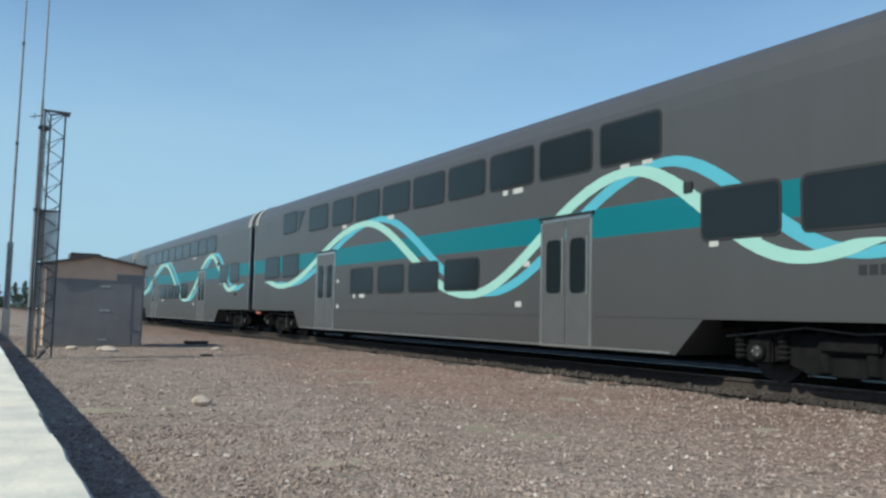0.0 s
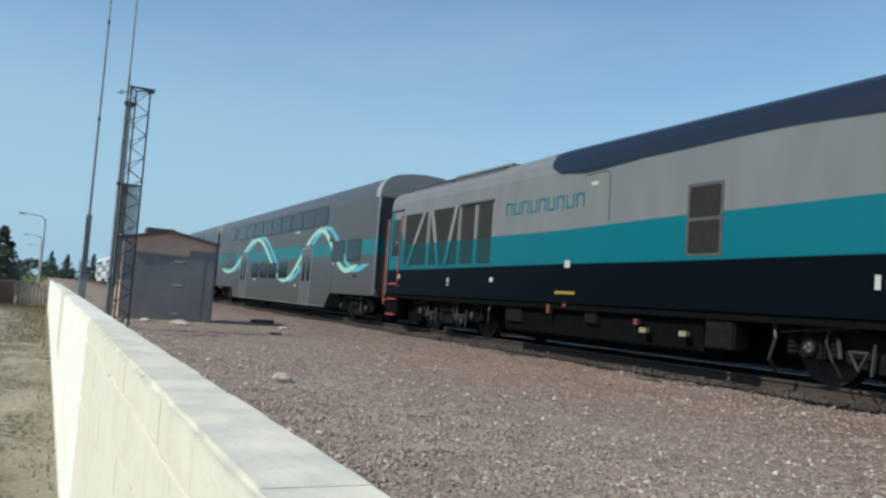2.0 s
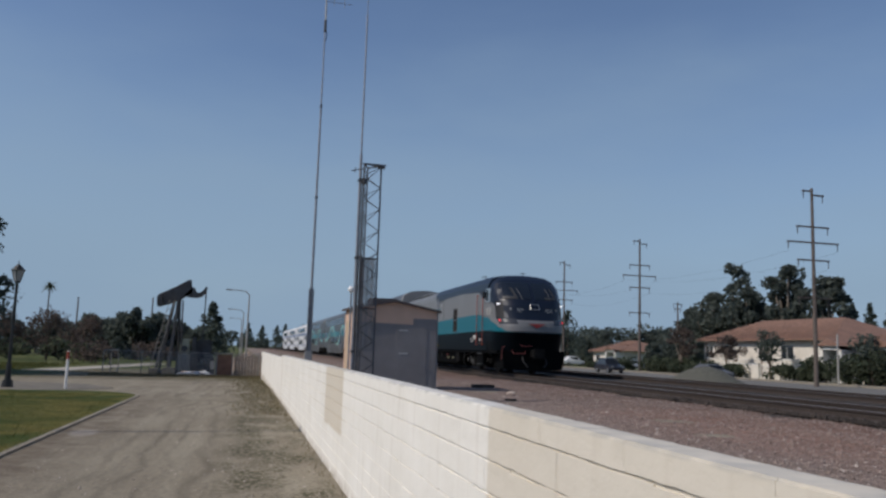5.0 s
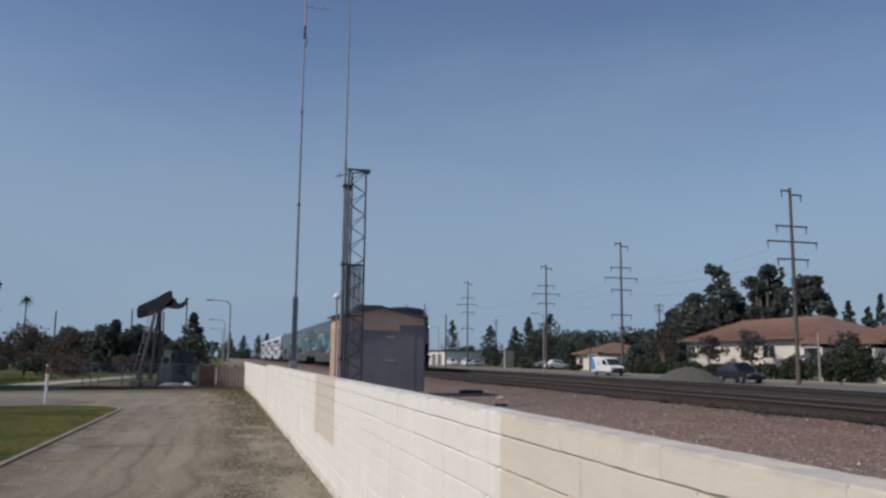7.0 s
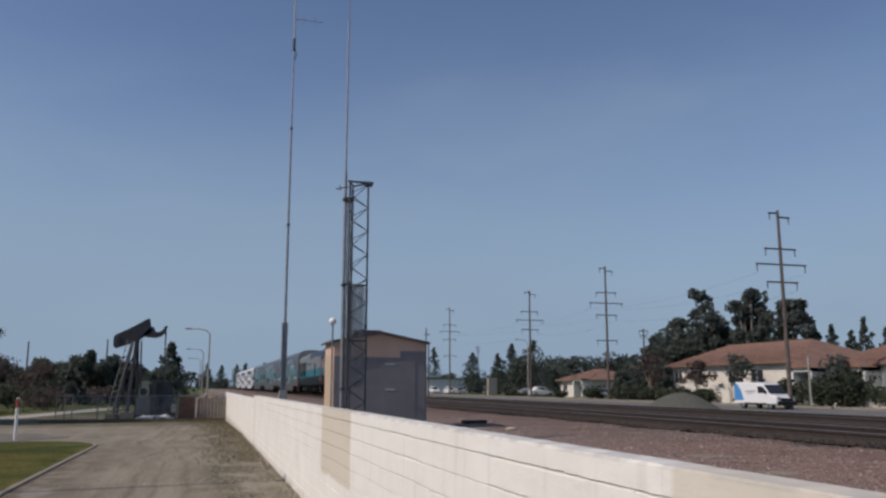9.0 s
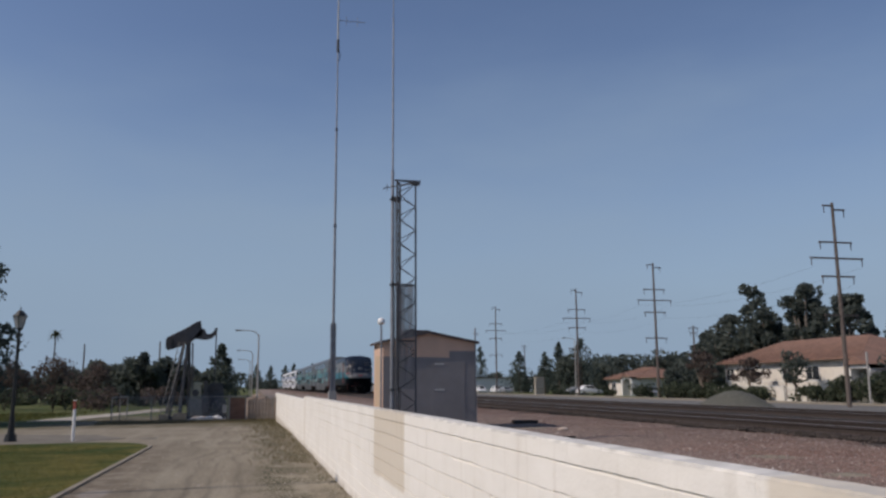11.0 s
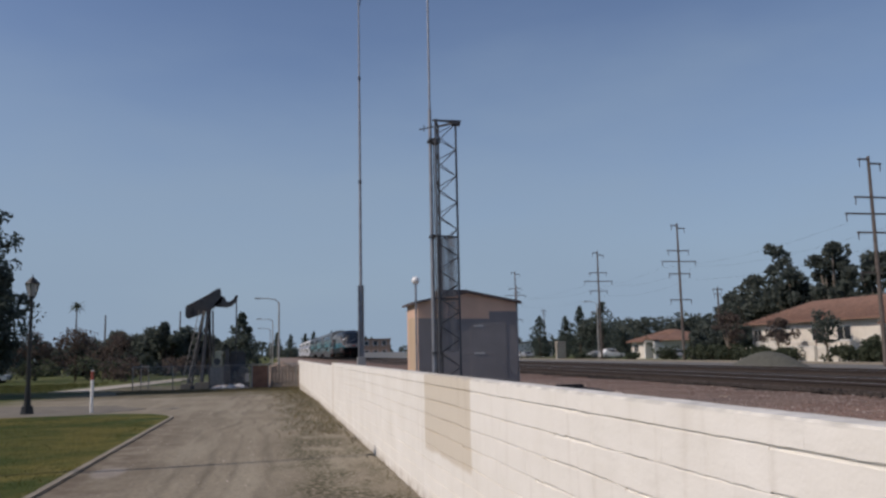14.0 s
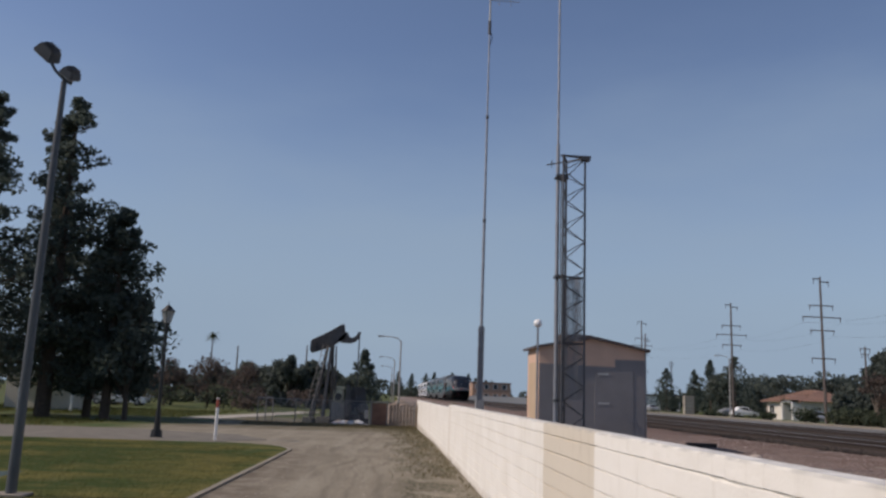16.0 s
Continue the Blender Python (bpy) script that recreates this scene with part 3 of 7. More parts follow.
def pipe(bm, pts, r, n=8):
    for a, b in zip(pts, pts[1:]):
        rod(bm, a, b, r, n=n)
        bmesh.ops.create_icosphere(bm, subdivisions=1, radius=r, matrix=Matrix.Translation(b))
    return bm


def prism(bm, outline, axis, a, b):
    """Extrudes an outline between a and b along an axis. The outline's pairs lie in the two other axes, in order."""
    def at(p, v):
        return {"x": (v, p[0], p[1]), "y": (p[0], v, p[1]), "z": (p[0], p[1], v)}[axis]
    va = [bm.verts.new(at(p, a)) for p in outline]
    vb = [bm.verts.new(at(p, b)) for p in outline]
    bm.faces.new(va)
    bm.faces.new(vb[::-1])
    for i in range(len(outline)):
        j = (i + 1) % len(outline)
        bm.faces.new((va[j], va[i], vb[i], vb[j]))
    bmesh.ops.recalc_face_normals(bm, faces=bm.faces[:])
    return bm


def rounded(y0, y1, z0, z1, r, n=3):
    """A rounded rectangle as an outline."""
    out = []
    for cy, cz, a0 in ((y1 - r, z1 - r, 0), (y0 + r, z1 - r, 90), (y0 + r, z0 + r, 180), (y1 - r, z0 + r, 270)):
        for k in range(n + 1):
            a = radians(a0 + 90 * k / n)
            out.append((cy + r * math.cos(a), cz + r * math.sin(a)))
    return out


def loft(bm, rings, cap=True):
    vs = [[bm.verts.new(p) for p in ring] for ring in rings]
    for a, b in zip(vs, vs[1:]):
        for i in range(len(a)):
            j = (i + 1) % len(a)
            bm.faces.new((a[i], a[j], b[j], b[i]))
    if cap:
        bm.faces.new(vs[0][::-1])
        bm.faces.new(vs[-1])
    bmesh.ops.recalc_face_normals(bm, faces=bm.faces[:])
    return bm


def each(name, rows, material, parent=None, label="", bevel=0.0):
    """One box a part."""
    return [part(name, boxes(r, bevel=bevel), material, parent, label) for r in rows]


def each_rod(name, rows, material, parent=None, label="", n=8):
    return [part(name, rods(r, n=n), material, parent, label) for r in rows]


# ---- ground and large structure ----
RAIL = 0.872          # top of rail
TRACK_X = 10.20       # centre of the near track
BED = 0.70            # gravel level behind the wall
ROAD_Z = -0.15
WALL_TOP, BLOCK = 1.40, 0.40
TOP_COURSE, COURSE = 0.112, (1.40 - 0.112) / 8      # the cap course is shallower


def sheet(name, xs, zs, y0, y1, material, label, category, steps=1):
    ys = [y0 + (y1 - y0) * i / steps for i in range(steps + 1)]
    v = [(x, y, z) for y in ys for x, z in zip(xs, zs)]
    n = len(xs)
    f = [(j * n + i, j * n + i + 1, (j + 1) * n + i + 1, (j + 1) * n + i) for j in range(steps) for i in range(n - 1)]
    ob = from_arrays(name, v, f, material)
    return tagged(ob, label, category, kind="structure")


def drop(y):
    """The lane's side falls away gently beyond the lawn."""
    return -0.25 * min(1.0, max(0.0, (y - 35.0) / 16.0)) - 0.30 * min(1.0, max(0.0, (y - 52.0) / 36.0))


gx = [-1500, -300, -60, -20, -6, 0.02, 0.04, 8.0, 17.0, 33.0, 36.4, 60, 1500]
gz = [0, 0, 0, 0, 0, 0, BED - 0.02, BED - 0.02, BED - 0.05, -0.1, ROAD_Z - 0.03, -0.2, -0.2]
gy = [-400, -20, 20, 35, 39, 43, 47, 51, 56, 62, 70, 78, 88, 120, 250, 3000]
v = [(x, y, z + (drop(y) if x < 0.03 else 0.0)) for y in gy for x, z in zip(gx, gz)]
n = len(gx)
f = [(j * n + i, j * n + i + 1, (j + 1) * n + i + 1, (j + 1) * n + i) for j in range(len(gy) - 1) for i in range(n - 1)]
tagged(from_arrays("ground", v, f, M["dirt"]), "packed pale dirt and rough grass reaching the horizon", "ground", kind="structure")
# gravel with a gently uneven surface
gx = np.concatenate([[0.10], np.linspace(0.35, 8.6, 40)])
gy = np.concatenate([np.linspace(-12, 40, 130), np.linspace(42, 300, 30)])
gv = [(x, y, BED + 0.035 * noise.noise((x * 0.7, y * 0.7, 0)) + 0.018 * noise.noise((x * 2.7, y * 2.7, 5))) for y in gy for x in gx]
n = len(gx)
gf = [(j * n + i, j * n + i + 1, (j + 1) * n + i + 1, (j + 1) * n + i) for j in range(len(gy) - 1) for i in range(n - 1)]
tagged(from_arrays("gravel_ground", gv, gf, M["gravel"]), "loose reddish-brown gravel between wall and track", "gravel", kind="structure")
sheet("railway_ground", [12.0, 17.0, 33.0, 36.3], [BED - 0.03, BED - 0.04, -0.09, ROAD_Z - 0.01], -200, 900, M["farground"], "dark oily dirt beside the railway", "ground")
sheet("road", [36.4, 47.4], [ROAD_Z, ROAD_Z], -300, 1200, M["asphalt"], "grey asphalt road beyond the railway", "road")
tagged(part("pavement", boxes((47.4, 49.6, -200, 700, ROAD_Z - 0.1, ROAD_Z + 0.13), bevel=0.02), M["concrete"]), "pale concrete pavement along the road", "pavement", kind="structure")
# embankment of the first track, and a second bed
for name, xc, lab in (("track_bed", TRACK_X, "dark oily ballast shoulder under the rails"), ("track_bed", 15.2, "dark ballast of a second track")):
    bm = bmesh.new()
    prism(bm, [(xc - 2.5, BED - 0.03), (xc - 1.45, RAIL - 0.16), (xc + 1.45, RAIL - 0.16), (xc + 2.0, BED - 0.06)], "y", -160, 900)
    tagged(part(name, bm, M["ballast"]), lab, "ballast", kind="structure")


def track(xc, y0, y1):
    t = thing("railway_track", pose(xc, 0, RAIL), "steel rails on dark weathered ties", "track", "railway tracks")
    for side in (-1, 1):
        x = side * 0.7525
        bm = bmesh.new()
        prism(bm, [(x - 0.07, -0.165), (x + 0.07, -0.165), (x + 0.07, -0.15), (x + 0.012, -0.13), (x + 0.012, -0.055), (x + 0.036, -0.04), (x + 0.036, -0.004), (x - 0.036, -0.004), (x - 0.036, -0.04), (x - 0.012, -0.055), (x - 0.012, -0.13), (x - 0.07, -0.15)], "y", y0, y1)
        r = part("rail", bm, M["rust"], t)
        part("running_surface", boxes((x - 0.030, x + 0.030, y0, y1, -0.004, 0.0)), M["steel"], r, "shiny worn rail head")
    return t


t1 = track(TRACK_X, -160, 900)
t2 = track(15.2, -160, 900)
tie = bpy.data.meshes.new("tie")
bm = boxes((-1.27, 1.27, -0.11, 0.11, -0.22, -0.145), bevel=0.012)
bm.to_mesh(tie)
bm.free()
tie.materials.append(M["tie"])


def ties():
    for t, a, b in ((t1, -4, 60), (t2, -4, 60)):
        for i in range(int((b - a) / 0.6)):
            o = new("tie", tie)
            o.parent = t
            o.location = (0, a + 0.6 * i, 0)


# ---- lawn, kerb and lane on the near side ----
def lawn_outline(d=0.0):
    """The lawn's edge: nearly straight along the lane, a rounded corner, then away to the side."""
    r = 2.0 - d
    pts = [(-5.05 - d, -20), (-4.26 - d, 28.3)]
    for k in range(1, 9):
        a = radians(90 * k / 8)
        pts.append((-4.26 - 2.0 + r * math.cos(a), 28.3 + r * 1.25 * math.sin(a)))
    pts += [(-12, 30.4 - d), (-40, 27.0 - d), (-40, -20)]
    return pts


bm = bmesh.new()
prism(bm, lawn_outline(0.09), "z", -0.05, 0.026)
tagged(part("lawn", bm, M["turf"]), "patchy green and straw-coloured mown lawn", "lawn", kind="structure")
bm = bmesh.new()
o1, o2 = lawn_outline(0.0)[:-1], lawn_outline(0.095)[:-1]
prism(bm, o1 + o2[::-1], "z", -0.05, 0.032)
tagged(part("kerb", bm, M["concrete"]), "low weathered concrete kerb round the lawn", "kerb", kind="structure")
court = tagged(part("court", boxes((-15.0, -8.1, 18.5, 20.9, 0.0, 0.031)), M["court"]), "faded blue-green hard court let into the lawn", "court", kind="structure")
part("court_line", boxes((-15.0, -8.2, 19.6, 19.66, 0.031, 0.035)), M["trim"], court, "worn white painted line")
bm = bmesh.new()
prism(bm, [(-7.0, 30.9), (-12, 30.6), (-60, 26.3), (-60, 34.0), (-12, 37.2), (-7.0, 35.5), (-5.6, 33.0)], "z", -0.06, 0.012)
tagged(part("side_lane", bm, M["lane"]), "grey paved side lane behind the lawn", "lane", kind="structure")
bm = bmesh.new()
path = [[(-13.2 + 0.10 * (y - 57) + sx, y, drop(y) + dz) for sx, dz in ((-1.2, -0.1), (-1.2, 0.04), (1.2, 0.04), (1.2, -0.1))] for y in (57, 62, 70, 78, 92)]
loft(bm, path)
tagged(part("footpath", bm, M["path"]), "pale concrete path across rough grass", "path", kind="structure")


# earth bank that climbs from the lane's level to the gravel beyond the wall's end
bank_v, bank_f = [], []
for j, y in enumerate(np.linspace(53.4, 150, 60)):
    for i, u in enumerate((0, 0.25, 0.5, 0.75, 1.0)):
        rise = u * u * (3 - 2 * u)
        bank_v.append((-2.7 + 2.85 * u, y, drop(y) - 0.06 + (0.74 - drop(y)) * rise * min(1.0, (y - 53.0) / 5.0) + 0.10 * noise.noise((u * 3, y * 0.8, 2))))
        if j and i:
            k = j * 5 + i
            bank_f.append((k - 6, k - 5, k, k - 1))
tagged(from_arrays("earth_bank", bank_v, bank_f, M["bank"]), "bare tan earth bank rising to the railway", "ground", kind="structure")


# ---- wall ----
WX0, WX1 = -0.03, 0.12
wall = tagged(part("wall_block", boxes((WX0 + 0.011, WX1 - 0.011, -12, 27.89, -0.1, WALL_TOP - 0.016), (WX0 + 0.011, WX1 - 0.011, 27.89, 54.0, -0.7, WALL_TOP - 0.106)), M["wall"]),
              "cream-painted slump-block boundary wall with tan touch-up patches", "wall", kind="structure")


def wall_blocks():
    """Uneven slump blocks in running bond, bulged and sagging a little; those along the lane's middle are pieces of their own."""
    rng = random.Random(4)
    kinds = []
    for k in range(16):
        tall = TOP_COURSE if k >= 10 else COURSE
        bm = bmesh.new()
        gap, round_ = rng.uniform(0.0004, 0.0024), rng.choice((0.004, 0.006, 0.008, 0.011))
        box(bm, WX0, WX1, -BLOCK / 2 + 0.0001, BLOCK / 2 - 0.0001, -tall / 2 + gap, tall / 2 - gap)
        bmesh.ops.subdivide_edges(bm, edges=[e for e in bm.edges if abs(e.verts[0].co.y - e.verts[1].co.y) > 0.2], cuts=5)
        bmesh.ops.bevel(bm, geom=[e for e in bm.edges if abs(e.verts[0].co.y - e.verts[1].co.y) > 0.02 and len(e.link_faces) == 2 and e.calc_face_angle() > 1], offset=round_, segments=2, affect="EDGES")
        for v in bm.verts:
            ease = max(0.0, 1 - (abs(v.co.y) / (BLOCK / 2)) ** 4)
            sag = 0.0035 * (1 - 2 * v.co.z / tall) * ease
            w = noise.noise((v.co.y * 6 + 9 * k, v.co.z * 9, 3 * k))
            v.co.x += (0.0042 * w * ease + sag * 0.35) * (-1 if v.co.x < 0 else 1)
            v.co.z += 0.0060 * ease * noise.noise((v.co.y * 11, 7 * k, 1 if v.co.z > 0 else 5)) * (0.4 if k >= 10 and v.co.z > 0 else 1)
        me = bpy.data.meshes.new("block")
        bm.to_mesh(me)
        bm.free()
        me.materials.append(M["wall"])
        kinds.append(me)
    rest_v, rest_f = [], []
    for c in range(-4, 9):
        y = (-10 if c >= 0 else 34) + (0.2 if c % 2 else 0)
        while y < 54:
            lower = 0.0 if y < 27.89 else -0.09
            z = ((c + 0.5) * COURSE if c < 8 else WALL_TOP - TOP_COURSE / 2) + lower
            me = kinds[rng.randrange(10) if c < 8 else 10 + rng.randrange(6)]
            dx = rng.uniform(-0.0008, 0.0008)
            if 2.2 < y < 15.4 and z > 0.0:
                o = new("block", me)
                o.parent = wall
                o.location = (dx, y, z)
            elif z > -0.05 or (y > 34 and z > drop(y) - 0.2):
                k0 = len(rest_v)
                rest_v += [(v.co.x + dx, v.co.y + y, v.co.z + z) for v in me.vertices]
                rest_f += [tuple(k0 + i for i in p.vertices) for p in me.polygons]
            y += BLOCK
    tagged(from_arrays("blocks", rest_v, rest_f, M["wall"], wall), kind="stuff")


# ---- leaves and trees ----
def leaf_cards(name, centers, radii, per, size, material, parent=None, seed=0, squash=0.75):
    """Many small leaf clumps scattered through round clusters."""
    rng = np.random.default_rng(seed)
    c = np.repeat(np.asarray(centers, float), per, 0)
    r = np.repeat(np.asarray(radii, float), per)
    k = len(c)
    d = rng.normal(size=(k, 3))
    d /= np.linalg.norm(d, axis=1)[:, None]
    p = c + d * (r * rng.uniform(0.35, 1.0, k) ** 0.6)[:, None] * np.array([1, 1, squash])
    a = rng.normal(size=(k, 3))
    a /= np.linalg.norm(a, axis=1)[:, None]
    b = np.cross(a, rng.normal(size=(k, 3)))
    b /= np.linalg.norm(b, axis=1)[:, None]
    s = size * rng.uniform(0.55, 1.3, (k, 1))
    v = np.stack([p - a * s, p + b * s * 0.55, p + a * s, p - b * s * 0.55], 1).reshape(-1, 3)
    f = np.arange(4 * k).reshape(-1, 4)
    return from_arrays(name, v, f, material, parent)


def trunk_mesh(h, r, lean=(0, 0), limbs=()):
    bm = bmesh.new()
    last = Vector((0, 0, -0.1))
    for i in range(1, 7):
        q = Vector((lean[0] * (i / 6) ** 2 + 0.03 * math.sin(i * 2.1), lean[1] * (i / 6) ** 2 + 0.03 * math.cos(i * 1.7), h * i / 6))
        rod(bm, last, q, r * (1 - 0.14 * (i - 1)), r * (1 - 0.14 * i), 8)
        last = q
    for a, b, rr in limbs:
        rod(bm, a, b, rr, rr * 0.45, 6)
    return bm


def pine(x, y, h, spread, seed, z=0.0, label="tall dark pine with open ragged layers of needles", near=True):
    """A conifer of whorled limbs with ragged foliage pads and gaps."""
    rng = random.Random(seed)
    t = thing("pine_tree", pose(x, y, z), label, "tree", "pines" if near else "far conifers")
    limbs, cs, rs = [], [], []
    levels = 22 if near else 11
    for i in range(levels):
        f = (0.145 if near else 0.10) + (0.835 if near else 0.88) * i / (levels - 1)
        zz = h * f
        reach = spread * (1 - f) ** (0.72 if near else 0.8) * rng.uniform(0.7, 1.15) * (0.6 + 0.4 * min(1, f / 0.22)) + 0.25
        for j in range(rng.randint(4, 6) if near else 4):
            a = rng.uniform(0, 6.283)
            rr = reach * rng.uniform(0.55, 1.05)
            tip = Vector((rr * math.cos(a), rr * math.sin(a), zz + rr * 0.12))
            limbs.append(((0, 0, zz - 0.2), tip, 0.018 * h / 6))
            for s in (1.0, 0.68, 0.4):
                cs.append((tip.x * s + rng.uniform(-.2, .2), tip.y * s + rng.uniform(-.2, .2), zz + rr * 0.12 * s + rng.uniform(-.15, .25)))
                rs.append((0.22 + 0.20 * rr * (1.2 - 0.4 * s)) * rng.uniform(0.7, 1.2))
    cs.append((0, 0, h)), rs.append(0.3)
    part("trunk", trunk_mesh(h * 0.97, 0.022 * h + 0.04, limbs=limbs), M["bark"], t)
    leaf_cards("crown", cs, rs, 46 if near else 22, 0.13 if near else 0.30, M["pine"], t, seed)
    return t


def conifer(x, y, h, spread, seed, z=0.0, label="far dark pointed conifer"):
    """A far conifer: a dense, ragged, pointed crown on a short trunk."""
    rng = random.Random(seed)
    t = thing("pine_tree", pose(x, y, z), label, "tree", "far conifers")
    cs, rs = [], []
    for k in range(84):
        f = 0.08 + 0.90 * (k / 83)
        a = rng.uniform(0, 6.283)
        tier = 0.72 + 0.28 * math.sin(f * 34 + seed)
        rr = spread * (1 - f) ** 0.80 * rng.uniform(0.30, 1.0) * tier
        cs.append((rr * math.cos(a), rr * math.sin(a), h * f))
        rs.append((0.22 + 0.30 * spread * (1 - f)) * rng.uniform(0.7, 1.15))
    part("trunk", rods(((0, 0, -0.1), (0, 0, h * 0.96), 0.02 * h, 0.02), n=6), M["bark"], t)
    leaf_cards("crown", cs, rs, 18, 0.26, M["pine"], t, seed, 0.8)
    return t


def broad_tree(x, y, h, spread, seed, z=0.0, mat_="olive", bark="bark", label="dark leafy tree with an uneven crown", low=0.25, tall=1.0, dens=1.0, clumps=26, cat="tree", leaf=0.28):
    """A tree of limbs that fork into leaf clusters with gaps between them."""
    rng = random.Random(seed)
    t = thing("tree", pose(x, y, z), label, cat, "trees")
    cs, rs, limbs = [], [], []
    for i in range(clumps):
        f = rng.uniform(low, 1.0)
        prof = math.sin(math.pi * min(1, max(0.03, (f - low) / (1.06 - low))) ** 0.75) ** 0.7
        a, rr = rng.uniform(0, 6.283), spread * prof * rng.uniform(0.25, 0.95)
        q = (rr * math.cos(a), rr * math.sin(a), h * f)
        cs.append(q)
        rs.append(spread * rng.uniform(0.20, 0.40))
        if i % 2 == 0:
            limbs.append(((0, 0, h * low * rng.uniform(0.5, 1.0)), q, 0.012 * h))
    part("trunk", trunk_mesh(h * 0.6, 0.020 * h + 0.05, limbs=limbs), M[bark], t)
    leaf_cards("crown", cs, rs, int(70 * dens), leaf, M[mat_], t, seed, 0.85)
    return t


def shrub(x, y, w, h, seed, z=0.0, mat_="hedge", length=None, label="dense dark green shrub"):
    rng = random.Random(seed)
    t = thing("shrub", pose(x, y, z), label, "shrub", "shrubs")
    ln = length or w
    k = max(5, int(4 * ln / w))
    cs = [(rng.uniform(-.5, .5) * w, rng.uniform(-.5, .5) * ln, h * rng.uniform(0.25, 0.75)) for _ in range(k * 2)]
    leaf_cards("foliage", cs, [h * rng.uniform(0.3, 0.5) for _ in cs], 60, 0.16 + 0.02 * h, M[mat_], t, seed)
    each_rod("stem", [((c[0], c[1], -0.05), c, 0.05, 0.02) for c in cs[:3]], M["bark"], t, n=6)
    return t


# ---- the train ----
def side_panel(outline, x0, x1):
    bm = bmesh.new()
    return prism(bm, outline, "x", x0, x1)


def ribbon(s, points, width, x0, x1):
    """A vinyl ribbon that swings through crests and troughs given as (s, z)."""
    path = []
    for (a, za), (b, zb) in zip(points, points[1:]):
        for k in range(14):
            f = k / 14
            path.append((a + (b - a) * f, za + (zb - za) * (0.5 - 0.5 * math.cos(math.pi * f))))
    path.append(points[-1])
    n = len(path)
    left, right = [], []
    for i, (y, z) in enumerate(path):
        y2, z2 = path[min(n - 1, i + 1)]
        y1, z1 = path[max(0, i - 1)]
        d = Vector((y2 - y1, z2 - z1)).normalized()
        w = width * min(1.0, 0.12 + i / 7, 0.12 + (n - 1 - i) / 7) * (0.75 + 0.55 * abs(d.y))
        left.append((y - d.y * w / 2, z + d.x * w / 2))
        right.append((y + d.y * w / 2, z - d.x * w / 2))
    bm = bmesh.new()
    vs = [[bm.verts.new((x, *p)) for p in side] for x in (x0, x1) for side in (left, right)]
    a, b, c, e = vs
    for i in range(n - 1):
        bm.faces.new((a[i], a[i + 1], b[i + 1], b[i]))
        bm.faces.new((c[i], e[i], e[i + 1], c[i + 1]))
        bm.faces.new((a[i], c[i], c[i + 1], a[i + 1]))
        bm.faces.new((b[i], b[i + 1], e[i + 1], e[i]))
    bmesh.ops.recalc_face_normals(bm, faces=bm.faces[:])
    return bm


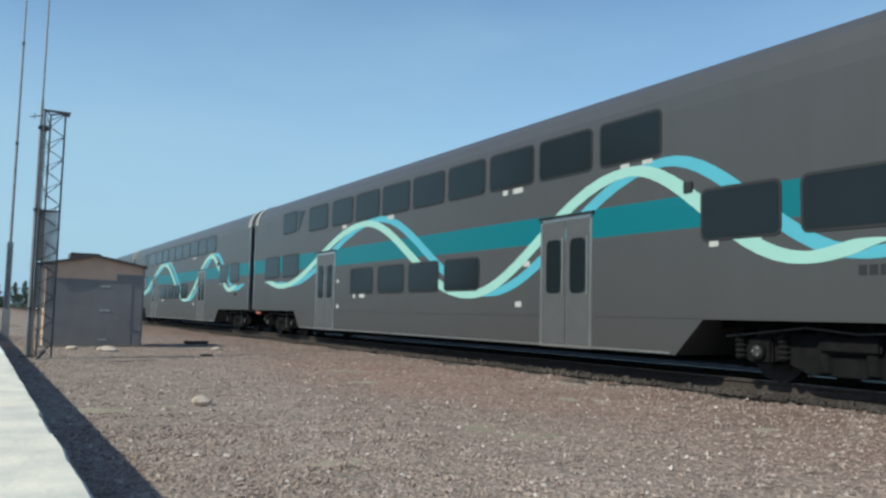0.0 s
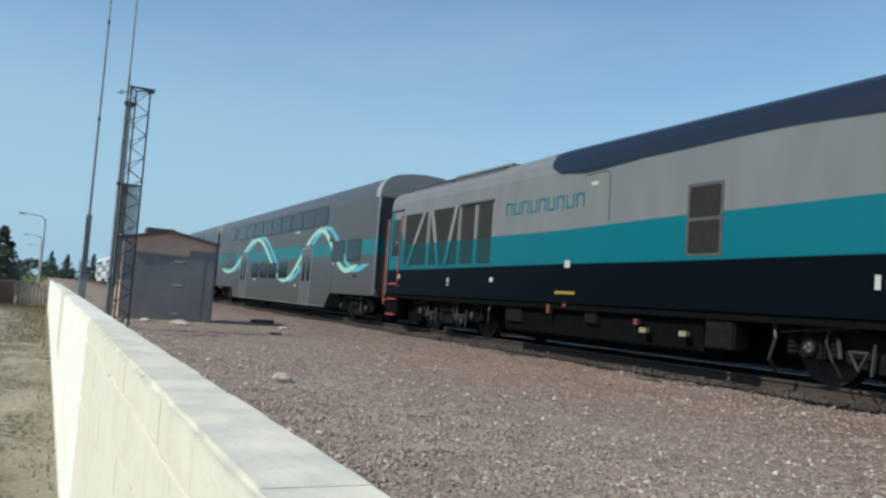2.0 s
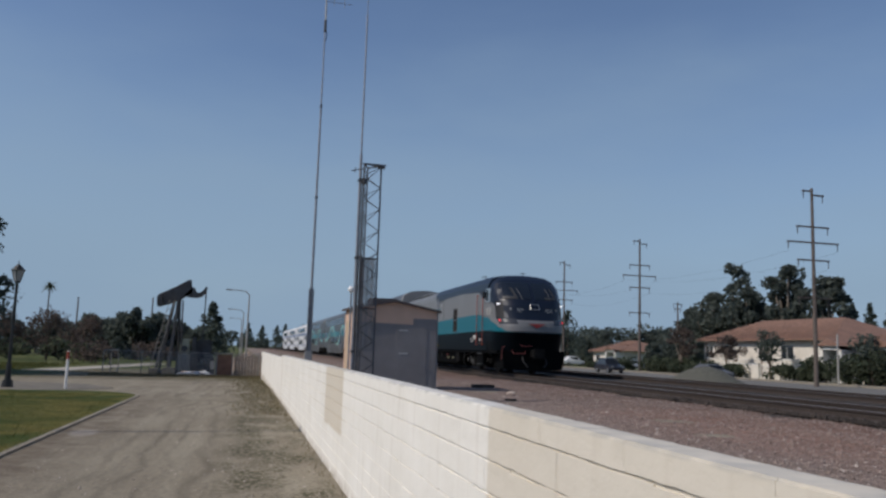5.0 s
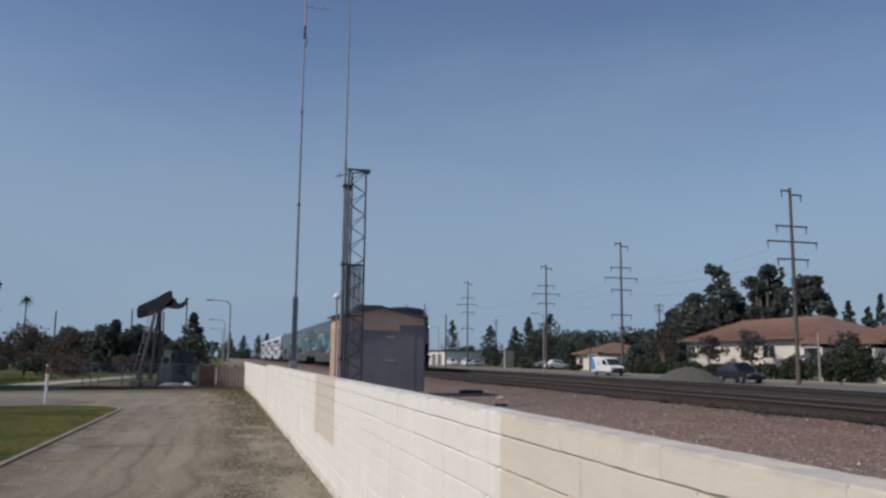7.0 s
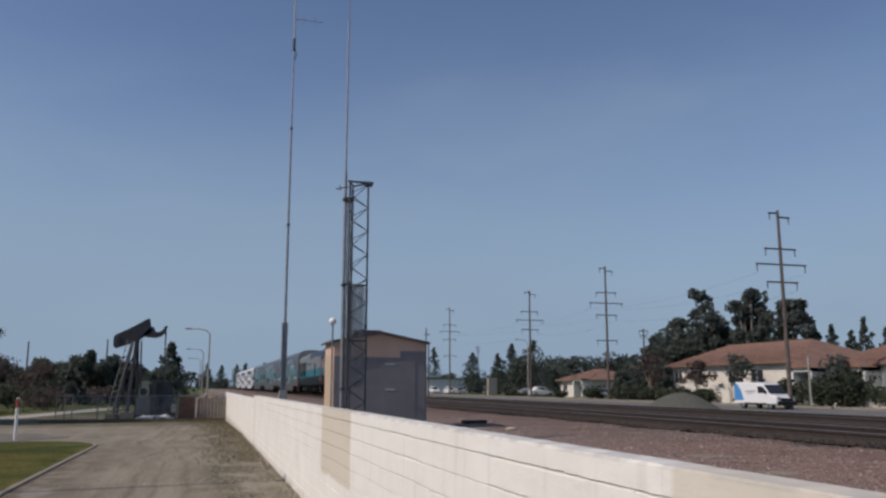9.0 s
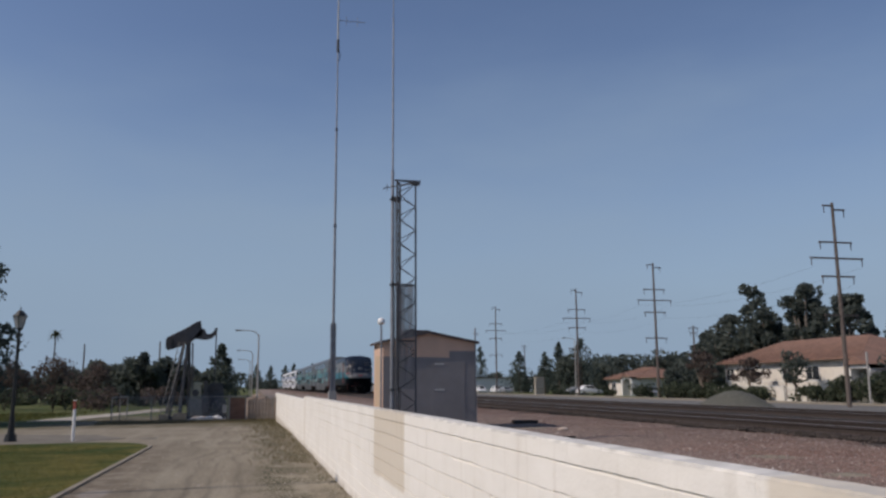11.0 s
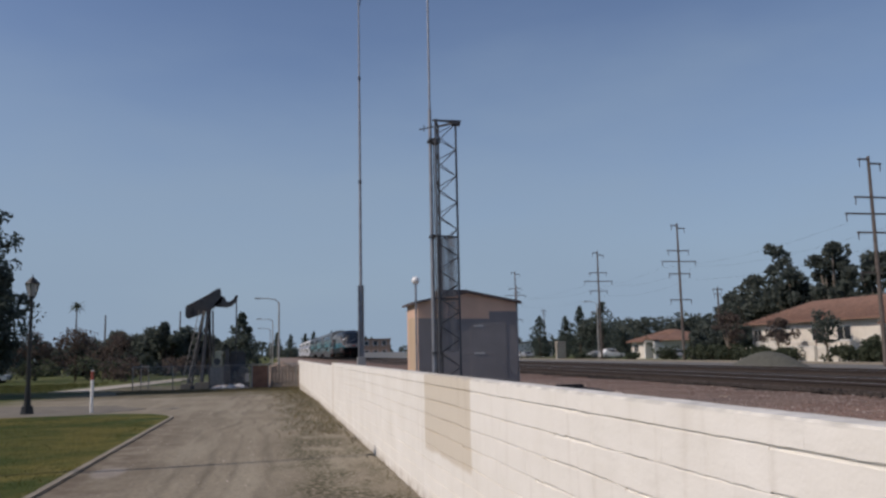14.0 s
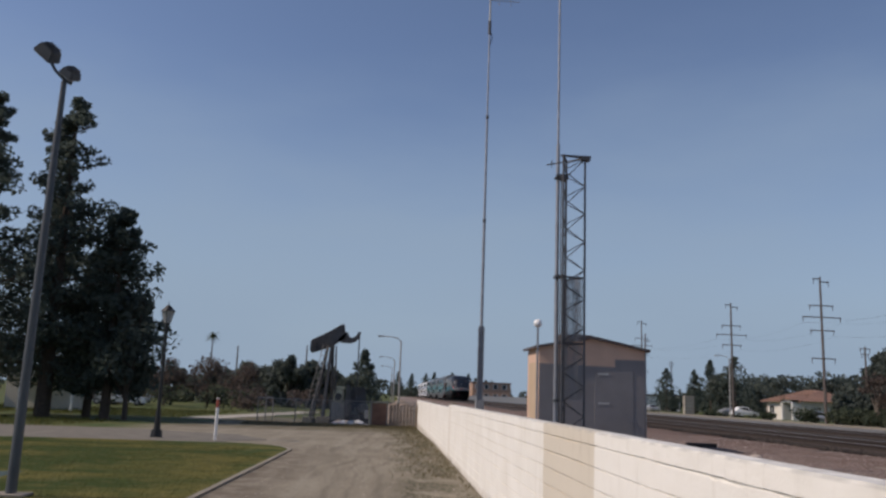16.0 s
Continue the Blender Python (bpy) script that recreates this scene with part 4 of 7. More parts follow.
def bogie(parent, yc, base, r, heavy=False):
    """A two-axle bogie with side frames, springs, dampers and turning wheelsets."""
    bm = bmesh.new()
    h = base / 2
    for sx in (-1, 1):
        x = sx * 1.08
        prism(bm, [(-h - 0.42, r + 0.12), (-h - 0.30, r - 0.12), (-h + 0.34, r - 0.12), (-0.55, r - 0.26), (0.55, r - 0.26), (h - 0.34, r - 0.12), (h + 0.30, r - 0.12), (h + 0.42, r + 0.12), (h - 0.3, r + 0.24), (-h + 0.3, r + 0.24)], "x", x - 0.07, x + 0.07)
        for y in (-h, h):
            box(bm, x - 0.14, x + 0.14, y - 0.19, y + 0.19, r - 0.17, r + 0.17, bevel=0.03)
        for y in (-0.32, 0.32):
            rod(bm, (x, y, r - 0.22), (x, y, r + 0.42), 0.13, n=12)
    box(bm, -1.0, 1.0, -0.25, 0.25, r - 0.05, r + 0.3, bevel=0.03)
    for y in (-h - 0.5, h + 0.5):
        box(bm, -1.0, 1.0, y - 0.05, y + 0.05, r - 0.05, r + 0.12)
    b = part("bogie", bm, M["bogie"], parent)
    b.location = (0, yc, 0)
    # plain dark blocks added to close the bright gap between the wheels, themselves unseen
    each("traction_gear", ((-0.62, 0.62, -h - 0.75, -0.3, 0.16, 0.86), (-0.62, 0.62, 0.3, h + 0.75, 0.16, 0.86), (-0.5, 0.5, -0.3, 0.3, 0.2, 0.86)), M["black"], b, "plain dark block added to fill the gap under the train")
    each_rod("damper", (((-1.22, -0.62, r - 0.15), (-1.22, -0.62, r + 0.42), 0.036), ((1.22, -0.62, r - 0.15), (1.22, -0.62, r + 0.42), 0.036)), M["bogie_light"], b, "grey vertical shock absorber", n=10)
    each("spring_plank", ((-1.24, -1.14, -0.45, 0.35, r + 0.02, r + 0.22), (1.14, 1.24, -0.45, 0.35, r + 0.02, r + 0.22)), M["bogie"], b, "grimy bolster plate", bevel=0.03)
    for y in (-h, h):
        each_rod("axle_cap", (((-1.22, y, r), (-1.27, y, r), 0.11), ((1.22, y, r), (1.27, y, r), 0.11)), M["bogie"], b, n=14)
        for sx in (-1, 1):
            cap = part("cap_plate", rods(((sx * 1.27, y, r), (sx * 1.285, y, r), 0.075), n=14), M["bogie_light"], b, "dusty round bearing plate")
            part("bolt", rods(*[((sx * 1.285, y + 0.05 * math.cos(k * 2.094), r + 0.05 * math.sin(k * 2.094)), (sx * 1.298, y + 0.05 * math.cos(k * 2.094), r + 0.05 * math.sin(k * 2.094)), 0.014) for k in range(3)], n=6), M["chrome"], cap)
        for q in (-1, 1):
            bm = bmesh.new()
            loft(bm, [[(-1.16 + rr * math.cos(w * math.pi / 6), y + 0.34 * q + rr * math.sin(w * math.pi / 6), r - 0.12 + 0.035 * k) for w in range(12)] for k in range(12) for rr in (0.088 if k % 2 else 0.066,)])
            part("coil_spring", bm, M["bogie"], b, "dark coil spring beside the axle box")
    part("brake_pipe", pipe(bmesh.new(), [(-1.25, -h - 0.5, r + 0.20), (-1.26, -h + 0.2, r + 0.30), (-1.26, -0.2, r + 0.26), (-1.26, 0.5, r + 0.32), (-1.25, h + 0.5, r + 0.18)], 0.014, 6), M["bogie_light"], b, "thin grey brake pipe")
    if heavy:
        for y in (-0.95, 0.75):
            part("brake_bracket", pipe(bmesh.new(), [(-1.26, y - 0.13, 0.50), (-1.26, y + 0.13, 0.50), (-1.26, y, 0.27), (-1.26, y - 0.13, 0.50)], 0.019, 6), M["bogie_light"], b, "dusty triangular brake bracket")
            each_rod("brake_lever", (((-1.25, y - 0.22, 0.62), (-1.25, y - 0.18, 0.22), 0.022), ((-1.25, y + 0.30, 0.66), (-1.25, y + 0.26, 0.40), 0.03)), M["bogie_light"], b, n=6)
            part("sand_hose", pipe(bmesh.new(), [(-1.24, y + 0.42, 0.85), (-1.28, y + 0.46, 0.6), (-1.22, y + 0.40, 0.35), (-1.1, y + 0.36, 0.16)], 0.016, 6), M["bogie_light"], b)
    for y in (-h, h):
        bm = bmesh.new()
        for sx in (-1, 1):
            rod(bm, (sx * 0.69, 0, 0), (sx * 0.82, 0, 0), r, n=32)
            rod(bm, (sx * 0.66, 0, 0), (sx * 0.70, 0, 0), r + 0.028, n=32)
            rod(bm, (sx * 0.82, 0, 0), (sx * 0.90, 0, 0), r * 0.42, r * 0.3, n=16)
            for k in range(6):
                a = k * math.pi / 3
                rod(bm, (sx * 0.80, r * 0.6 * math.cos(a), r * 0.6 * math.sin(a)), (sx * 0.835, r * 0.6 * math.cos(a), r * 0.6 * math.sin(a)), 0.05, n=8)
        rod(bm, (-0.95, 0, 0), (0.95, 0, 0), 0.085, n=12)
        w = part("wheelset", bm, M["wheel"], b)
        w.location = (0, y, r)
    return b


UPPER = [(5.06, 6.45), (6.63, 8.10), (8.26, 9.74), (9.90, 11.38), (11.54, 13.02), (13.18, 14.66), (14.84, 16.32), (16.50, 17.98), (18.30, 19.85)]
LOWER = [(10.06, 11.48), (11.71, 13.15), (13.38, 14.83), (15.12, 16.55)]
ENDS = [(1.38, 2.72), (2.99, 4.31), (20.63, 22.20), (22.50, 24.05)]
LEN = 25.32


def coach(grey, label):
    """A two-level passenger coach; its origin is at the trailing end on the rail, its length along +y."""
    t = thing("passenger_coach", Matrix(), label, "train coach", "coaches of the train")
    paint = M["coach"] if grey else M["old_white"]
    half = [(-1.5, 0.82), (-1.5, 3.86), (-1.475, 4.10), (-1.38, 4.32), (-1.20, 4.49), (-0.92, 4.60), (-0.5, 4.67), (0, 4.70)]
    ring = half + [(-x, z) for x, z in half[-2::-1]]
    bm = bmesh.new()
    loft(bm, [[(x, y, z) for x, z in ring] for y in (0.0, 0.08, 6, 12, 18, LEN - 0.08, LEN)])
    prism(bm, [(4.80, 0.30), (20.45, 0.30), (20.98, 0.83), (4.27, 0.83)], "x", -1.5, 1.5)
    part("body", bm, paint, t)
    for y0, y1 in ((-0.03, 0.34), (LEN - 0.34, LEN + 0.03)):
        bm = bmesh.new()
        big = [(x * 1.012, z + 0.016) for x, z in ring if z > 3.8]
        prism(bm, big, "y", y0, y1)
        part("end_cap", bm, M["cap"], t, "pale grey rounded roof cap")
    each("corner_strip", ((-1.515, -1.46, -0.012, 0.05, 0.85, 3.85), (-1.515, -1.46, LEN - 0.05, LEN + 0.012, 0.85, 3.85)), M["chrome"], t)
    bm = boxes((-0.62, 0.62, -0.14, -0.005, 0.9, 2.95), bevel=0.03)
    part("gangway", bm, M["gasket"], t, "black rubber gangway frame")
    each_rod("end_pipe", (((-1.15, -0.06, 0.9), (-1.15, -0.06, 3.2), 0.025), ((1.15, -0.06, 0.9), (1.15, -0.06, 3.2), 0.025)), M["chrome"], t)
    part("end_step", boxes((-1.45, -0.85, -0.10, -0.03, 0.78, 0.84), (-1.45, -1.41, -0.10, -0.03, 0.84, 1.0), (-0.89, -0.85, -0.10, -0.03, 0.84, 1.0)), M["bogie_light"], t)
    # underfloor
    # the last two boxes are added to shut out daylight below the ends
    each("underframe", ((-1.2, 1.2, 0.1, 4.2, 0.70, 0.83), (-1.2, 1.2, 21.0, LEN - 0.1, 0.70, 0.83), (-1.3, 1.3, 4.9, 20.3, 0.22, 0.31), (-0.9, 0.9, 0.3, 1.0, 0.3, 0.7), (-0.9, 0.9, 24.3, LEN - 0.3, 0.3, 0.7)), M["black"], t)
    part("skirt_strip", boxes((-1.512, -1.49, 4.9, 20.3, 0.31, 0.34)), M["chrome"], t, "thin bright strip along the skirt")
    part("coupler", boxes((-0.12, 0.12, -0.34, 0.2, 0.72, 0.98), (-0.2, 0.2, -0.36, -0.24, 0.66, 1.02), bevel=0.02), M["bogie"], t)
    for x in (-0.9, -0.6):
        part("air_hose", pipe(bmesh.new(), [(x, -0.05, 0.72), (x, -0.24, 0.42), (x + 0.2, -0.39, 0.26), (x + 0.35, -0.45, 0.5)], 0.03), M["gasket"], t)
    part("cable_coupling", pipe(bmesh.new(), [(-1.2, -0.06, 0.74), (-1.1, -0.16, 0.70), (-0.8, -0.14, 0.76), (-0.7, -0.06, 0.72)], 0.05), M["orange"], t, "orange cable plug")
    # openings, on both sides
    for sx in (-1, 1):
        out = (lambda d: (sx * 1.5, sx * (1.5 + d)))
        for (a, b), z0, z1 in [(w, 3.24, 3.98) for w in UPPER] + [(w, 1.30, 1.99) for w in LOWER] + [(w, 1.90, 2.64) for w in ENDS] + [((20.95, 22.25), 3.32, 4.02)]:
            w = part("window", side_panel(rounded(a, b, z0, z1, 0.11), *out(0.010)), M["gasket"], t)
            part("pane", side_panel(rounded(a + 0.04, b - 0.04, z0 + 0.04, z1 - 0.04, 0.08), sx * 1.504, sx * 1.514), M["glass"], w)
        part("window", side_panel([(20.25, 3.95), (20.8, 4.0), (20.8, 3.34)], *out(0.012)), M["glass"], t, "small triangular dark window")
        for a, b in ((6.67, 7.96), (17.68, 19.02)):
            fr = part("door_frame", boxes((*sorted(out(0.014)), a - 0.05, a, 0.33, 2.50), (*sorted(out(0.014)), b, b + 0.05, 0.33, 2.50), (*sorted(out(0.014)), a - 0.05, b + 0.05, 2.47, 2.53), (*sorted(out(0.03)), a - 0.05, b + 0.05, 0.30, 0.35)), M["chrome"], t, "bright metal door surround")
            mid = (a + b) / 2
            for p0, p1 in ((a, mid - 0.008), (mid + 0.008, b)):
                d = part("door", side_panel(rounded(p0, p1, 0.36, 2.47, 0.03), *out(0.008)), M["door_grey"], t, "grey sliding door leaf")
                c = (p0 + p1) / 2
                part("window", side_panel(rounded(c - 0.20, c + 0.20, 1.22, 2.15, 0.10), sx * 1.506, sx * 1.516), M["glass"], d)
                part("edge_trim", side_panel([(c - 0.26, 1.2), (c - 0.235, 1.2), (c - 0.235, 2.17), (c - 0.26, 2.17)], sx * 1.506, sx * 1.518), M["chrome"], d)
            part("gutter", boxes((*sorted(out(0.05)), a - 0.1, b + 0.1, 2.54, 2.57)), M["gasket"], t)
        if grey:
            a1 = [(24.0, 1.80), (22.2, 1.62), (15.75, 3.14), (10.45, 1.22), (5.75, 3.10), (2.65, 1.60), (1.55, 1.76)]
            a2 = [(22.9, 1.72), (21.4, 1.66), (14.9, 3.18), (9.75, 1.25), (5.00, 3.14), (1.85, 1.62), (0.55, 1.78)]
            part("wave_ribbon", ribbon(0, a2, 0.19, *out(0.0035)), M["azure"], t, "azure vinyl wave")
            part("wave_ribbon", ribbon(0, a1, 0.20, *out(0.0065)), M["mint"], t, "pale mint vinyl wave")
        else:
            each("stripe", ((*sorted(out(0.004)), 0.2, LEN - 0.2, 2.75, 3.05), (*sorted(out(0.004)), 0.2, LEN - 0.2, 1.05, 1.18)), M["blue"], t, "blue stripe")
        rows = []
        for yy, zz, w in ((5.25, 3.17, 0.22), (5.75, 3.16, 0.20), (8.6, 3.12, 0.32), (9.1, 3.12, 0.16), (14.0, 3.12, 0.34), (16.9, 3.12, 0.30), (3.3, 1.82, 0.35), (4.0, 1.82, 0.16), (15.6, 1.20, 0.32), (16.2, 1.20, 0.14), (8.6, 0.98, 0.2), (17.3, 0.92, 0.16), (8.35, 1.72, 0.2), (17.35, 1.62, 0.14)):
            rows.append((*sorted(out(0.0045)), yy, yy + w, zz, zz + 0.10))
        each("notice", rows, M["white_label"], t, "small white notice")
        each("car_number", [(*sorted(out(0.0045)), 1.62 + 0.13 * k, 1.72 + 0.13 * k, 1.36, 1.48) for k in range(3)], M["gasket"], t)
        part("vent", boxes((*sorted(out(0.03)), 4.45, 4.62, 2.62, 2.78), bevel=0.01), M["gasket"], t)
    bogie(t, 2.35, 2.45, 0.42)
    bogie(t, LEN - 2.35, 2.45, 0.42)
    return t


def text_part(name, words, size, m, material, parent, label=""):
    cu = bpy.data.curves.new(name, "FONT")
    cu.body, cu.size, cu.extrude = words, size, 0.002
    cu.align_x = "CENTER"
    tmp = new(name, cu)
    me = bpy.data.meshes.new_from_object(tmp)
    bpy.data.objects.remove(tmp)
    me.materials.clear()
    me.materials.append(material)
    ob = new(name, me)
    ob.parent = parent
    ob.matrix_basis = m
    if label:
        tagged(ob, label)
    return ob


# the locomotive's hood as cross-sections: y, half width, height of crown
HOOD = [(-1.02, 1.49, 3.94), (-1.10, 1.5, 3.98), (-7.2, 1.5, 4.02), (-7.4, 1.5, 4.08), (-9.5, 1.5, 4.14), (-16.0, 1.5, 4.17), (-18.2, 1.5, 4.17), (-19.0, 1.5, 4.13)]
# its nose as level sections: height, half width, how far forward the front reaches
NOSE = [(0.92, 1.47, 1.66), (1.30, 1.5, 1.78), (1.62, 1.5, 1.93), (1.72, 1.5, 1.97), (1.90, 1.5, 1.95), (2.08, 1.5, 1.88), (2.20, 1.5, 1.76), (2.45, 1.5, 1.69), (2.75, 1.5, 1.62), (2.95, 1.5, 1.52),
        (3.20, 1.495, 1.33), (3.45, 1.475, 1.12), (3.70, 1.40, 0.86), (3.88, 1.25, 0.62), (4.00, 1.03, 0.42), (4.08, 0.72, 0.24), (4.12, 0.36, 0.10)]
NOSE_Y = -19.0


def hood_ring(y, w, top, zb=0.92):
    sh = min(3.50, top - 0.10 - 0.22 * w)
    drop = top - sh
    half = [(-w, zb), (-w, zb + (sh - zb) * 0.35), (-w, zb + (sh - zb) * 0.72), (-w, sh), (-w * 0.975, sh + drop * 0.36), (-w * 0.89, sh + drop * 0.66), (-w * 0.70, sh + drop * 0.87), (-w * 0.36, sh + drop * 0.97), (0, top)]
    full = half + [(-x, z) for x, z in half[-2::-1]]
    return [(x, y, z) for x, z in full]


def nose_point(x, z, lift=0.0):
    """The nose's surface at a share x of its half width (-1 to 1) and a height."""
    for (z0, w0, d0), (z1, w1, d1) in zip(NOSE, NOSE[1:]):
        if z <= z1:
            break
    f = min(1.0, max(0.0, (z - z0) / (z1 - z0)))
    w, d = w0 + (w1 - w0) * f, d0 + (d1 - d0) * f
    n = 3.1
    depth = max(0.0, 1 - abs(x) ** n) ** (1 / n)
    p = Vector((x * w, NOSE_Y - d * depth, z))
    return p + (p - Vector((0, NOSE_Y - 0.3, 2.2))).normalized() * lift


def shell_patch(xs, zs, lift, slant=0.0, thick=0.012):
    """A patch that lies on the nose between shares xs and heights zs; slant shifts its upper edge sideways."""
    bm = bmesh.new()
    grid = []
    for k in range(7):
        z = zs[0] + (zs[1] - zs[0]) * k / 6
        grid.append([bm.verts.new(nose_point(xs[0] + (xs[1] - xs[0]) * i / 8 + slant * k / 6, z, lift)) for i in range(9)])
    for a, b in zip(grid, grid[1:]):
        for i in range(8):
            bm.faces.new((a[i], a[i + 1], b[i + 1], b[i]))
    bmesh.ops.recalc_face_normals(bm, faces=bm.faces[:])
    bmesh.ops.solidify(bm, geom=bm.faces[:], thickness=thick)
    return bm


def locomotive():
    t = thing("diesel_locomotive", Matrix(), "grey, teal and black streamlined diesel locomotive at the train's rear", "locomotive")
    bm = bmesh.new()
    loft(bm, [hood_ring(*r) for r in HOOD])
    shares = [-math.cos(math.pi * k / 28) for k in range(29)]
    shares = [math.copysign(abs(v) ** 0.55, v) for v in shares]
    grid = [[bm.verts.new(nose_point(v, z)) for v in shares] for z, w, d in NOSE]
    for a, b in zip(grid, grid[1:]):
        for k in range(28):
            bm.faces.new((a[k], a[k + 1], b[k + 1], b[k]))
    bm.faces.new(grid[-1])
    bmesh.ops.recalc_face_normals(bm, faces=bm.faces[:])
    part("body", bm, M["loco"], t)
    X = 1.5
    # roof gear
    each("roof_hatch", ((-1.05, 1.05, -3.9, -1.5, 3.88, 4.05), (-1.05, 1.05, -7.0, -4.1, 3.90, 4.10)), M["loco_grey"], t, "raised grey radiator hatch", bevel=0.03)
    each_rod("roof_rail", (((-1.12, -1.6, 3.98), (-1.12, -7.0, 4.0), 0.025), ((1.12, -1.6, 3.98), (1.12, -7.0, 4.0), 0.025)), M["gasket"], t)
    each("roof_vent", ((-0.6, 0.6, -9.4, -8.2, 4.06, 4.18), (-0.5, 0.5, -11.5, -10.3, 4.08, 4.20)), M["dark_galv"], t, bevel=0.03)
    part("antenna", rods(((0.2, -18.6, 4.0), (0.2, -18.6, 4.28), 0.025), ((0.05, -18.6, 4.27), (0.3, -18.6, 4.27), 0.012)), M["gasket"], t)
    part("horn", rods(((-0.5, -17.4, 4.02), (-0.5, -17.4, 4.16), 0.03), ((-0.5, -17.25, 4.14), (-0.5, -17.6, 4.14), 0.03, 0.07)), M["dark_galv"], t)
    for sx in (-1, 1):
        s = lambda a, b: tuple(sorted((sx * a, sx * b)))
        # screened radiator openings with slanting struts between them
        for a, b, z0, z1 in ((2.12, 3.55, 1.72, 3.14), (3.75, 5.35, 1.72, 3.16), (5.52, 6.20, 1.72, 3.14), (6.38, 7.05, 1.72, 3.12)):
            for lo, hi, mm, lab in ((2.30, z1, "mesh_grille", "dark mesh radiator screen"), (z0, 2.296, "teal_grille", "dark teal mesh radiator screen")):
                g = part("radiator_grille", boxes((*s(X, X + 0.006), -b, -a, lo, hi)), M[mm], t, lab)
                part("louvre", boxes(*[(*s(X + 0.006, X + 0.014), -b + 0.03 + 0.085 * k, -b + 0.05 + 0.085 * k, lo + 0.02, hi - 0.02) for k in range(int((b - a - 0.05) / 0.085))]), M[mm], g)
        for (ya, za), (yb, zb) in (((3.42, 3.16), (2.42, 1.70)), ((3.86, 3.16), (4.40, 1.70)), ((5.28, 3.16), (4.78, 1.70))):
            f = (za - 2.30) / (za - zb)
            ym = ya + (yb - ya) * f
            part("strut", side_panel([(-ya - 0.09, za), (-ya + 0.09, za), (-ym + 0.09, 2.30), (-ym - 0.09, 2.30)], sx * (X + 0.016), sx * (X + 0.030)), M["loco_grey"], t, "slanting grey strut")
            part("strut", side_panel([(-ym - 0.09, 2.30), (-ym + 0.09, 2.30), (-yb + 0.09, zb), (-yb - 0.09, zb)], sx * (X + 0.016), sx * (X + 0.030)), M["teal"], t, "slanting teal strut")
        each("grille_hood", ((*s(X, X + 0.05), -7.1, -5.45, 3.15, 3.19), (*s(X, X + 0.04), -1.95, -1.0, 3.30, 3.33)), M["dark_galv"], t)
        part("side_vent", side_panel(rounded(-14.00, -13.36, 2.36, 2.84, 0.03), sx * X, sx * (X + 0.012)), M["vent_dark"], t)
        part("side_vent", side_panel(rounded(-14.00, -13.36, 1.80, 2.30, 0.03), sx * X, sx * (X + 0.012)), M["vent_dark"], t)
        part("side_vent", side_panel(rounded(-14.06, -13.30, 1.75, 2.89, 0.03), sx * X, sx * (X + 0.005)), M["dark_galv"], t)
        # doors, rails and steps
        d = part("door", side_panel(rounded(-1.82, -1.12, 1.64, 3.22, 0.04), sx * X, sx * (X + 0.008)), M["loco"], t, "narrow side door")
        part("window", side_panel(rounded(-1.72, -1.24, 2.0, 3.05, 0.05), sx * (X + 0.008), sx * (X + 0.016)), M["glass"], d)
        part("handle", rods(((sx * (X + 0.03), -1.70, 2.35), (sx * (X + 0.03), -1.56, 2.42), 0.02)), M["chrome"], d)
        part("door", side_panel(rounded(-18.42, -17.72, 1.10, 3.30, 0.05), sx * X, sx * (X + 0.004)), M["loco"], t, "cab side door")
        for yy, z0, z1 in ((-0.98, 0.60, 3.06), (-1.92, 1.14, 3.10), (-17.64, 1.15, 3.28), (-18.50, 1.15, 3.30)):
            part("handrail", pipe(bmesh.new(), [(sx * X, yy, z1), (sx * (X + 0.07), yy, z1), (sx * (X + 0.07), yy, z0), (sx * X, yy, z0)], 0.018), M["orange"], t, "orange-painted handrail")
        for zz in (1.20, 0.77, 0.33):
            part("step", boxes((*s(X - 0.25, X + 0.04), -1.72, -1.18, zz - 0.02, zz + 0.02)), M["orange"], t, "orange-edged step")
            part("step", boxes((*s(X - 0.25, X + 0.04), -18.34, -17.80, zz - 0.02, zz + 0.02)), M["bogie_light"], t)
        each("step_plate", ((*s(X - 0.3, X - 0.02), -1.85, -1.05, 0.28, 0.95), (*s(X - 0.3, X - 0.02), -18.45, -17.7, 0.28, 0.95)), M["black"], t)
        # body panel lines and small fittings
        part("panel_line", pipe(bmesh.new(), [(sx * X, -10.55, 3.34), (sx * (X + 0.002), -11.22, 3.36), (sx * (X + 0.002), -11.30, 3.28), (sx * (X + 0.002), -11.32, 2.44)], 0.008), M["gasket"], t)
        each("sticker", ((*s(X, X + 0.005), -10.20, -10.02, 1.60, 1.74), (*s(X, X + 0.005), -10.95, -10.75, 3.13, 3.20), (*s(X, X + 0.005), -5.05, -4.95, 1.28, 1.38), (*s(X, X + 0.005), -5.06, -4.93, 1.19, 1.23), (*s(X, X + 0.005), -7.25, -7.1, 1.30, 1.40), (*s(X, X + 0.005), -1.95, -1.80, 1.36, 1.48)), M["white_label"], t)
        each("sticker", ((*s(X, X + 0.005), -17.32, -16.95, 1.38, 1.58), (*s(X, X + 0.005), -16.80, -16.72, 1.28, 1.46), (*s(X, X + 0.005), -16.64, -16.56, 1.28, 1.46), (*s(X, X + 0.005), -18.1, -17.85, 1.32, 1.42)), M["white_label"], t)
        part("hazard_bar", boxes((*s(X - 0.1, X + 0.02), -10.42, -9.76, 1.09, 1.14)), M["yellow"], t, "yellow fuel cut-off bar")
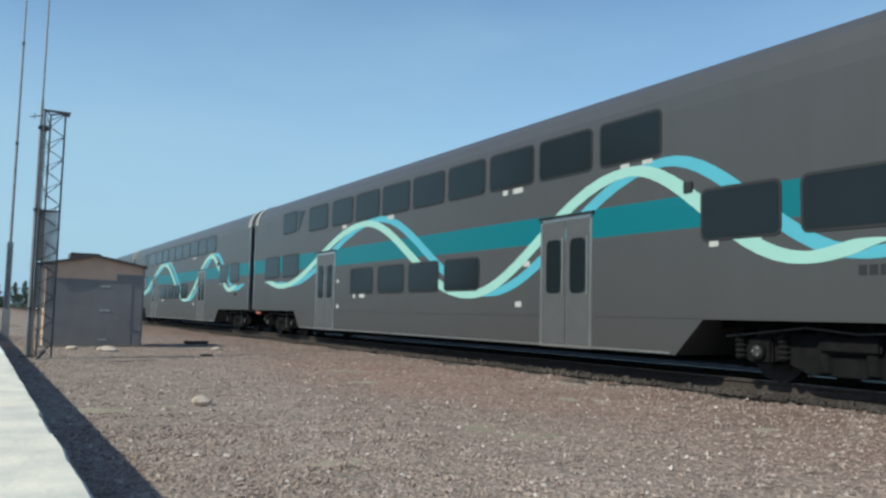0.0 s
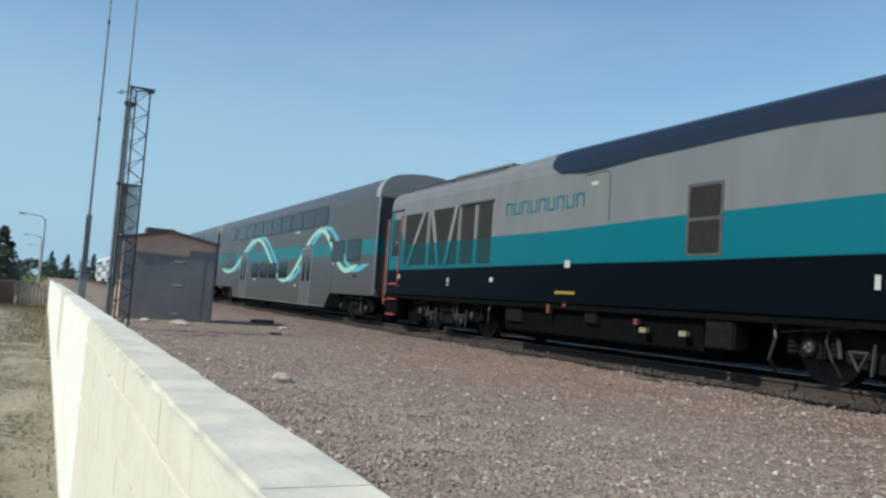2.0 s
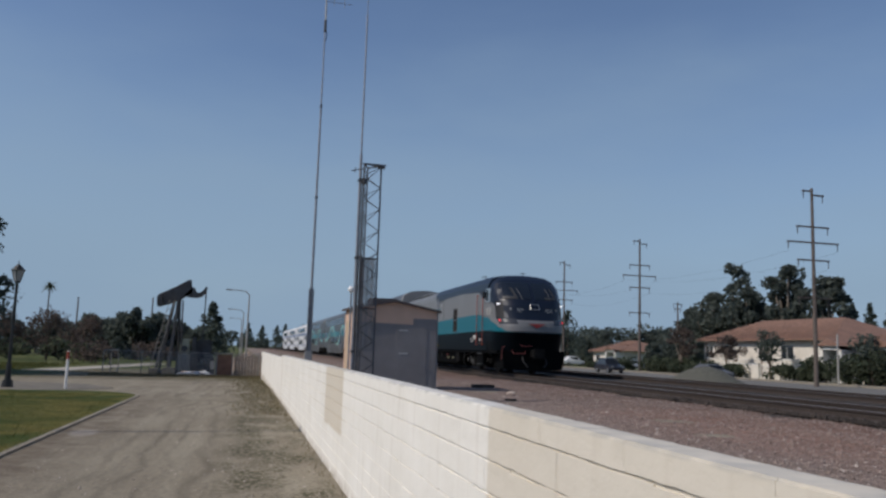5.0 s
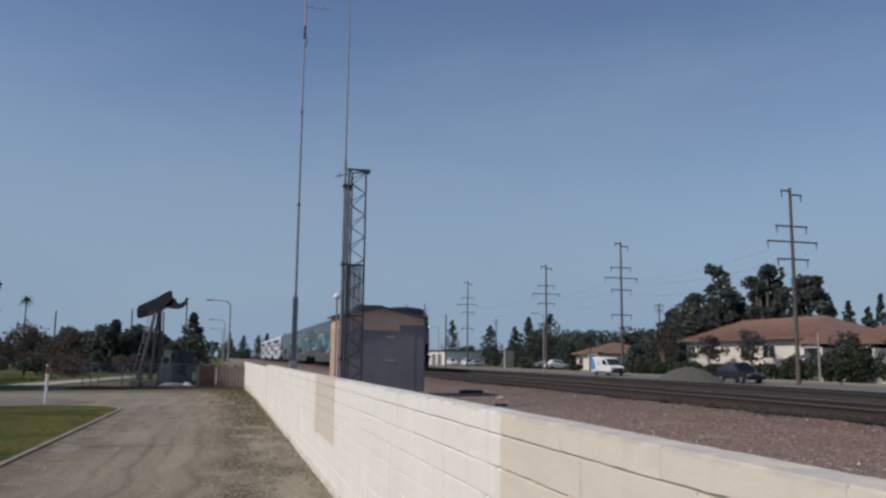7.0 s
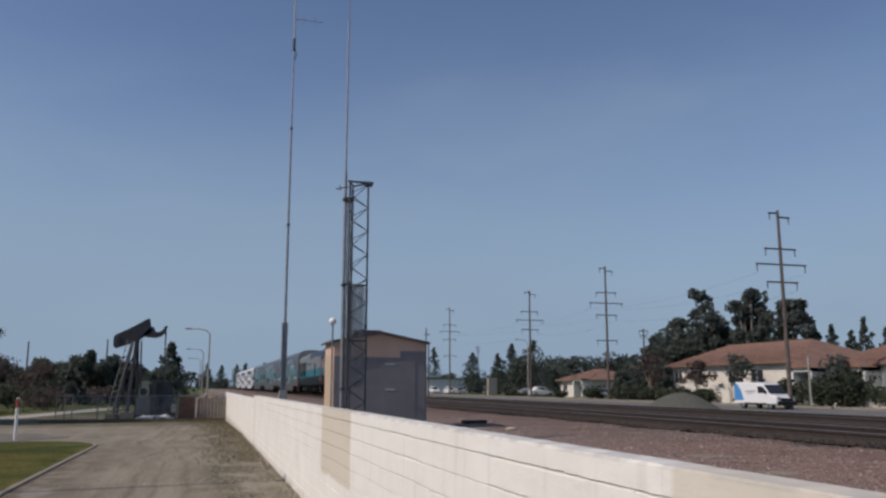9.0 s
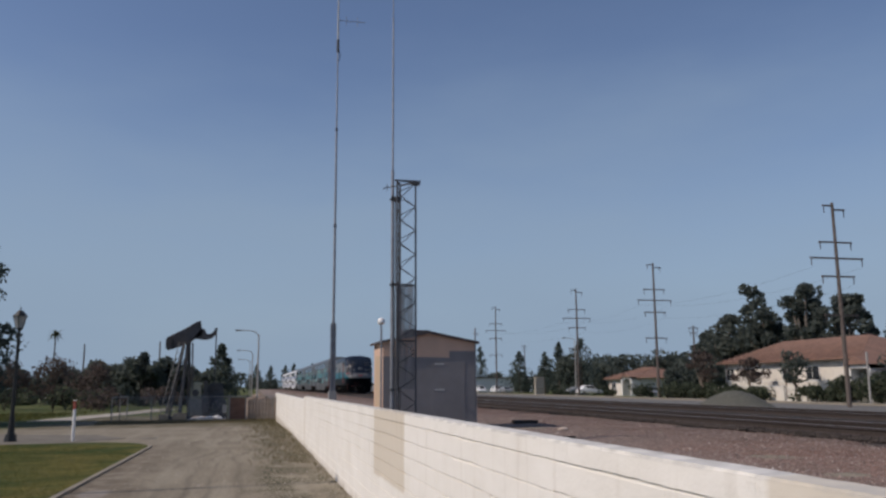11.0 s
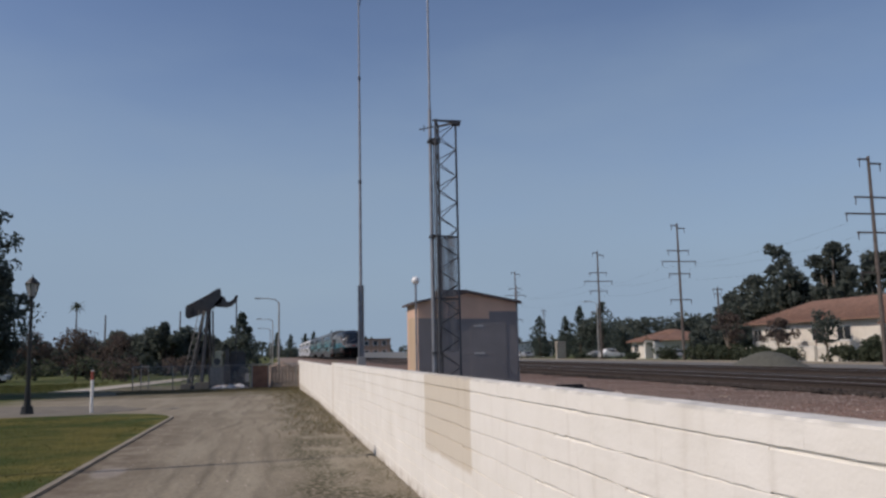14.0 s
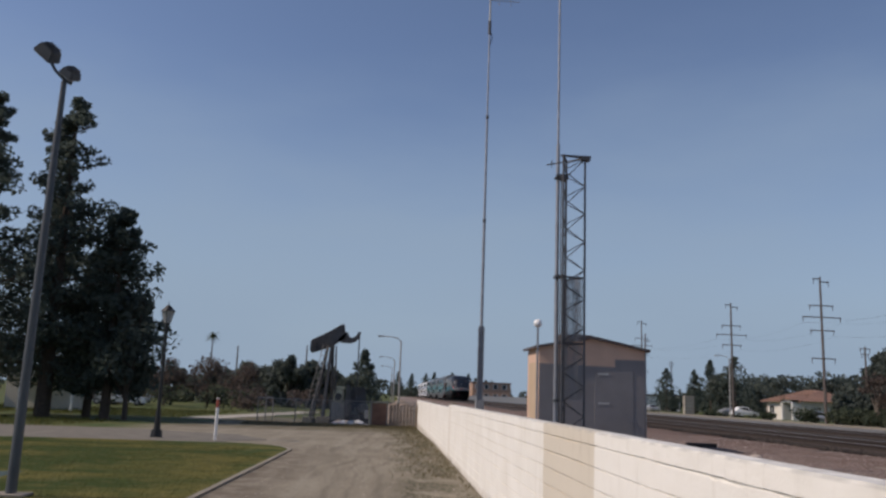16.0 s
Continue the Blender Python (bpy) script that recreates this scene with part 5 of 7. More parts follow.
        part("cutoff_valve", rods(((sx * (X - 0.2), -10.05, 0.92), (sx * (X - 0.02), -10.05, 0.92), 0.075), n=12), M["dull_red"], t, "red fuel cut-off button")
        each("cutoff_valve", ((*s(X - 0.1, X - 0.02), -9.55, -9.45, 0.70, 0.88), (*s(X - 0.1, X - 0.02), -12.22, -12.12, 0.62, 0.72)), M["dull_red"], t)
        each("yellow_tag", ((*s(X - 0.1, X - 0.02), -12.44, -12.28, 0.50, 0.58), (*s(X - 0.1, X - 0.02), -13.38, -13.22, 0.50, 0.58)), M["pale_tag"], t)
        # cab side window
        w = part("window_frame", side_panel(rounded(-19.36, -18.74, 2.93, 3.50, 0.06), sx * (X - 0.03), sx * (X + 0.012)), M["chrome"], t, "silver cab window frame")
        part("pane", side_panel(rounded(-19.12, -18.80, 2.99, 3.45, 0.04), sx * (X + 0.010), sx * (X + 0.018)), M["glass"], w)
        part("mirror", boxes((*s(X + 0.03, X + 0.10), -18.66, -18.48, 3.12, 3.40), bevel=0.02), M["gasket"], t)
        text_part("road_number", "909", 0.46, Matrix.Translation((sx * (X + 0.003), -19.17, 2.38)) @ Matrix(((0, 0, sx, 0), (sx, 0, 0, 0), (0, 1, 0, 0), (0, 0, 0, 1))), M["white_label"], t, "white road number")
        # operator's mark as plain blocks
        for k in range(9):
            y0, w = -7.66 - k * 0.328, 0.045
            ya, yb, za, zb = y0 - 0.26, y0, 2.75, 3.03
            up = [(ya, za), (ya + w, za), (ya + w, zb - w), (yb - w, zb - w), (yb - w, za), (yb, za), (yb, zb), (ya, zb)]
            if k % 2:
                up = [(p, za + zb - q) for p, q in up]
            part("operator_mark", side_panel(up, sx * X, sx * (X + 0.005)), M["teal"], t, "plain teal block shape")
    # nose
    for x0, x1 in ((-0.90, -0.04), (0.04, 0.90)):
        ws = part("windscreen", shell_patch((x0, x1), (3.02, 3.74), 0.012), M["windscreen"], t, "dark sloping windscreen")
        a = x0 + 0.10 if x0 < 0 else x0 + 0.30
        # pale patches laid on the glass, bright reflections put in as colour
        part("dashboard", shell_patch((a, a + 0.36), (3.03, 3.13), 0.022), M["bogie_light"], ws, "pale patch on the glass for a bright reflection")
        part("visor", shell_patch((a + 0.30, a + 0.36), (3.13, 3.50), 0.022, -0.10), M["bogie_light"], ws, "pale upright patch on the glass for a bright reflection")
    each_rod("wiper", ((nose_point(-0.30, 3.0, 0.03), nose_point(-0.42, 3.5, 0.04), 0.012), (nose_point(0.5, 3.0, 0.03), nose_point(0.42, 3.5, 0.04), 0.012)), M["dark_galv"], t)
    for sx in (-1, 1):
        part("headlight_housing", shell_patch((sx * 0.945, sx * 0.80), (2.22, 2.92), 0.008, sx * 0.015), M["gasket"], t)
        bm = bmesh.new()
        bmesh.ops.create_icosphere(bm, subdivisions=2, radius=0.042, matrix=Matrix.Translation(nose_point(sx * 0.90, 2.81, 0.03)))
        part("headlight", bm, M["head"], t, "lit white lamp")
        bm = bmesh.new()
        bmesh.ops.create_icosphere(bm, subdivisions=2, radius=0.045, matrix=Matrix.Translation(nose_point(sx * 0.885, 2.13, 0.03)))
        part("marker_light", bm, M["tail"], t, "lit red marker lamp")
        part("lamp_cover", shell_patch((sx * 0.90, sx * 0.50), (2.00, 2.24), 0.014, sx * 0.045), M["lamp_cover"], t, "smoked grey lamp cover")
        part("reflector", shell_patch((sx * 0.66, sx * 0.64), (2.56, 2.66), 0.02), M["white_label"], t)
        q = nose_point(sx * 0.40, 2.56, 0.016)
        text_part("road_number", "909", 0.22, Matrix.Translation((q.x, q.y, 2.48)) @ Matrix(((1, 0, 0, 0), (0, 0, -1, 0), (0, 1, 0, 0), (0, 0, 0, 1))), M["white_label"], t, "small white road number")
    ef = bmesh.new()
    ring = [nose_point(a, b, 0.02) for a, b in ((-0.13, 2.60), (0.13, 2.60), (0.11, 2.80), (-0.11, 2.80), (-0.13, 2.60))]
    part("emblem_frame", pipe(ef, ring, 0.014), M["chrome"], t, "plain silver rectangle on the nose")
    bm = bmesh.new()
    prism(bm, [(-0.36, 2.02), (0.36, 2.02), (0.10, 1.90), (0, 1.84), (-0.10, 1.90)], "y", NOSE_Y - 1.985, NOSE_Y - 1.93)
    part("nose_badge", bm, M["redpaint"], t, "plain red winged shape")
    bm = bmesh.new()
    prism(bm, [(-1.34, 0.95), (1.34, 0.95), (1.26, 0.22), (0.6, 0.16), (-0.6, 0.16), (-1.26, 0.22)], "y", -20.60, -20.2)
    part("pilot", bm, M["black"], t, "black snowplough pilot")
    part("coupler", boxes((-0.16, 0.16, -21.25, -20.6, 0.68, 0.98), (-0.24, 0.24, -21.32, -21.12, 0.62, 1.02), bevel=0.03), M["bogie"], t, "dark knuckle coupler")
    for pts in ([(-1.36, -20.62, 0.55), (-1.36, -20.70, 1.06), (-1.26, -20.74, 1.08)], [(-0.95, -20.64, 0.92), (-0.90, -20.80, 0.82), (-0.42, -20.80, 0.82), (-0.37, -20.64, 0.92)], [(-0.66, -20.80, 1.20), (-0.58, -20.82, 1.12), (-0.14, -20.82, 1.12)]):
        part("pilot_handrail", pipe(bmesh.new(), pts, 0.013), M["dull_red"], t, "dull red uncoupling rail")
    for sx in (-1, 1):
        part("air_hose", pipe(bmesh.new(), [(sx * 0.47, -20.6, 0.7), (sx * 0.5, -20.8, 0.5), (sx * 0.35, -20.9, 0.3)], 0.03), M["gasket"], t)
    part("end_wall", boxes((-1.35, 1.35, -1.03, -0.99, 1.0, 3.72), (-0.62, 0.62, -0.99, -0.86, 0.9, 2.9), bevel=0.02), M["teal"], t, "teal rear end wall")
    # unseen dark blocks, added so that no daylight passes beyond the bogies
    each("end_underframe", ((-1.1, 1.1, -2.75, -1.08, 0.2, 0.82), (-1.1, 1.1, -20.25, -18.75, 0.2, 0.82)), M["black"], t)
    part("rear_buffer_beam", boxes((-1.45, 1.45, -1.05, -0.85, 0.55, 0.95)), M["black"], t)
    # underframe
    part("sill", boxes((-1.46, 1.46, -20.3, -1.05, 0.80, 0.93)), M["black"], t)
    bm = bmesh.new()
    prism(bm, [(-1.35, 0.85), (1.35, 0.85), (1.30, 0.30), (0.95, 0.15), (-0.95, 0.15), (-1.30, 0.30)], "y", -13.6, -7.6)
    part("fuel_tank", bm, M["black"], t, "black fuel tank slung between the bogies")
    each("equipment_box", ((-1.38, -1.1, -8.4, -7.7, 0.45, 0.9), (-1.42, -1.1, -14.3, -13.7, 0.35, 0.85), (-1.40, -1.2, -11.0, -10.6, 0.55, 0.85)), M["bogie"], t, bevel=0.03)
    part("sand_pipe", pipe(bmesh.new(), [(-1.3, -14.9, 0.92), (-1.36, -15.0, 0.6), (-1.3, -14.85, 0.3), (-1.1, -14.8, 0.12)], 0.025), M["bogie_light"], t)
    part("cable", pipe(bmesh.new(), [(-1.25, -6.95, 0.95), (-1.40, -7.0, 0.65), (-1.34, -6.9, 0.4)], 0.025), M["bogie_light"], t)
    bogie(t, -4.48, 2.95, 0.51, True)
    bogie(t, -16.95, 2.95, 0.51, True)
    return t


loco = locomotive()
coaches = [coach(True, "grey two-level coach with teal band and wave ribbons")]
for k in (1, 2):
    coaches.append(copy_thing(coaches[0], Matrix()))
coaches.append(coach(False, "older white two-level coach with blue stripes"))
for k in (4, 5):
    coaches.append(copy_thing(coaches[3], Matrix()))
TRAIN = [(loco, 0.0)] + [(c, 25.91 * k) for k, c in enumerate(coaches)]
for ob, s in TRAIN:
    ob.matrix_basis = pose(TRACK_X, 4.32 + s, RAIL)


# ---- signal shed, masts and lattice tower behind the wall ----
def shed():
    """A small rendered relay hut with a low gable; its front is half painted over in grey."""
    t = thing("relay_hut", pose(1.38, 22.1, BED), "salmon-rendered relay hut with grey cover paint and shallow gable roof", "hut")
    w, d, h, rise = 2.20, 1.37, 1.99, 0.20
    bm = bmesh.new()
    prism(bm, [(0, -0.1), (w, -0.1), (w, h), (w / 2, h + rise), (0, h)], "y", 0, d)
    part("wall", bm, M["pink_wall"], t)
    bm = bmesh.new()
    prism(bm, [(0.0, 0.02), (w, 0.02), (w, h - 0.20), (w - 0.62, h - 0.20), (w - 0.62, h - 0.36), (0.0, h - 0.33)], "y", -0.006, 0.0)
    part("cover_paint", bm, M["grey_wall"], t, "stepped patch of grey cover paint")
    part("cover_paint", boxes((-0.006, 0.0, 0.30, d - 0.22, 0.06, h - 0.30)), M["tan_wall"], t, "tan touch-up paint")
    bm = bmesh.new()
    prism(bm, [(-0.10, h - 0.03), (-0.10, h + 0.02), (w / 2, h + rise + 0.06), (w + 0.10, h + 0.02), (w + 0.10, h - 0.03), (w / 2, h + rise)], "y", -0.08, d + 0.08)
    part("roof", bm, M["roof_dark"], t, "dark thin sheet roof")
    part("roof_vent", boxes((0.55, 1.25, 0.5, 1.1, h + 0.15, h + rise + 0.12), bevel=0.02), M["roof_dark"], t)
    part("plinth", boxes((-0.05, w + 0.05, -0.05, d + 0.05, -0.1, 0.03)), M["concrete"], t)
    part("door", boxes((w - 1.05, w - 0.25, -0.014, -0.006, 0.05, 1.55)), M["grey_wall"], t)
    each("latch", ((w - 0.98, w - 0.76, -0.021, -0.014, 1.46, 1.50), (w - 0.98, w - 0.74, -0.021, -0.014, 0.87, 0.91), (w - 0.98, w - 0.80, -0.021, -0.014, 0.16, 0.20)), M["white_label"], t, "pale metal hasp", bevel=0.004)
    part("conduit", rods(((w + 0.03, 0.05, 0), (w + 0.03, 0.05, 2.35), 0.018), ((w - 0.02, 0.05, 2.2), (w + 0.12, 0.05, 2.2), 0.01)), M["galv"], t)
    g = part("globe_post", rods(((-0.09, -0.30, -0.05), (-0.09, -0.30, h + 0.38), 0.022)), M["galv"], t)
    bm = bmesh.new()
    bmesh.ops.create_icosphere(bm, subdivisions=3, radius=0.085, matrix=Matrix.Translation((-0.09, -0.30, h + 0.45)))
    part("globe", bm, M["globe"], g, "white round antenna globe", True)
    return t


shed()


def tower():
    """A short triangular lattice tower whose lower part is screened with climb shields."""
    t = thing("lattice_tower", pose(0.84, 17.72, -0.05), "weathered steel lattice tower with grey climb shields", "tower")
    c = [(0.045, -0.205), (0.168, 0.165), (0.405, -0.110)]
    top = 5.42
    for x, y in c:
        part("leg", rods(((x, y, 0.5), (x, y, top), 0.017), n=8), M["dark_galv"], t)
    for i in range(3):
        (xa, ya), (xb, yb) = c[i], c[(i + 1) % 3]
        z, k = 0.78, i
        while z < top - 0.2:
            a, b = ((xa, ya), (xb, yb)) if k % 2 else ((xb, yb), (xa, ya))
            part("lacing", rods(((*a, z), (*b, z + 0.22), 0.0075), n=5), M["dark_galv"], t)
            z += 0.22
            k += 1
    for i in range(3):
        (xa, ya), (xb, yb) = c[i], c[(i + 1) % 3]
        ln = math.hypot(xb - xa, yb - ya)
        for z0, z1 in ((1.68, 2.52), (2.56, 3.52)):
            rows = [(k * ln / 14 - 0.003, k * ln / 14 + 0.003, -0.003, 0.003, z0, z1) for k in range(15)] + [(0, ln, -0.002, 0.002, z0 + 0.034 * k, z0 + 0.034 * k + 0.006) for k in range(int((z1 - z0) / 0.034))]
            sh = part("climb_shield", boxes(*rows), M["cage"], t, "grey fine-meshed climb shield")
            sh.matrix_basis = Matrix.Translation((xa, ya, 0)) @ Matrix.Rotation(math.atan2(yb - ya, xb - xa), 4, "Z") @ Matrix.Translation((0, -0.022, 0))
            part("shield_band", rods(*[((*p, z1), (*q, z1), 0.014) for p, q in ((c[0], c[1]), (c[1], c[2]), (c[2], c[0]))][i:i + 1], n=6), M["dark_galv"], t)
    for i in range(3):
        part("top_rail", rods(((*c[i], top), (*c[(i + 1) % 3], top), 0.018), n=6), M["dark_galv"], t)
    part("top_arm", boxes((0.02, 0.50, -0.13, -0.09, top + 0.01, top + 0.035), (0.34, 0.48, -0.16, -0.05, top - 0.05, top + 0.02), bevel=0.004), M["dark_galv"], t, "flat head arm with a small dark box")
    part("bracket", boxes((0.00, 0.13, -0.20, -0.06, 5.03, 5.13), bevel=0.02), M["dark_galv"], t)
    part("side_arm", rods(((-0.20, -0.1, 5.28), (0.06, -0.1, 5.34), 0.010), ((-0.12, -0.1, 5.25), (-0.12, -0.1, 5.36), 0.008)), M["dark_galv"], t)
    part("footing", boxes((-0.15, 0.6, -0.45, 0.4, 0.55, 0.76), bevel=0.02), M["concrete"], t)
    part("feed_cable", rods(((0.02, -0.16, 0.75), (0.02, -0.16, 5.05), 0.009), ((0.075, -0.22, 0.75), (0.075, -0.22, 5.05), 0.007), n=6), M["gasket"], t)
    part("cable", pipe(bmesh.new(), [(0.27, -0.4, 0.9), (0.1, -0.9, 0.74), (0.6, -1.6, 0.73), (1.4, -1.5, 0.74), (2.6, -0.9, 0.73)], 0.025), M["gasket"], t)
    return t


tower()


def whip_mast():
    t = thing("antenna_mast", pose(0.84, 17.72, 0), "slim pale steel mast with whip antenna", "mast", "antenna masts")
    each_rod("pole_section", (((0, 0, 0.5), (0, 0, 3.4), 0.036, 0.033), ((0, 0, 3.4), (0, 0, 5.6), 0.031, 0.028), ((0, 0, 5.6), (0, 0, 8.6), 0.018, 0.015)), M["galv"], t, n=12)
    part("whip", rods(((0, 0, 8.6), (0, 0, 12.5), 0.009, 0.005), n=8), M["galv"], t, "thin whip antenna")
    each("clamp", ((-0.045, 0.06, -0.15, 0.045, 5.04, 5.08), (-0.045, 0.06, -0.15, 0.045, 3.46, 3.50), (-0.045, 0.06, -0.15, 0.045, 1.60, 1.64)), M["dark_galv"], t)
    part("base_flange", boxes((-0.14, 0.14, -0.14, 0.14, 0.60, 0.74), bevel=0.02), M["dark_galv"], t)
    return t


whip_mast()


def tall_mast():
    t = thing("antenna_mast", pose(0.735, 27.24, 0), "tall slim radio mast on a hinged steel base", "mast", "antenna masts")
    each_rod("pole_section", (((0, 0, 1.2), (0, 0, 6.4), 0.044, 0.038), ((0, 0, 6.4), (0, 0, 9.4), 0.034, 0.030), ((0, 0, 9.4), (0, 0, 12.1), 0.024, 0.020)), M["galv"], t, n=12)
    part("whip", rods(((0, 0, 12.1), (0, 0, 16.0), 0.030, 0.010), n=8), M["white_label"], t, "white fibreglass whip")
    each_rod("coupling", (((0, 0, 6.35), (0, 0, 6.45), 0.046), ((0, 0, 9.35), (0, 0, 9.45), 0.040), ((0, 0, 11.9), (0, 0, 12.3), 0.045)), M["dark_galv"], t, n=10)
    part("hinge_post", boxes((-0.080, -0.044, -0.05, 0.05, 0.6, 3.5), (0.044, 0.080, -0.05, 0.05, 0.6, 3.5), (-0.084, 0.084, -0.055, 0.055, 3.34, 3.42), bevel=0.008), M["galv"], t, "pair of steel channel uprights")
    part("pedestal", boxes((-0.11, 0.11, -0.12, 0.12, 0.55, 1.55), bevel=0.015), M["lamp_grey"], t)
    part("antenna_arm", rods(((0, 0, 12.95), (0.85, 0, 12.95), 0.010), ((0.25, 0, 12.8), (0.25, 0, 13.1), 0.008), ((0.60, 0, 12.8), (0.60, 0, 13.1), 0.008)), M["galv"], t)
    part("feed_loop", pipe(bmesh.new(), [(0, 0, 12.1), (0.08, 0, 11.8), (0.03, 0, 11.6)], 0.012), M["gasket"], t)
    return t


tall_mast()


# ---- oil pump and its enclosure ----
def pumpjack():
    t = thing("oil_pumpjack", pose(-5.15, 55.0, drop(55)), "still, dark-painted walking-beam oil pump behind wire fence", "pumpjack")
    top = 4.62
    for xb, yb, xt, r in ((-1.22, -0.6, -0.34, 0.10), (-0.42, -0.6, -0.12, 0.12), (-1.10, 0.6, -0.34, 0.09), (0.02, 0.6, -0.06, 0.10)):
        part("leg", rods(((xb, yb, 0.0), (xt, 0.16 if yb > 0 else -0.16, top), r, r * 0.8), n=6), M["pump"], t)
    for x0 in (-1.48, -1.16):
        part("ladder_stile", rods(((x0, -0.68, 0.4), (x0 + 0.86, -0.26, top), 0.022), n=5), M["pump_grey"], t)
    for k in range(12):
        z = 0.6 + 0.34 * k
        f = (z - 0.4) / (top - 0.4)
        x, y = -1.48 + 0.86 * f, -0.68 + 0.42 * f
        part("ladder_rung", rods(((x, y, z), (x + 0.32, y, z), 0.018), n=5), M["pump_grey"], t)
    for a, b in (((-1.05, -0.52, 0.9), (-0.36, -0.5, 0.9)), ((-0.76, -0.38, 2.4), (-0.27, -0.36, 2.4)), ((-1.02, -0.5, 0.9), (-0.27, -0.36, 2.4)), ((-0.74, -0.38, 2.4), (-0.2, -0.22, 3.8))):
        part("brace", rods((a, b, 0.04), n=6), M["pump"], t)
    part("saddle", boxes((-0.40, 0.04, -0.24, 0.24, top - 0.10, top + 0.16), bevel=0.03), M["pump"], t, "dark saddle bearing under the beam")
    bm = bmesh.new()
    prism(bm, [(-1.36, 4.92), (-1.36, 4.20), (-1.24, 4.16), (-0.72, 4.34), (-0.10, 4.58), (0.36, 4.90), (0.66, 5.06), (0.74, 5.40), (0.64, 5.44), (0.56, 5.94), (0.36, 5.90), (-0.30, 5.48)], "y", -0.17, 0.17)
    bmesh.ops.bevel(bm, geom=bm.edges[:], offset=0.02, segments=1, affect="EDGES")
    part("walking_beam", bm, M["pump"], t, "tilted dark walking beam")
    part("counterweight", boxes((-1.40, -1.02, -0.32, 0.32, 4.24, 4.86), bevel=0.05), M["pump"], t)
    bm = bmesh.new()
    prism(bm, [(0.18, 4.94), (0.42, 4.84), (0.95, 4.80), (1.26, 4.90), (1.48, 5.14), (1.58, 5.50), (1.44, 5.52), (1.34, 5.30), (1.12, 5.14), (0.92, 5.16), (0.80, 5.44), (0.66, 5.46)], "y", -0.17, 0.17)
    part("horse_head", bm, M["pump"], t, "curved dark pump head")
    hx = 1.50
    part("polished_rod", rods(((hx, 0, 5.50), (hx, 0, 0.9), 0.042), n=6), M["pump"], t)
    part("wellhead", rods(((hx, 0, 0), (hx, 0, 1.0), 0.12), ((hx - 0.4, 0, 0.7), (hx + 0.4, 0, 0.7), 0.07), n=10), M["pump_grey"], t)
    part("pitman", rods(((0.16, -0.3, 4.60), (0.26, -0.42, 1.8), 0.045), n=6), M["pump"], t)
    g = part("gearbox", boxes((0.16, 0.74, -0.38, 0.32, 1.28, 2.02), (0.26, 0.82, -0.34, 0.28, 2.02, 2.24), bevel=0.07), M["engine"], t, "pale olive reduction gearbox")
    part("cover", rods(((0.45, -0.42, 1.62), (0.45, -0.38, 1.62), 0.2), n=14), M["pump"], g)
    part("gearbox_stand", boxes((0.05, 0.90, -0.42, 0.42, 0.25, 1.28), bevel=0.03), M["pump_grey"], t, "grey steel stand")
    part("crank", boxes((0.92, 1.14, -0.60, -0.45, 0.75, 2.35), bevel=0.04), M["pump"], t)
    part("crank_weight", boxes((0.84, 1.28, -0.72, -0.40, 0.45, 1.55), bevel=0.08), M["pump"], t, "heavy dark crank weight")
    part("motor", rods(((1.95, -0.3, 0.95), (1.95, 0.4, 0.95), 0.32), n=14), M["pump"], t)
    part("belt_guard", boxes((1.12, 2.05, 0.30, 0.48, 0.55, 2.2), bevel=0.10), M["pump"], t, "tall dark belt guard")
    each("skid", ((-1.3, 2.3, -0.75, -0.55, 0, 0.25), (-1.3, 2.3, 0.55, 0.75, 0, 0.25), (0.3, 2.3, -0.4, 0.4, 0.2, 0.62)), M["pump"], t)
    each("footing", ((-1.52, -1.0, -0.95, -0.25, 0, 0.40), (-0.75, 0.0, -0.95, -0.25, 0, 0.46)), M["concrete"], t, "pale concrete footing", bevel=0.02)
    each("control_box", ((2.42, 2.86, -0.8, -0.5, 0.1, 1.2), (2.05, 2.30, -0.75, -0.5, 0.4, 0.9)), M["lamp_grey"], t, "pale grey control cabinet", bevel=0.02)
    return t


pumpjack()


def fence():
    t = thing("chain_link_fence", pose(0, 52.3, drop(52.3)), "grey chain-link fence with top rail round the oil pump", "fence")
    xs = [-9.0, -6.9, -4.8, -2.7, -1.75, -0.2]
    for x in xs:
        part("post", rods(((x, 0, -0.1), (x, 0, 1.42), 0.032)), M["wire"], t)
    for y in (3.0, 6.0):
        part("post", rods(((-9.0, y, -0.1), (-9.0, y, 1.42), 0.032)), M["wire"], t)
    each_rod("top_rail", (((-9.0, 0, 1.39), (-0.2, 0, 1.39), 0.02), ((-9.0, 0, 1.39), (-9.0, 6, 1.39), 0.02)), M["wire"], t)
    bm = bmesh.new()
    for k in range(118):
        x = -9.0 + k * 0.075
        for d in (1, -1):
            a, b = x, x + d * 1.33
            z0, z1 = 0.05, 1.38
            if b < -9.0:
                z1 = z0 + (a + 9.0)
                b = -9.0
            if b > -0.2:
                z1 = z0 + (-0.2 - a)
                b = -0.2
            if z1 - z0 > 0.05:
                rod(bm, (a, 0.01 * d, z0), (b, 0.01 * d, z1), 0.0035, n=3)
    part("wire_mesh", bm, M["wire"], t)
    each_rod("arm", [((x, 0, 1.39), (x - 0.28, -0.05, 1.66), 0.015) for x in (-8.4, -7.6, -6.9)], M["wire"], t)
    return t


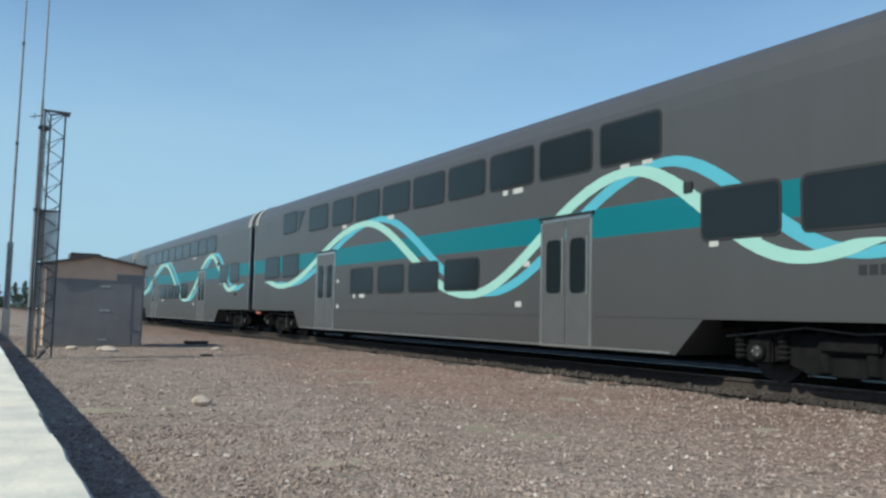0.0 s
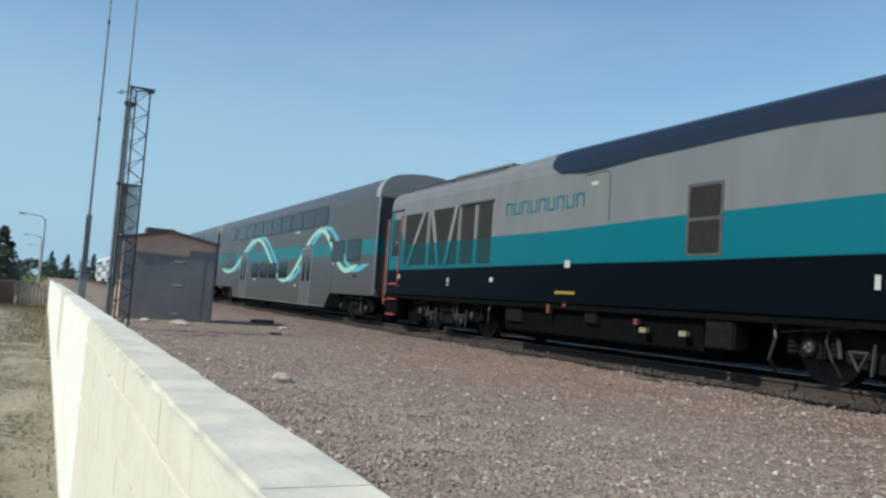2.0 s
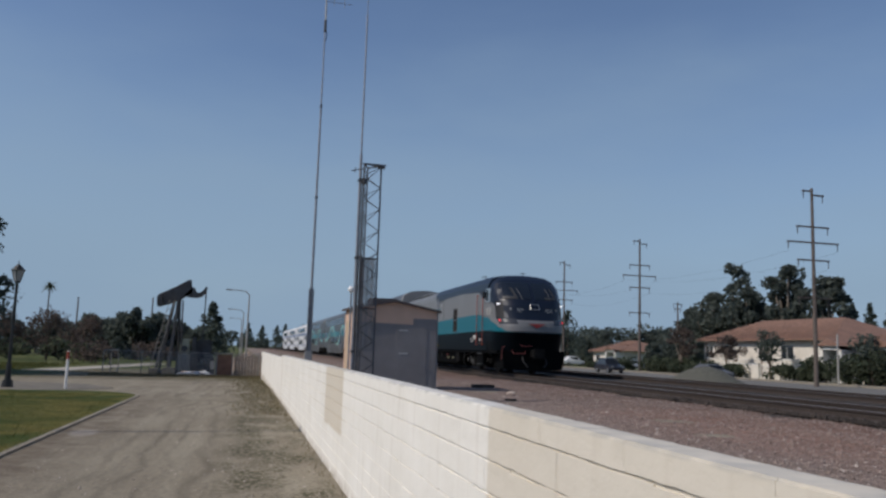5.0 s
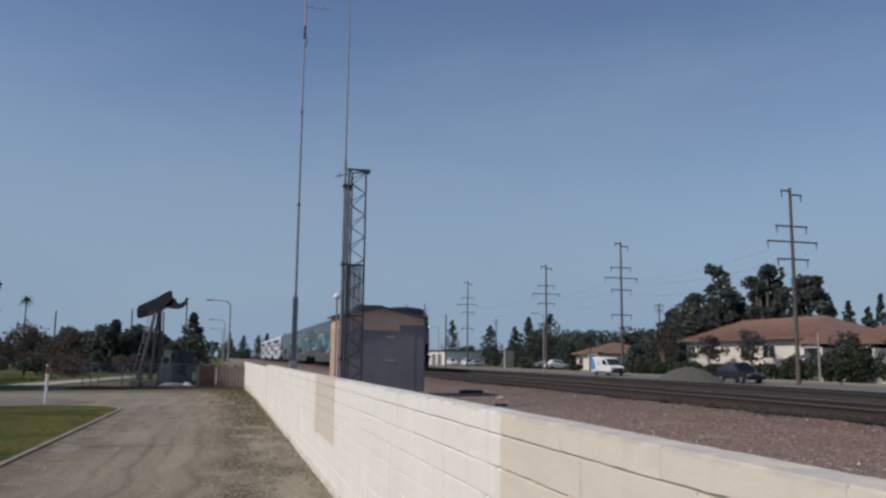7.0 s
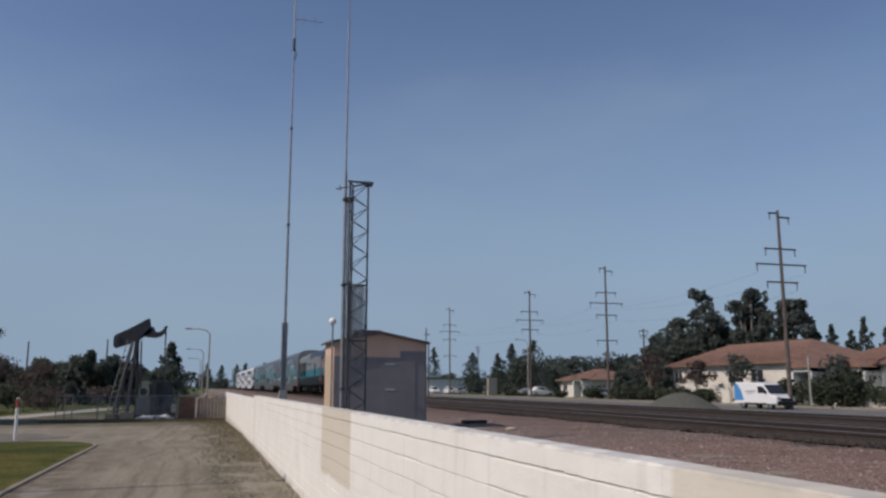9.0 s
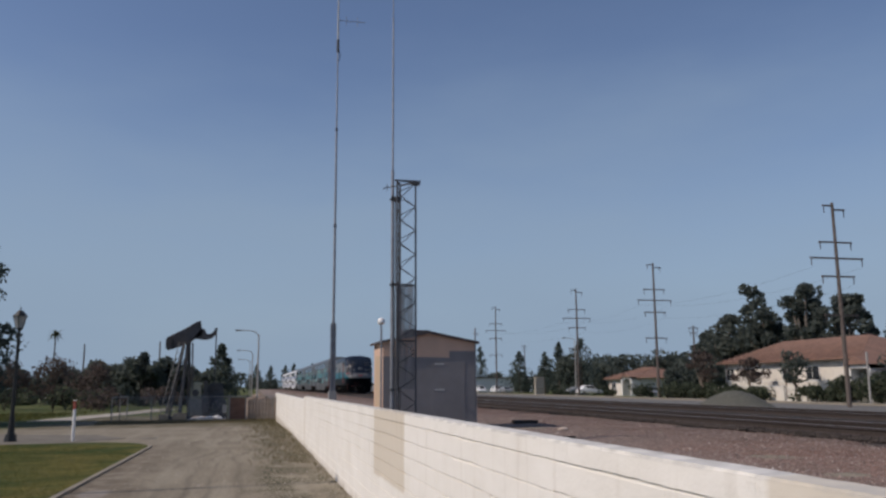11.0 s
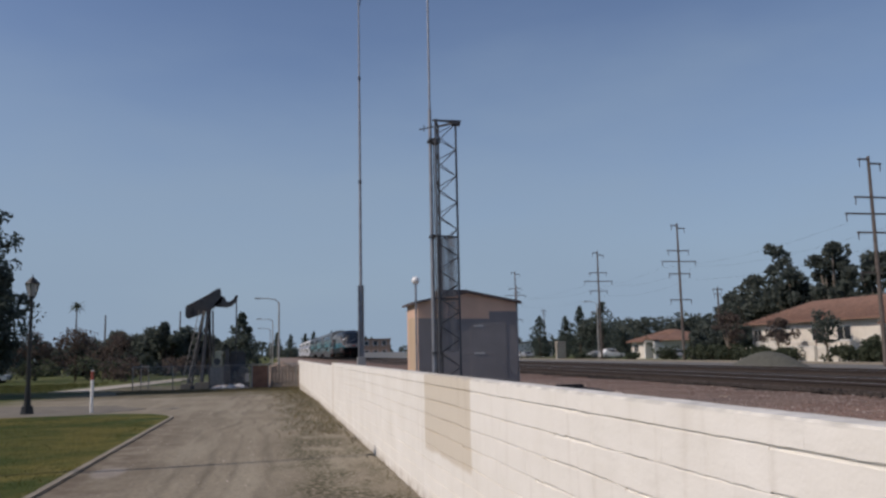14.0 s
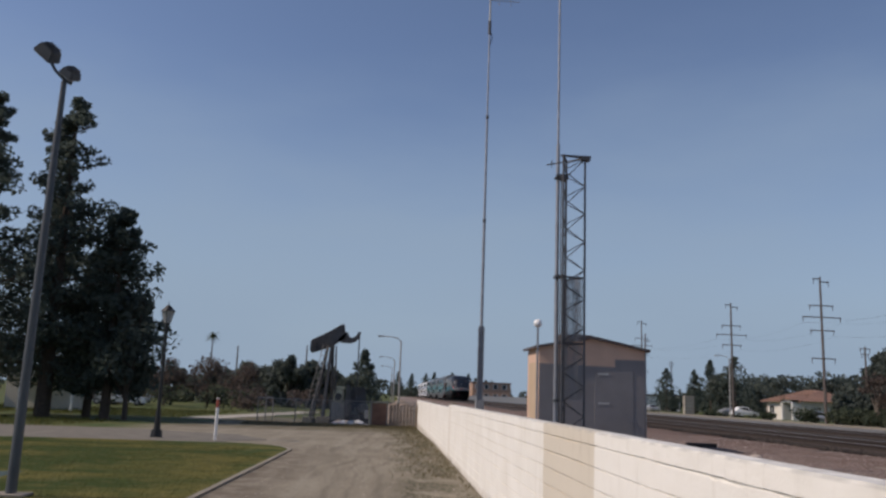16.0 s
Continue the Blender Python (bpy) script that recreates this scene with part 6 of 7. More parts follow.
fence()
g = thing("fence_gate", pose(-2.2, 52.25, drop(52)), "rust-brown sheet gate in the wire fence", "gate")
part("panel", boxes((-0.42, 0.42, -0.02, 0.02, 0.12, 1.32), bevel=0.008), M["rusty"], g)
part("frame", boxes((-0.48, -0.42, -0.03, 0.03, 0, 1.5), (0.42, 0.48, -0.03, 0.03, 0, 1.5), (-0.48, 0.48, -0.03, 0.03, 1.36, 1.42)), M["wire"], g)
rng = random.Random(8)
for k in range(34):
    bm = bmesh.new()
    bmesh.ops.create_icosphere(bm, subdivisions=1, radius=1)
    for v in bm.verts:
        v.co *= 1 + 0.3 * noise.noise(v.co * 2 + Vector((k, 0, 0)))
    r = part("rubble_stone", bm, M["marker"] if k % 3 else M["boulder"])
    s = rng.uniform(0.12, 0.30)
    r.matrix_basis = pose(rng.uniform(-5.0, -2.9), rng.uniform(52.6, 53.9), s * 0.4 + drop(53), 0, 0, rng.uniform(0, 360)) @ Matrix.Diagonal((s * 1.3, s, s * 0.7, 1))
    tagged(r, "pale broken concrete lump beside the pump", "rubble", "rubble by the pump")
slat = thing("slatted_fence", pose(-1.0, 52.6, drop(52.6)), "weathered pale wooden slat fence", "fence")
for k in range(9):
    part("slat", boxes((-0.62 + 0.19 * k, -0.46 + 0.19 * k, -0.012, 0.012, 0.05, 1.25 + 0.05 * (k % 3))), M["pale_wood"], slat)
part("rail", boxes((-0.65, 1.1, 0.012, 0.05, 0.3, 0.38), (-0.65, 1.1, 0.012, 0.05, 0.95, 1.03)), M["pale_wood"], slat)


# ---- posts and lamps ----
mp = thing("marker_post", pose(-7.05, 32.0, 0), "white plastic marker post with an orange band", "post")
part("shaft", rods(((0, 0, 0), (0, 0, 1.0), 0.048), n=12), M["marker"], mp)
part("band", rods(((0, 0, 1.0), (0, 0, 1.27), 0.050), n=12), M["orange"], mp)
part("cap", rods(((0, 0, 1.27), (0, 0, 1.30), 0.055), n=12), M["marker"], mp)

lan = thing("lantern_post", pose(-8.95, 32.3, 0), "black cast-iron park lantern", "street lamp")
part("base", rods(((0, 0, 0), (0, 0, 0.25), 0.20, 0.16), ((0, 0, 0.25), (0, 0, 0.8), 0.11, 0.08), n=12), M["lamp_black"], lan)
part("pole", rods(((0, 0, 0.8), (0, 0, 3.6), 0.065, 0.045), ((0, 0, 3.55), (0, 0, 3.62), 0.10), n=12), M["lamp_black"], lan)
ln = part("lantern", rods(((0, 0, 3.62), (0, 0, 4.0), 0.10, 0.19), n=8), M["frosted"], lan, "frosted lantern glass")
part("hood", rods(((0, 0, 4.0), (0, 0, 4.2), 0.24, 0.05), ((0, 0, 4.2), (0, 0, 4.32), 0.02, 0.01), n=8), M["lamp_black"], ln)
part("cage_bar", rods(*[((0.11 * math.cos(a), 0.11 * math.sin(a), 3.62), (0.2 * math.cos(a), 0.2 * math.sin(a), 4.0), 0.012) for a in (0, 1.57, 3.14, 4.71)], n=5), M["lamp_black"], ln)

fl = thing("floodlight_pole", pose(-6.88, 17.7, 0.026), "dark grey tapered pole with two floodlights over the lawn", "lamp pole")
part("pole", rods(((0, 0, 0), (0.02, 0, 6.15), 0.075, 0.042), n=14), M["pole_dark"], fl)
part("base_plate", boxes((-0.24, 0.24, -0.2, 0.2, 0, 0.04), bevel=0.01), M["concrete"], fl)
part("yoke", pipe(bmesh.new(), [(-0.24, 0, 6.50), (-0.13, 0, 6.32), (0.02, 0, 6.18), (0.12, 0, 6.12), (0.15, 0, 6.24)], 0.024), M["dark_galv"], fl)
for x, z, a, w in ((-0.26, 6.62, 40, 0.36), (0.11, 6.29, 34, 0.26)):
    tilt = Matrix.Translation((x, 0, z)) @ pose(0, 0, 0, 25, a, 0)
    bm = bmesh.new()
    bmesh.ops.create_cube(bm, size=1, matrix=tilt @ Matrix.Diagonal((w, 0.28, w * 0.52, 1)))
    for v in bm.verts:
        q = tilt.inverted() @ v.co
        if q.z > 0:
            v.co = tilt @ Vector((q.x * 0.72, q.y * 0.72, q.z))
    bmesh.ops.bevel(bm, geom=bm.edges[:], offset=0.02, segments=2, affect="EDGES")
    head = part("floodlight", bm, M["dark_galv"], fl, "dark box floodlight")
    bm = bmesh.new()
    bmesh.ops.create_cube(bm, size=1, matrix=tilt @ Matrix.Translation((0, 0, -w * 0.27)) @ Matrix.Diagonal((w * 0.86, 0.24, 0.012, 1)))
    part("lens", bm, M["frosted"], head, "dusty lamp glass")
    bm = bmesh.new()
    for k in range(4):
        bmesh.ops.create_cube(bm, size=1, matrix=tilt @ Matrix.Translation((w * (-0.22 + 0.15 * k), 0, w * 0.27)) @ Matrix.Diagonal((0.012, 0.18, 0.05, 1)))
    part("cooling_fins", bm, M["dark_galv"], head)


def street_lamp(x, y, h, z=0.0, arm=-2.2, label="pale steel street lamp with curved arm"):
    t = thing("street_lamp", pose(x, y, z), label, "street lamp", "street lamps")
    part("pole", rods(((0, 0, 0), (0, 0, h - 0.4), 0.11, 0.07), n=10), M["lamp_grey"], t)
    part("arm", pipe(bmesh.new(), [(0, 0, h - 0.5), (arm * 0.15, 0, h - 0.12), (arm * 0.5, 0, h), (arm * 0.85, 0, h)], 0.045), M["lamp_grey"], t)
    part("lamp_head", boxes((*sorted((arm * 0.8, arm * 1.08)), -0.14, 0.14, h - 0.06, h + 0.08), bevel=0.03), M["lamp_grey"], t)
    return t


for x, y, h in ((-0.78, 88.0, 7.3), (-1.2, 128.0, 7.0), (-1.5, 170, 7.0)):
    street_lamp(x, y, h - drop(y), drop(y))
dp = thing("timber_post", pose(36.2, 139.0, ROAD_Z), "slim bare dark timber pole at the roadside", "pole")
part("shaft", rods(((0, 0, -0.2), (0, 0, 9.3), 0.15, 0.11), n=8), M["wood"], dp)
part("cap", rods(((0, 0, 9.3), (0, 0, 9.4), 0.12, 0.04), n=8), M["pole_dark"], dp)
sp = thing("sign_post", pose(48.2, 61.2, ROAD_Z + 0.1), "plain pale steel post on the pavement", "post")
part("shaft", rods(((0, 0, 0), (0, 0, 4.15), 0.09, 0.08), n=10), M["lamp_grey"], sp)
part("cap", rods(((0, 0, 4.15), (0, 0, 4.25), 0.10, 0.05), n=10), M["lamp_grey"], sp)
for x, y, h in ((48.4, 124, 9.0), (48.4, 190, 9.0)):
    street_lamp(x, y, h, ROAD_Z + 0.1, -2.0)


def utility_pole(x, y, h, big=True, z=ROAD_Z):
    t = thing("utility_pole", pose(x, y, z), "slim bare timber pole" if big is None else "tall dark timber power pole with several crossarms" if big else "short timber pole with two small crossarms", "utility pole", "utility poles")
    part("pole", rods(((0, 0, -0.2), (0, 0, h), 0.19, 0.11), n=10), M["wood"], t)
    if big is None:
        part("cap", rods(((0, 0, h), (0, 0, h + 0.12), 0.10, 0.02), n=8), M["dark_galv"], t)
        return t
    arms = [(0.985, 0.9, -1), (0.965, 1.1, 1), (0.80, 1.5, 0), (0.72, 2.4, 0), (0.63, 1.5, 0), (0.44, 1.5, 0)] if big else [(0.97, 0.8, 0), (0.90, 0.6, 0)]
    for f, w, side in arms:
        a, b = (-w, w) if side == 0 else ((-w, 0) if side < 0 else (0, w))
        ar = part("crossarm", boxes((a, b, -0.06, 0.06, h * f - 0.06, h * f + 0.06)), M["wood"], t)
        for e in ((a + 0.1, b - 0.1) if side == 0 else (a + 0.1 if side < 0 else b - 0.1,)):
            part("insulator", rods(((e, 0, h * f - 0.07), (e, 0, h * f - 0.6), 0.045, 0.03), n=6), M["insul"], ar)
    return t


POLES = [(43.0, 57.4, 15.95), (49.4, 99.2, 17.5), (49.8, 126.2, 17.3), (51.9, 177.8, 19.3)]
for x, y, h in POLES:
    utility_pole(x, y, h)
utility_pole(65.7, 117.8, 10.8, False)
utility_pole(80, 240, 14.0, False)
utility_pole(60, 260, 17.0)
for x, y, h, kind in ((-28.6, 150, 9.4, None), (-16.6, 150, 9.9, None), (-34.5, 150, 6.0, False)):
    utility_pole(x, y, h, kind, drop(y))
for (xa, ya, ha), (xb, yb, hb) in zip(POLES, POLES[1:]):
    for f, off in ((0.72, -2.2), (0.72, 2.2), (0.63, 1.4)):
        cu = thing("power_cable", pose(0, 0, 0), "thin dark sagging power line between poles", "cable", "power lines")
        pts = []
        for k in range(13):
            s = k / 12
            pts.append((xa + (xb - xa) * s + off, ya + (yb - ya) * s, ROAD_Z + (ha + (hb - ha) * s) * f - 0.7 - 3.0 * s * (1 - s)))
        part("line", pipe(bmesh.new(), pts, 0.006, 4), M["gasket"], cu)


# ---- heap of soil by the road ----
bm = bmesh.new()
rings = []
for k in range(10):
    f = k / 9
    rings.append([((2.8 * (1 - f) + 0.02) * math.cos(a) * (1 + 0.12 * noise.noise((3 * math.cos(a), 3 * math.sin(a), f))), (3.8 * (1 - f) + 0.02) * math.sin(a), 1.28 * math.sin(math.pi / 2 * f) ** 1.2 + 0.06 * noise.noise((5 * math.cos(a), 5 * math.sin(a), 4 * f))) for a in np.linspace(0, 6.283, 33)[:-1]])
loft(bm, rings)
heap = tagged(part("soil_mound", bm, M["mound"], smooth=True), "grey-green heap of soil on the near roadside", "heap")
heap.location = (32.4, 56.2, -0.10)


# ---- houses beyond the road ----
def hip_house(x0, x1, y0, y1, eave, ridge, z=ROAD_Z, label="cream stucco house with terracotta hip roof", porch=None, wins=()):
    t = thing("house", pose(0, 0, z), label, "house", "houses across the road")
    part("wall", boxes((x0, x1, y0, y1, -0.2, eave)), M["stucco"], t)
    o, mx = 0.7, (x0 + x1) / 2
    h = (x1 - x0) / 2
    bm = bmesh.new()
    b = [bm.verts.new(p) for p in ((x0 - o, y0 - o, eave - 0.05), (x1 + o, y0 - o, eave - 0.05), (x1 + o, y1 + o, eave - 0.05), (x0 - o, y1 + o, eave - 0.05))]
    r = [bm.verts.new(p) for p in ((mx, y0 + h * 0.9, ridge), (mx, y1 - h * 0.9, ridge))]
    for f in ((b[0], b[1], r[0]), (b[1], b[2], r[1], r[0]), (b[2], b[3], r[1]), (b[3], b[0], r[0], r[1]), (b[3], b[2], b[1], b[0])):
        bm.faces.new(f)
    roof = part("roof", bm, M["tile_roof"], t)
    bm = bmesh.new()
    k = y0 - o
    while k < y1 + o:
        lim = min(1.0, max(0.02, (k - (y0 - o)) / (h * 0.9 + o)), max(0.02, ((y1 + o) - k) / (h * 0.9 + o)))
        rod(bm, (x0 - o, k, eave - 0.03), (x0 - o + (h + o) * lim, k, eave - 0.03 + (ridge - eave) * lim), 0.07, n=5)
        k += 0.45
    tagged(part("tile_stuff", bm, M["tile_roof"], roof), kind="stuff")
    part("fascia", boxes((x0 - o - 0.03, x0 - o, y0 - o, y1 + o, eave - 0.22, eave - 0.03)), M["tile_roof"], t)
    for y, w, za, zb in wins:
        wd = part("window", boxes((x0 - 0.06, x0, y - w / 2 - 0.1, y + w / 2 + 0.1, za - 0.1, zb + 0.1)), M["trim"], t)
        part("pane", boxes((x0 - 0.075, x0 - 0.06, y - w / 2, y + w / 2, za, zb)), M["pane"], wd)
        part("mullion", boxes((x0 - 0.09, x0 - 0.075, y - 0.03, y + 0.03, za, zb)), M["trim"], wd)
    part("ledge", boxes((x0 - 0.05, x0, y0, y1, eave * 0.46, eave * 0.46 + 0.12)), M["trim"], t, "thin moulding along the wall")
    for yy in (y0 + 0.4, (y0 + y1) / 2, y1 - 0.4):
        part("downpipe", rods(((x0 - 0.06, yy, 0), (x0 - 0.06, yy, eave), 0.05), n=6), M["tile_roof"], t)
    if porch:
        py, pw, ph = porch
        p = part("porch", boxes((x0 - 1.6, x0, py - pw / 2, py - pw / 2 + 0.35, 0, ph), (x0 - 1.6, x0, py + pw / 2 - 0.35, py + pw / 2, 0, ph), (x0 - 1.6, x0, py - pw / 2, py + pw / 2, ph - 0.35, ph)), M["trim"], t, "white arched porch")
        bm = bmesh.new()
        prism(bm, [(py - pw / 2 - 0.3, ph), (py + pw / 2 + 0.3, ph), (py, ph + 0.75)], "x", x0 - 1.9, x0 + 1.5)
        part("porch_roof", bm, M["tile_roof"], p)
        part("opening", boxes((x0 - 0.02, x0 + 0.01, py - pw / 2 + 0.35, py + pw / 2 - 0.35, 0, ph - 0.35)), M["pane"], p)
    return t


hip_house(54, 64, 68.5, 91.2, 4.30, 6.65, porch=(67.2, 2.8, 3.5), wins=((75.5, 1.9, 2.2, 3.5), (79.5, 1.6, 2.2, 3.5), (86, 1.8, 2.2, 3.5), (90, 1.4, 2.2, 3.5)))
hip_house(53.5, 63, 38, 64.5, 3.85, 6.0, porch=(60.5, 3.2, 3.4), wins=((56.5, 1.6, 1.2, 2.6), (50, 1.8, 1.2, 2.6), (45, 1.6, 1.2, 2.6)))
hip_house(60, 69, 125, 137, 2.9, 4.7, porch=(127, 3.6, 3.0), wins=((131, 1.8, 1.0, 2.2), (135, 1.6, 1.0, 2.2)), label="low cream house with terracotta roof and white arches")
# garden wall, gate
gw = thing("garden_wall", pose(0, 0, ROAD_Z), "low cream garden wall before the houses", "wall")
part("panel", boxes((51.2, 51.4, 76.5, 90, 0, 1.5), (51.2, 51.4, 66.5, 72.5, 0, 1.1), (51.2, 51.4, 40, 60, 0, 1.0), bevel=0.02), M["stucco"], gw)
part("coping", boxes((51.15, 51.45, 76.4, 90.1, 1.5, 1.58), (51.15, 51.45, 66.4, 72.6, 1.1, 1.18)), M["trim"], gw)
gt = thing("garden_gate", pose(51.3, 74.5, ROAD_Z), "white painted metal driveway gate", "gate")
part("frame", boxes((-0.03, 0.03, -1.9, 1.9, 0.1, 0.18), (-0.03, 0.03, -1.9, 1.9, 1.4, 1.48), (-0.03, 0.03, -1.9, -1.82, 0.1, 1.48), (-0.03, 0.03, 1.82, 1.9, 0.1, 1.48)), M["trim"], gt)
for k in range(18):
    part("bar", boxes((-0.015, 0.015, -1.75 + 0.2 * k, -1.72 + 0.2 * k, 0.18, 1.40)), M["trim"], gt)

# farther buildings
ap = thing("apartment_building", pose(30, 262, 0), "far two-storey tan brick building with flat roof", "building")
part("wall", boxes((-6, 6, 0, 10, 0, 5.9)), M["brick_tan"], ap)
part("roof", boxes((-6.3, 6.3, -0.3, 10.3, 5.9, 6.2)), M["tile_roof"], ap)
for k in range(4):
    for z in (1.0, 4.0):
        wd = part("window", boxes((-5.2 + 2.8 * k, -3.6 + 2.8 * k, -0.08, 0, z, z + 1.6)), M["trim"], ap)
        part("pane", boxes((-5.0 + 2.8 * k, -3.8 + 2.8 * k, -0.12, -0.08, z + 0.1, z + 1.5)), M["pane"], wd)
lw = thing("perimeter_wall", pose(26, 255, 0), "far low tan wall", "wall")
part("panel", boxes((-12, 14, 0, 0.3, 0, 1.9)), M["stucco"], lw)
st = thing("storage_building", pose(54, 205, ROAD_Z), "far low white flat-roofed shop", "building")
part("wall", boxes((0, 16, 0, 22, 0, 3.6)), M["trim"], st)
part("shutter", boxes((-0.05, 0, 3, 7, 0, 2.8), (-0.05, 0, 9, 13, 0, 2.8)), M["pump_grey"], st)
part("roof", boxes((-0.3, 16.3, -0.3, 22.3, 3.6, 3.9)), M["roof_dark"], st)
mon = thing("monument_sign", pose(52.5, 152, ROAD_Z), "grey-tan ribbed roadside sign block", "sign")
part("block", boxes((-0.9, 0.9, -0.4, 0.4, 0, 3.3), bevel=0.05), M["path"], mon)
part("rib", boxes(*[(-0.93, 0.93, -0.43, 0.43, 0.5 + 0.6 * k, 0.56 + 0.6 * k) for k in range(5)]), M["concrete"], mon)
for x0, x1, y, h, lab in ((-60, -44, 150, 3.2, "far house behind the hedges with dark gable roof"), (-40, -30, 176, 3.0, "far house with dark gable roof")):
    hs = thing("house", pose(0, y, drop(y)), lab, "house", "far houses")
    part("wall", boxes((x0, x1, 0, 9, 0, h)), M["stucco"], hs)
    bm = bmesh.new()
    prism(bm, [(x0 - 0.5, h), (x1 + 0.5, h), ((x0 + x1) / 2, h + 2.4)], "y", -0.6, 9.6)
    part("roof", bm, M["roof_dark"], hs)
sh = thing("picnic_shelter", pose(-26.6, 66, drop(66)), "open white-edged park shelter under the pines", "shelter")
part("roof", boxes((-3, 3, -1.5, 1.5, 2.3, 2.5)), M["trim"], sh)
for x in (-2.7, -0.9, 0.9, 2.7):
    part("post", boxes((x - 0.08, x + 0.08, -1.3, -1.14, 0, 2.3)), M["trim"], sh)
part("back_wall", boxes((-3, 3, 1.3, 1.5, 0, 2.3)), M["stucco"], sh)


hall = thing("park_building", pose(-37.5, 63, drop(63)), "low beige park building with a flat dark roof", "building")
part("wall", boxes((-5, 5, 0, 8, 0, 3.0)), M["stucco"], hall)
part("roof", boxes((-5.4, 5.4, -0.5, 8.5, 3.0, 3.3)), M["roof_dark"], hall)
part("door", boxes((3.2, 4.3, -0.04, 0, 0, 2.1)), M["rusty"], hall)


# ---- trees and shrubs ----
for x, y, h, sp, sd in ((-20.0, 50.5, 17.6, 5.2, 1), (-23.6, 48.5, 16.9, 5.2, 2), (-16.6, 50.0, 11.2, 4.0, 3), (-29, 50, 16.5, 5.0, 5), (-22.0, 55.0, 12.5, 4.6, 6), (-18.6, 53.0, 9.5, 3.6, 7)):
    pine(x, y, h, sp, sd, drop(y))
broad_tree(-15.4, 49.5, 6.2, 1.7, 11, drop(50), label="rounded dark evergreen beside the pines", low=0.22, leaf=0.2, dens=1.3)
# dark trees behind the pump
for i, (x, y, h, sp) in enumerate(((-20.5, 112, 5.2, 3.2), (-16.5, 112, 6.0, 3.6), (-13.8, 108, 6.3, 3.0), (-11.5, 112, 5.6, 3.4), (-8.8, 110, 6.2, 3.2), (-25, 118, 4.6, 3.5), (-31, 122, 4.2, 4.0), (-38, 125, 4.4, 4.0), (-6.8, 116, 5.0, 3.0), (-46, 120, 4.0, 4.0), (-18.5, 122, 4.8, 4.0))):
    broad_tree(x, y, h * 0.93, sp, 40 + i, drop(y), low=0.10, dens=1.5, clumps=22, leaf=0.34)
for i, (x, y, ln) in enumerate(((-36, 96, 10), (-27, 92, 9), (-19, 88, 8), (-12, 86, 7), (-50, 96, 10), (-60, 90, 10))):
    s = shrub(x, y, 9, 2.4, 90 + i, drop(y), mat_="bare_tree" if i % 3 == 0 else "hedge", length=4, label="overgrown dull shrubs at the field edge")
for i, (x, y, h) in enumerate(((-30, 78, 5.5), (-26, 74, 4.8), (-33, 70, 5.0))):
    broad_tree(x, y, h, 3.0, 130 + i, drop(y), mat_="bare_tree", low=0.2, dens=0.9, label="leafless brown tree at the field edge", leaf=0.16)
for i, (x, y, h, sp) in enumerate(((-31.5, 99, 5.4, 3.6), (-26.5, 98, 4.6, 3.2), (-22.0, 99, 4.9, 3.4), (-17.5, 97, 4.3, 2.8), (-36, 96, 5.0, 3.4))):
    broad_tree(x, y, h, sp, 150 + i, drop(y), mat_="bare_tree", low=0.12, dens=1.2, label="leafless purple-brown winter tree beyond the field", leaf=0.15)
pt = thing("palm_tree", pose(-49.1, 223, drop(223)), "far slender fan palm", "tree")
part("trunk", rods(((0, 0, 0), (0.2, 0, 15.6), 0.2, 0.15)), M["bark"], pt)
frond_v, frond_f = [], []
for k in range(34):
    a, up = 2.4 * k, 0.9 - 1.5 * (k / 33)
    for q in range(4):
        r0, r1 = 0.50 * q, 0.50 * (q + 1)
        for r, w in ((r0, 0.30 - 0.06 * q), (r1, 0.24 - 0.06 * q)):
            zz = 15.7 + up * r - 0.22 * r * r
            frond_v += [(0.2 + r * math.cos(a) - w * math.sin(a), r * math.sin(a) + w * math.cos(a), zz), (0.2 + r * math.cos(a) + w * math.sin(a), r * math.sin(a) - w * math.cos(a), zz)]
        n = len(frond_v)
        frond_f.append((n - 4, n - 3, n - 1, n - 2))
from_arrays("crown", frond_v, frond_f, M["palm"], pt)
conifer(-4.9, 106, 7.4, 3.6, 77, drop(106), "dense dark cone-shaped evergreen behind the pump")
# eucalyptus behind the house
for i, (x, y, h, sp) in enumerate(((76, 116.8, 16.7, 4.2), (76, 112.4, 12.6, 4.0), (76, 129.4, 10.0, 3.8), (76, 105.1, 15.2, 3.9), (76, 95.6, 13.0, 3.2), (76, 99.8, 11.9, 3.8), (76, 124.0, 12.5, 4.6), (78, 120, 10.5, 5.0), (78, 109, 9.5, 4.6))):
    broad_tree(x, y, h, sp, 200 + i, ROAD_Z, "euc", "pale_bark", "tall grey-green eucalyptus with open crown", 0.30, dens=1.5, clumps=30, leaf=0.42)
for i, (x, y, h) in enumerate(((92, 110.4, 11.5), (92, 106.7, 11.4), (92, 102.7, 10.1), (92, 100.1, 12.0), (92, 96, 10.2), (92, 92, 11.4), (93, 88.5, 10.4), (93, 85, 11.8), (93, 81, 11.0), (93, 77.5, 12.0), (94, 73, 11.2), (94, 69, 12.2), (94, 64, 11.4), (94, 60, 12.0))):
    conifer(x, y, h, 3.3, 230 + i, ROAD_Z)
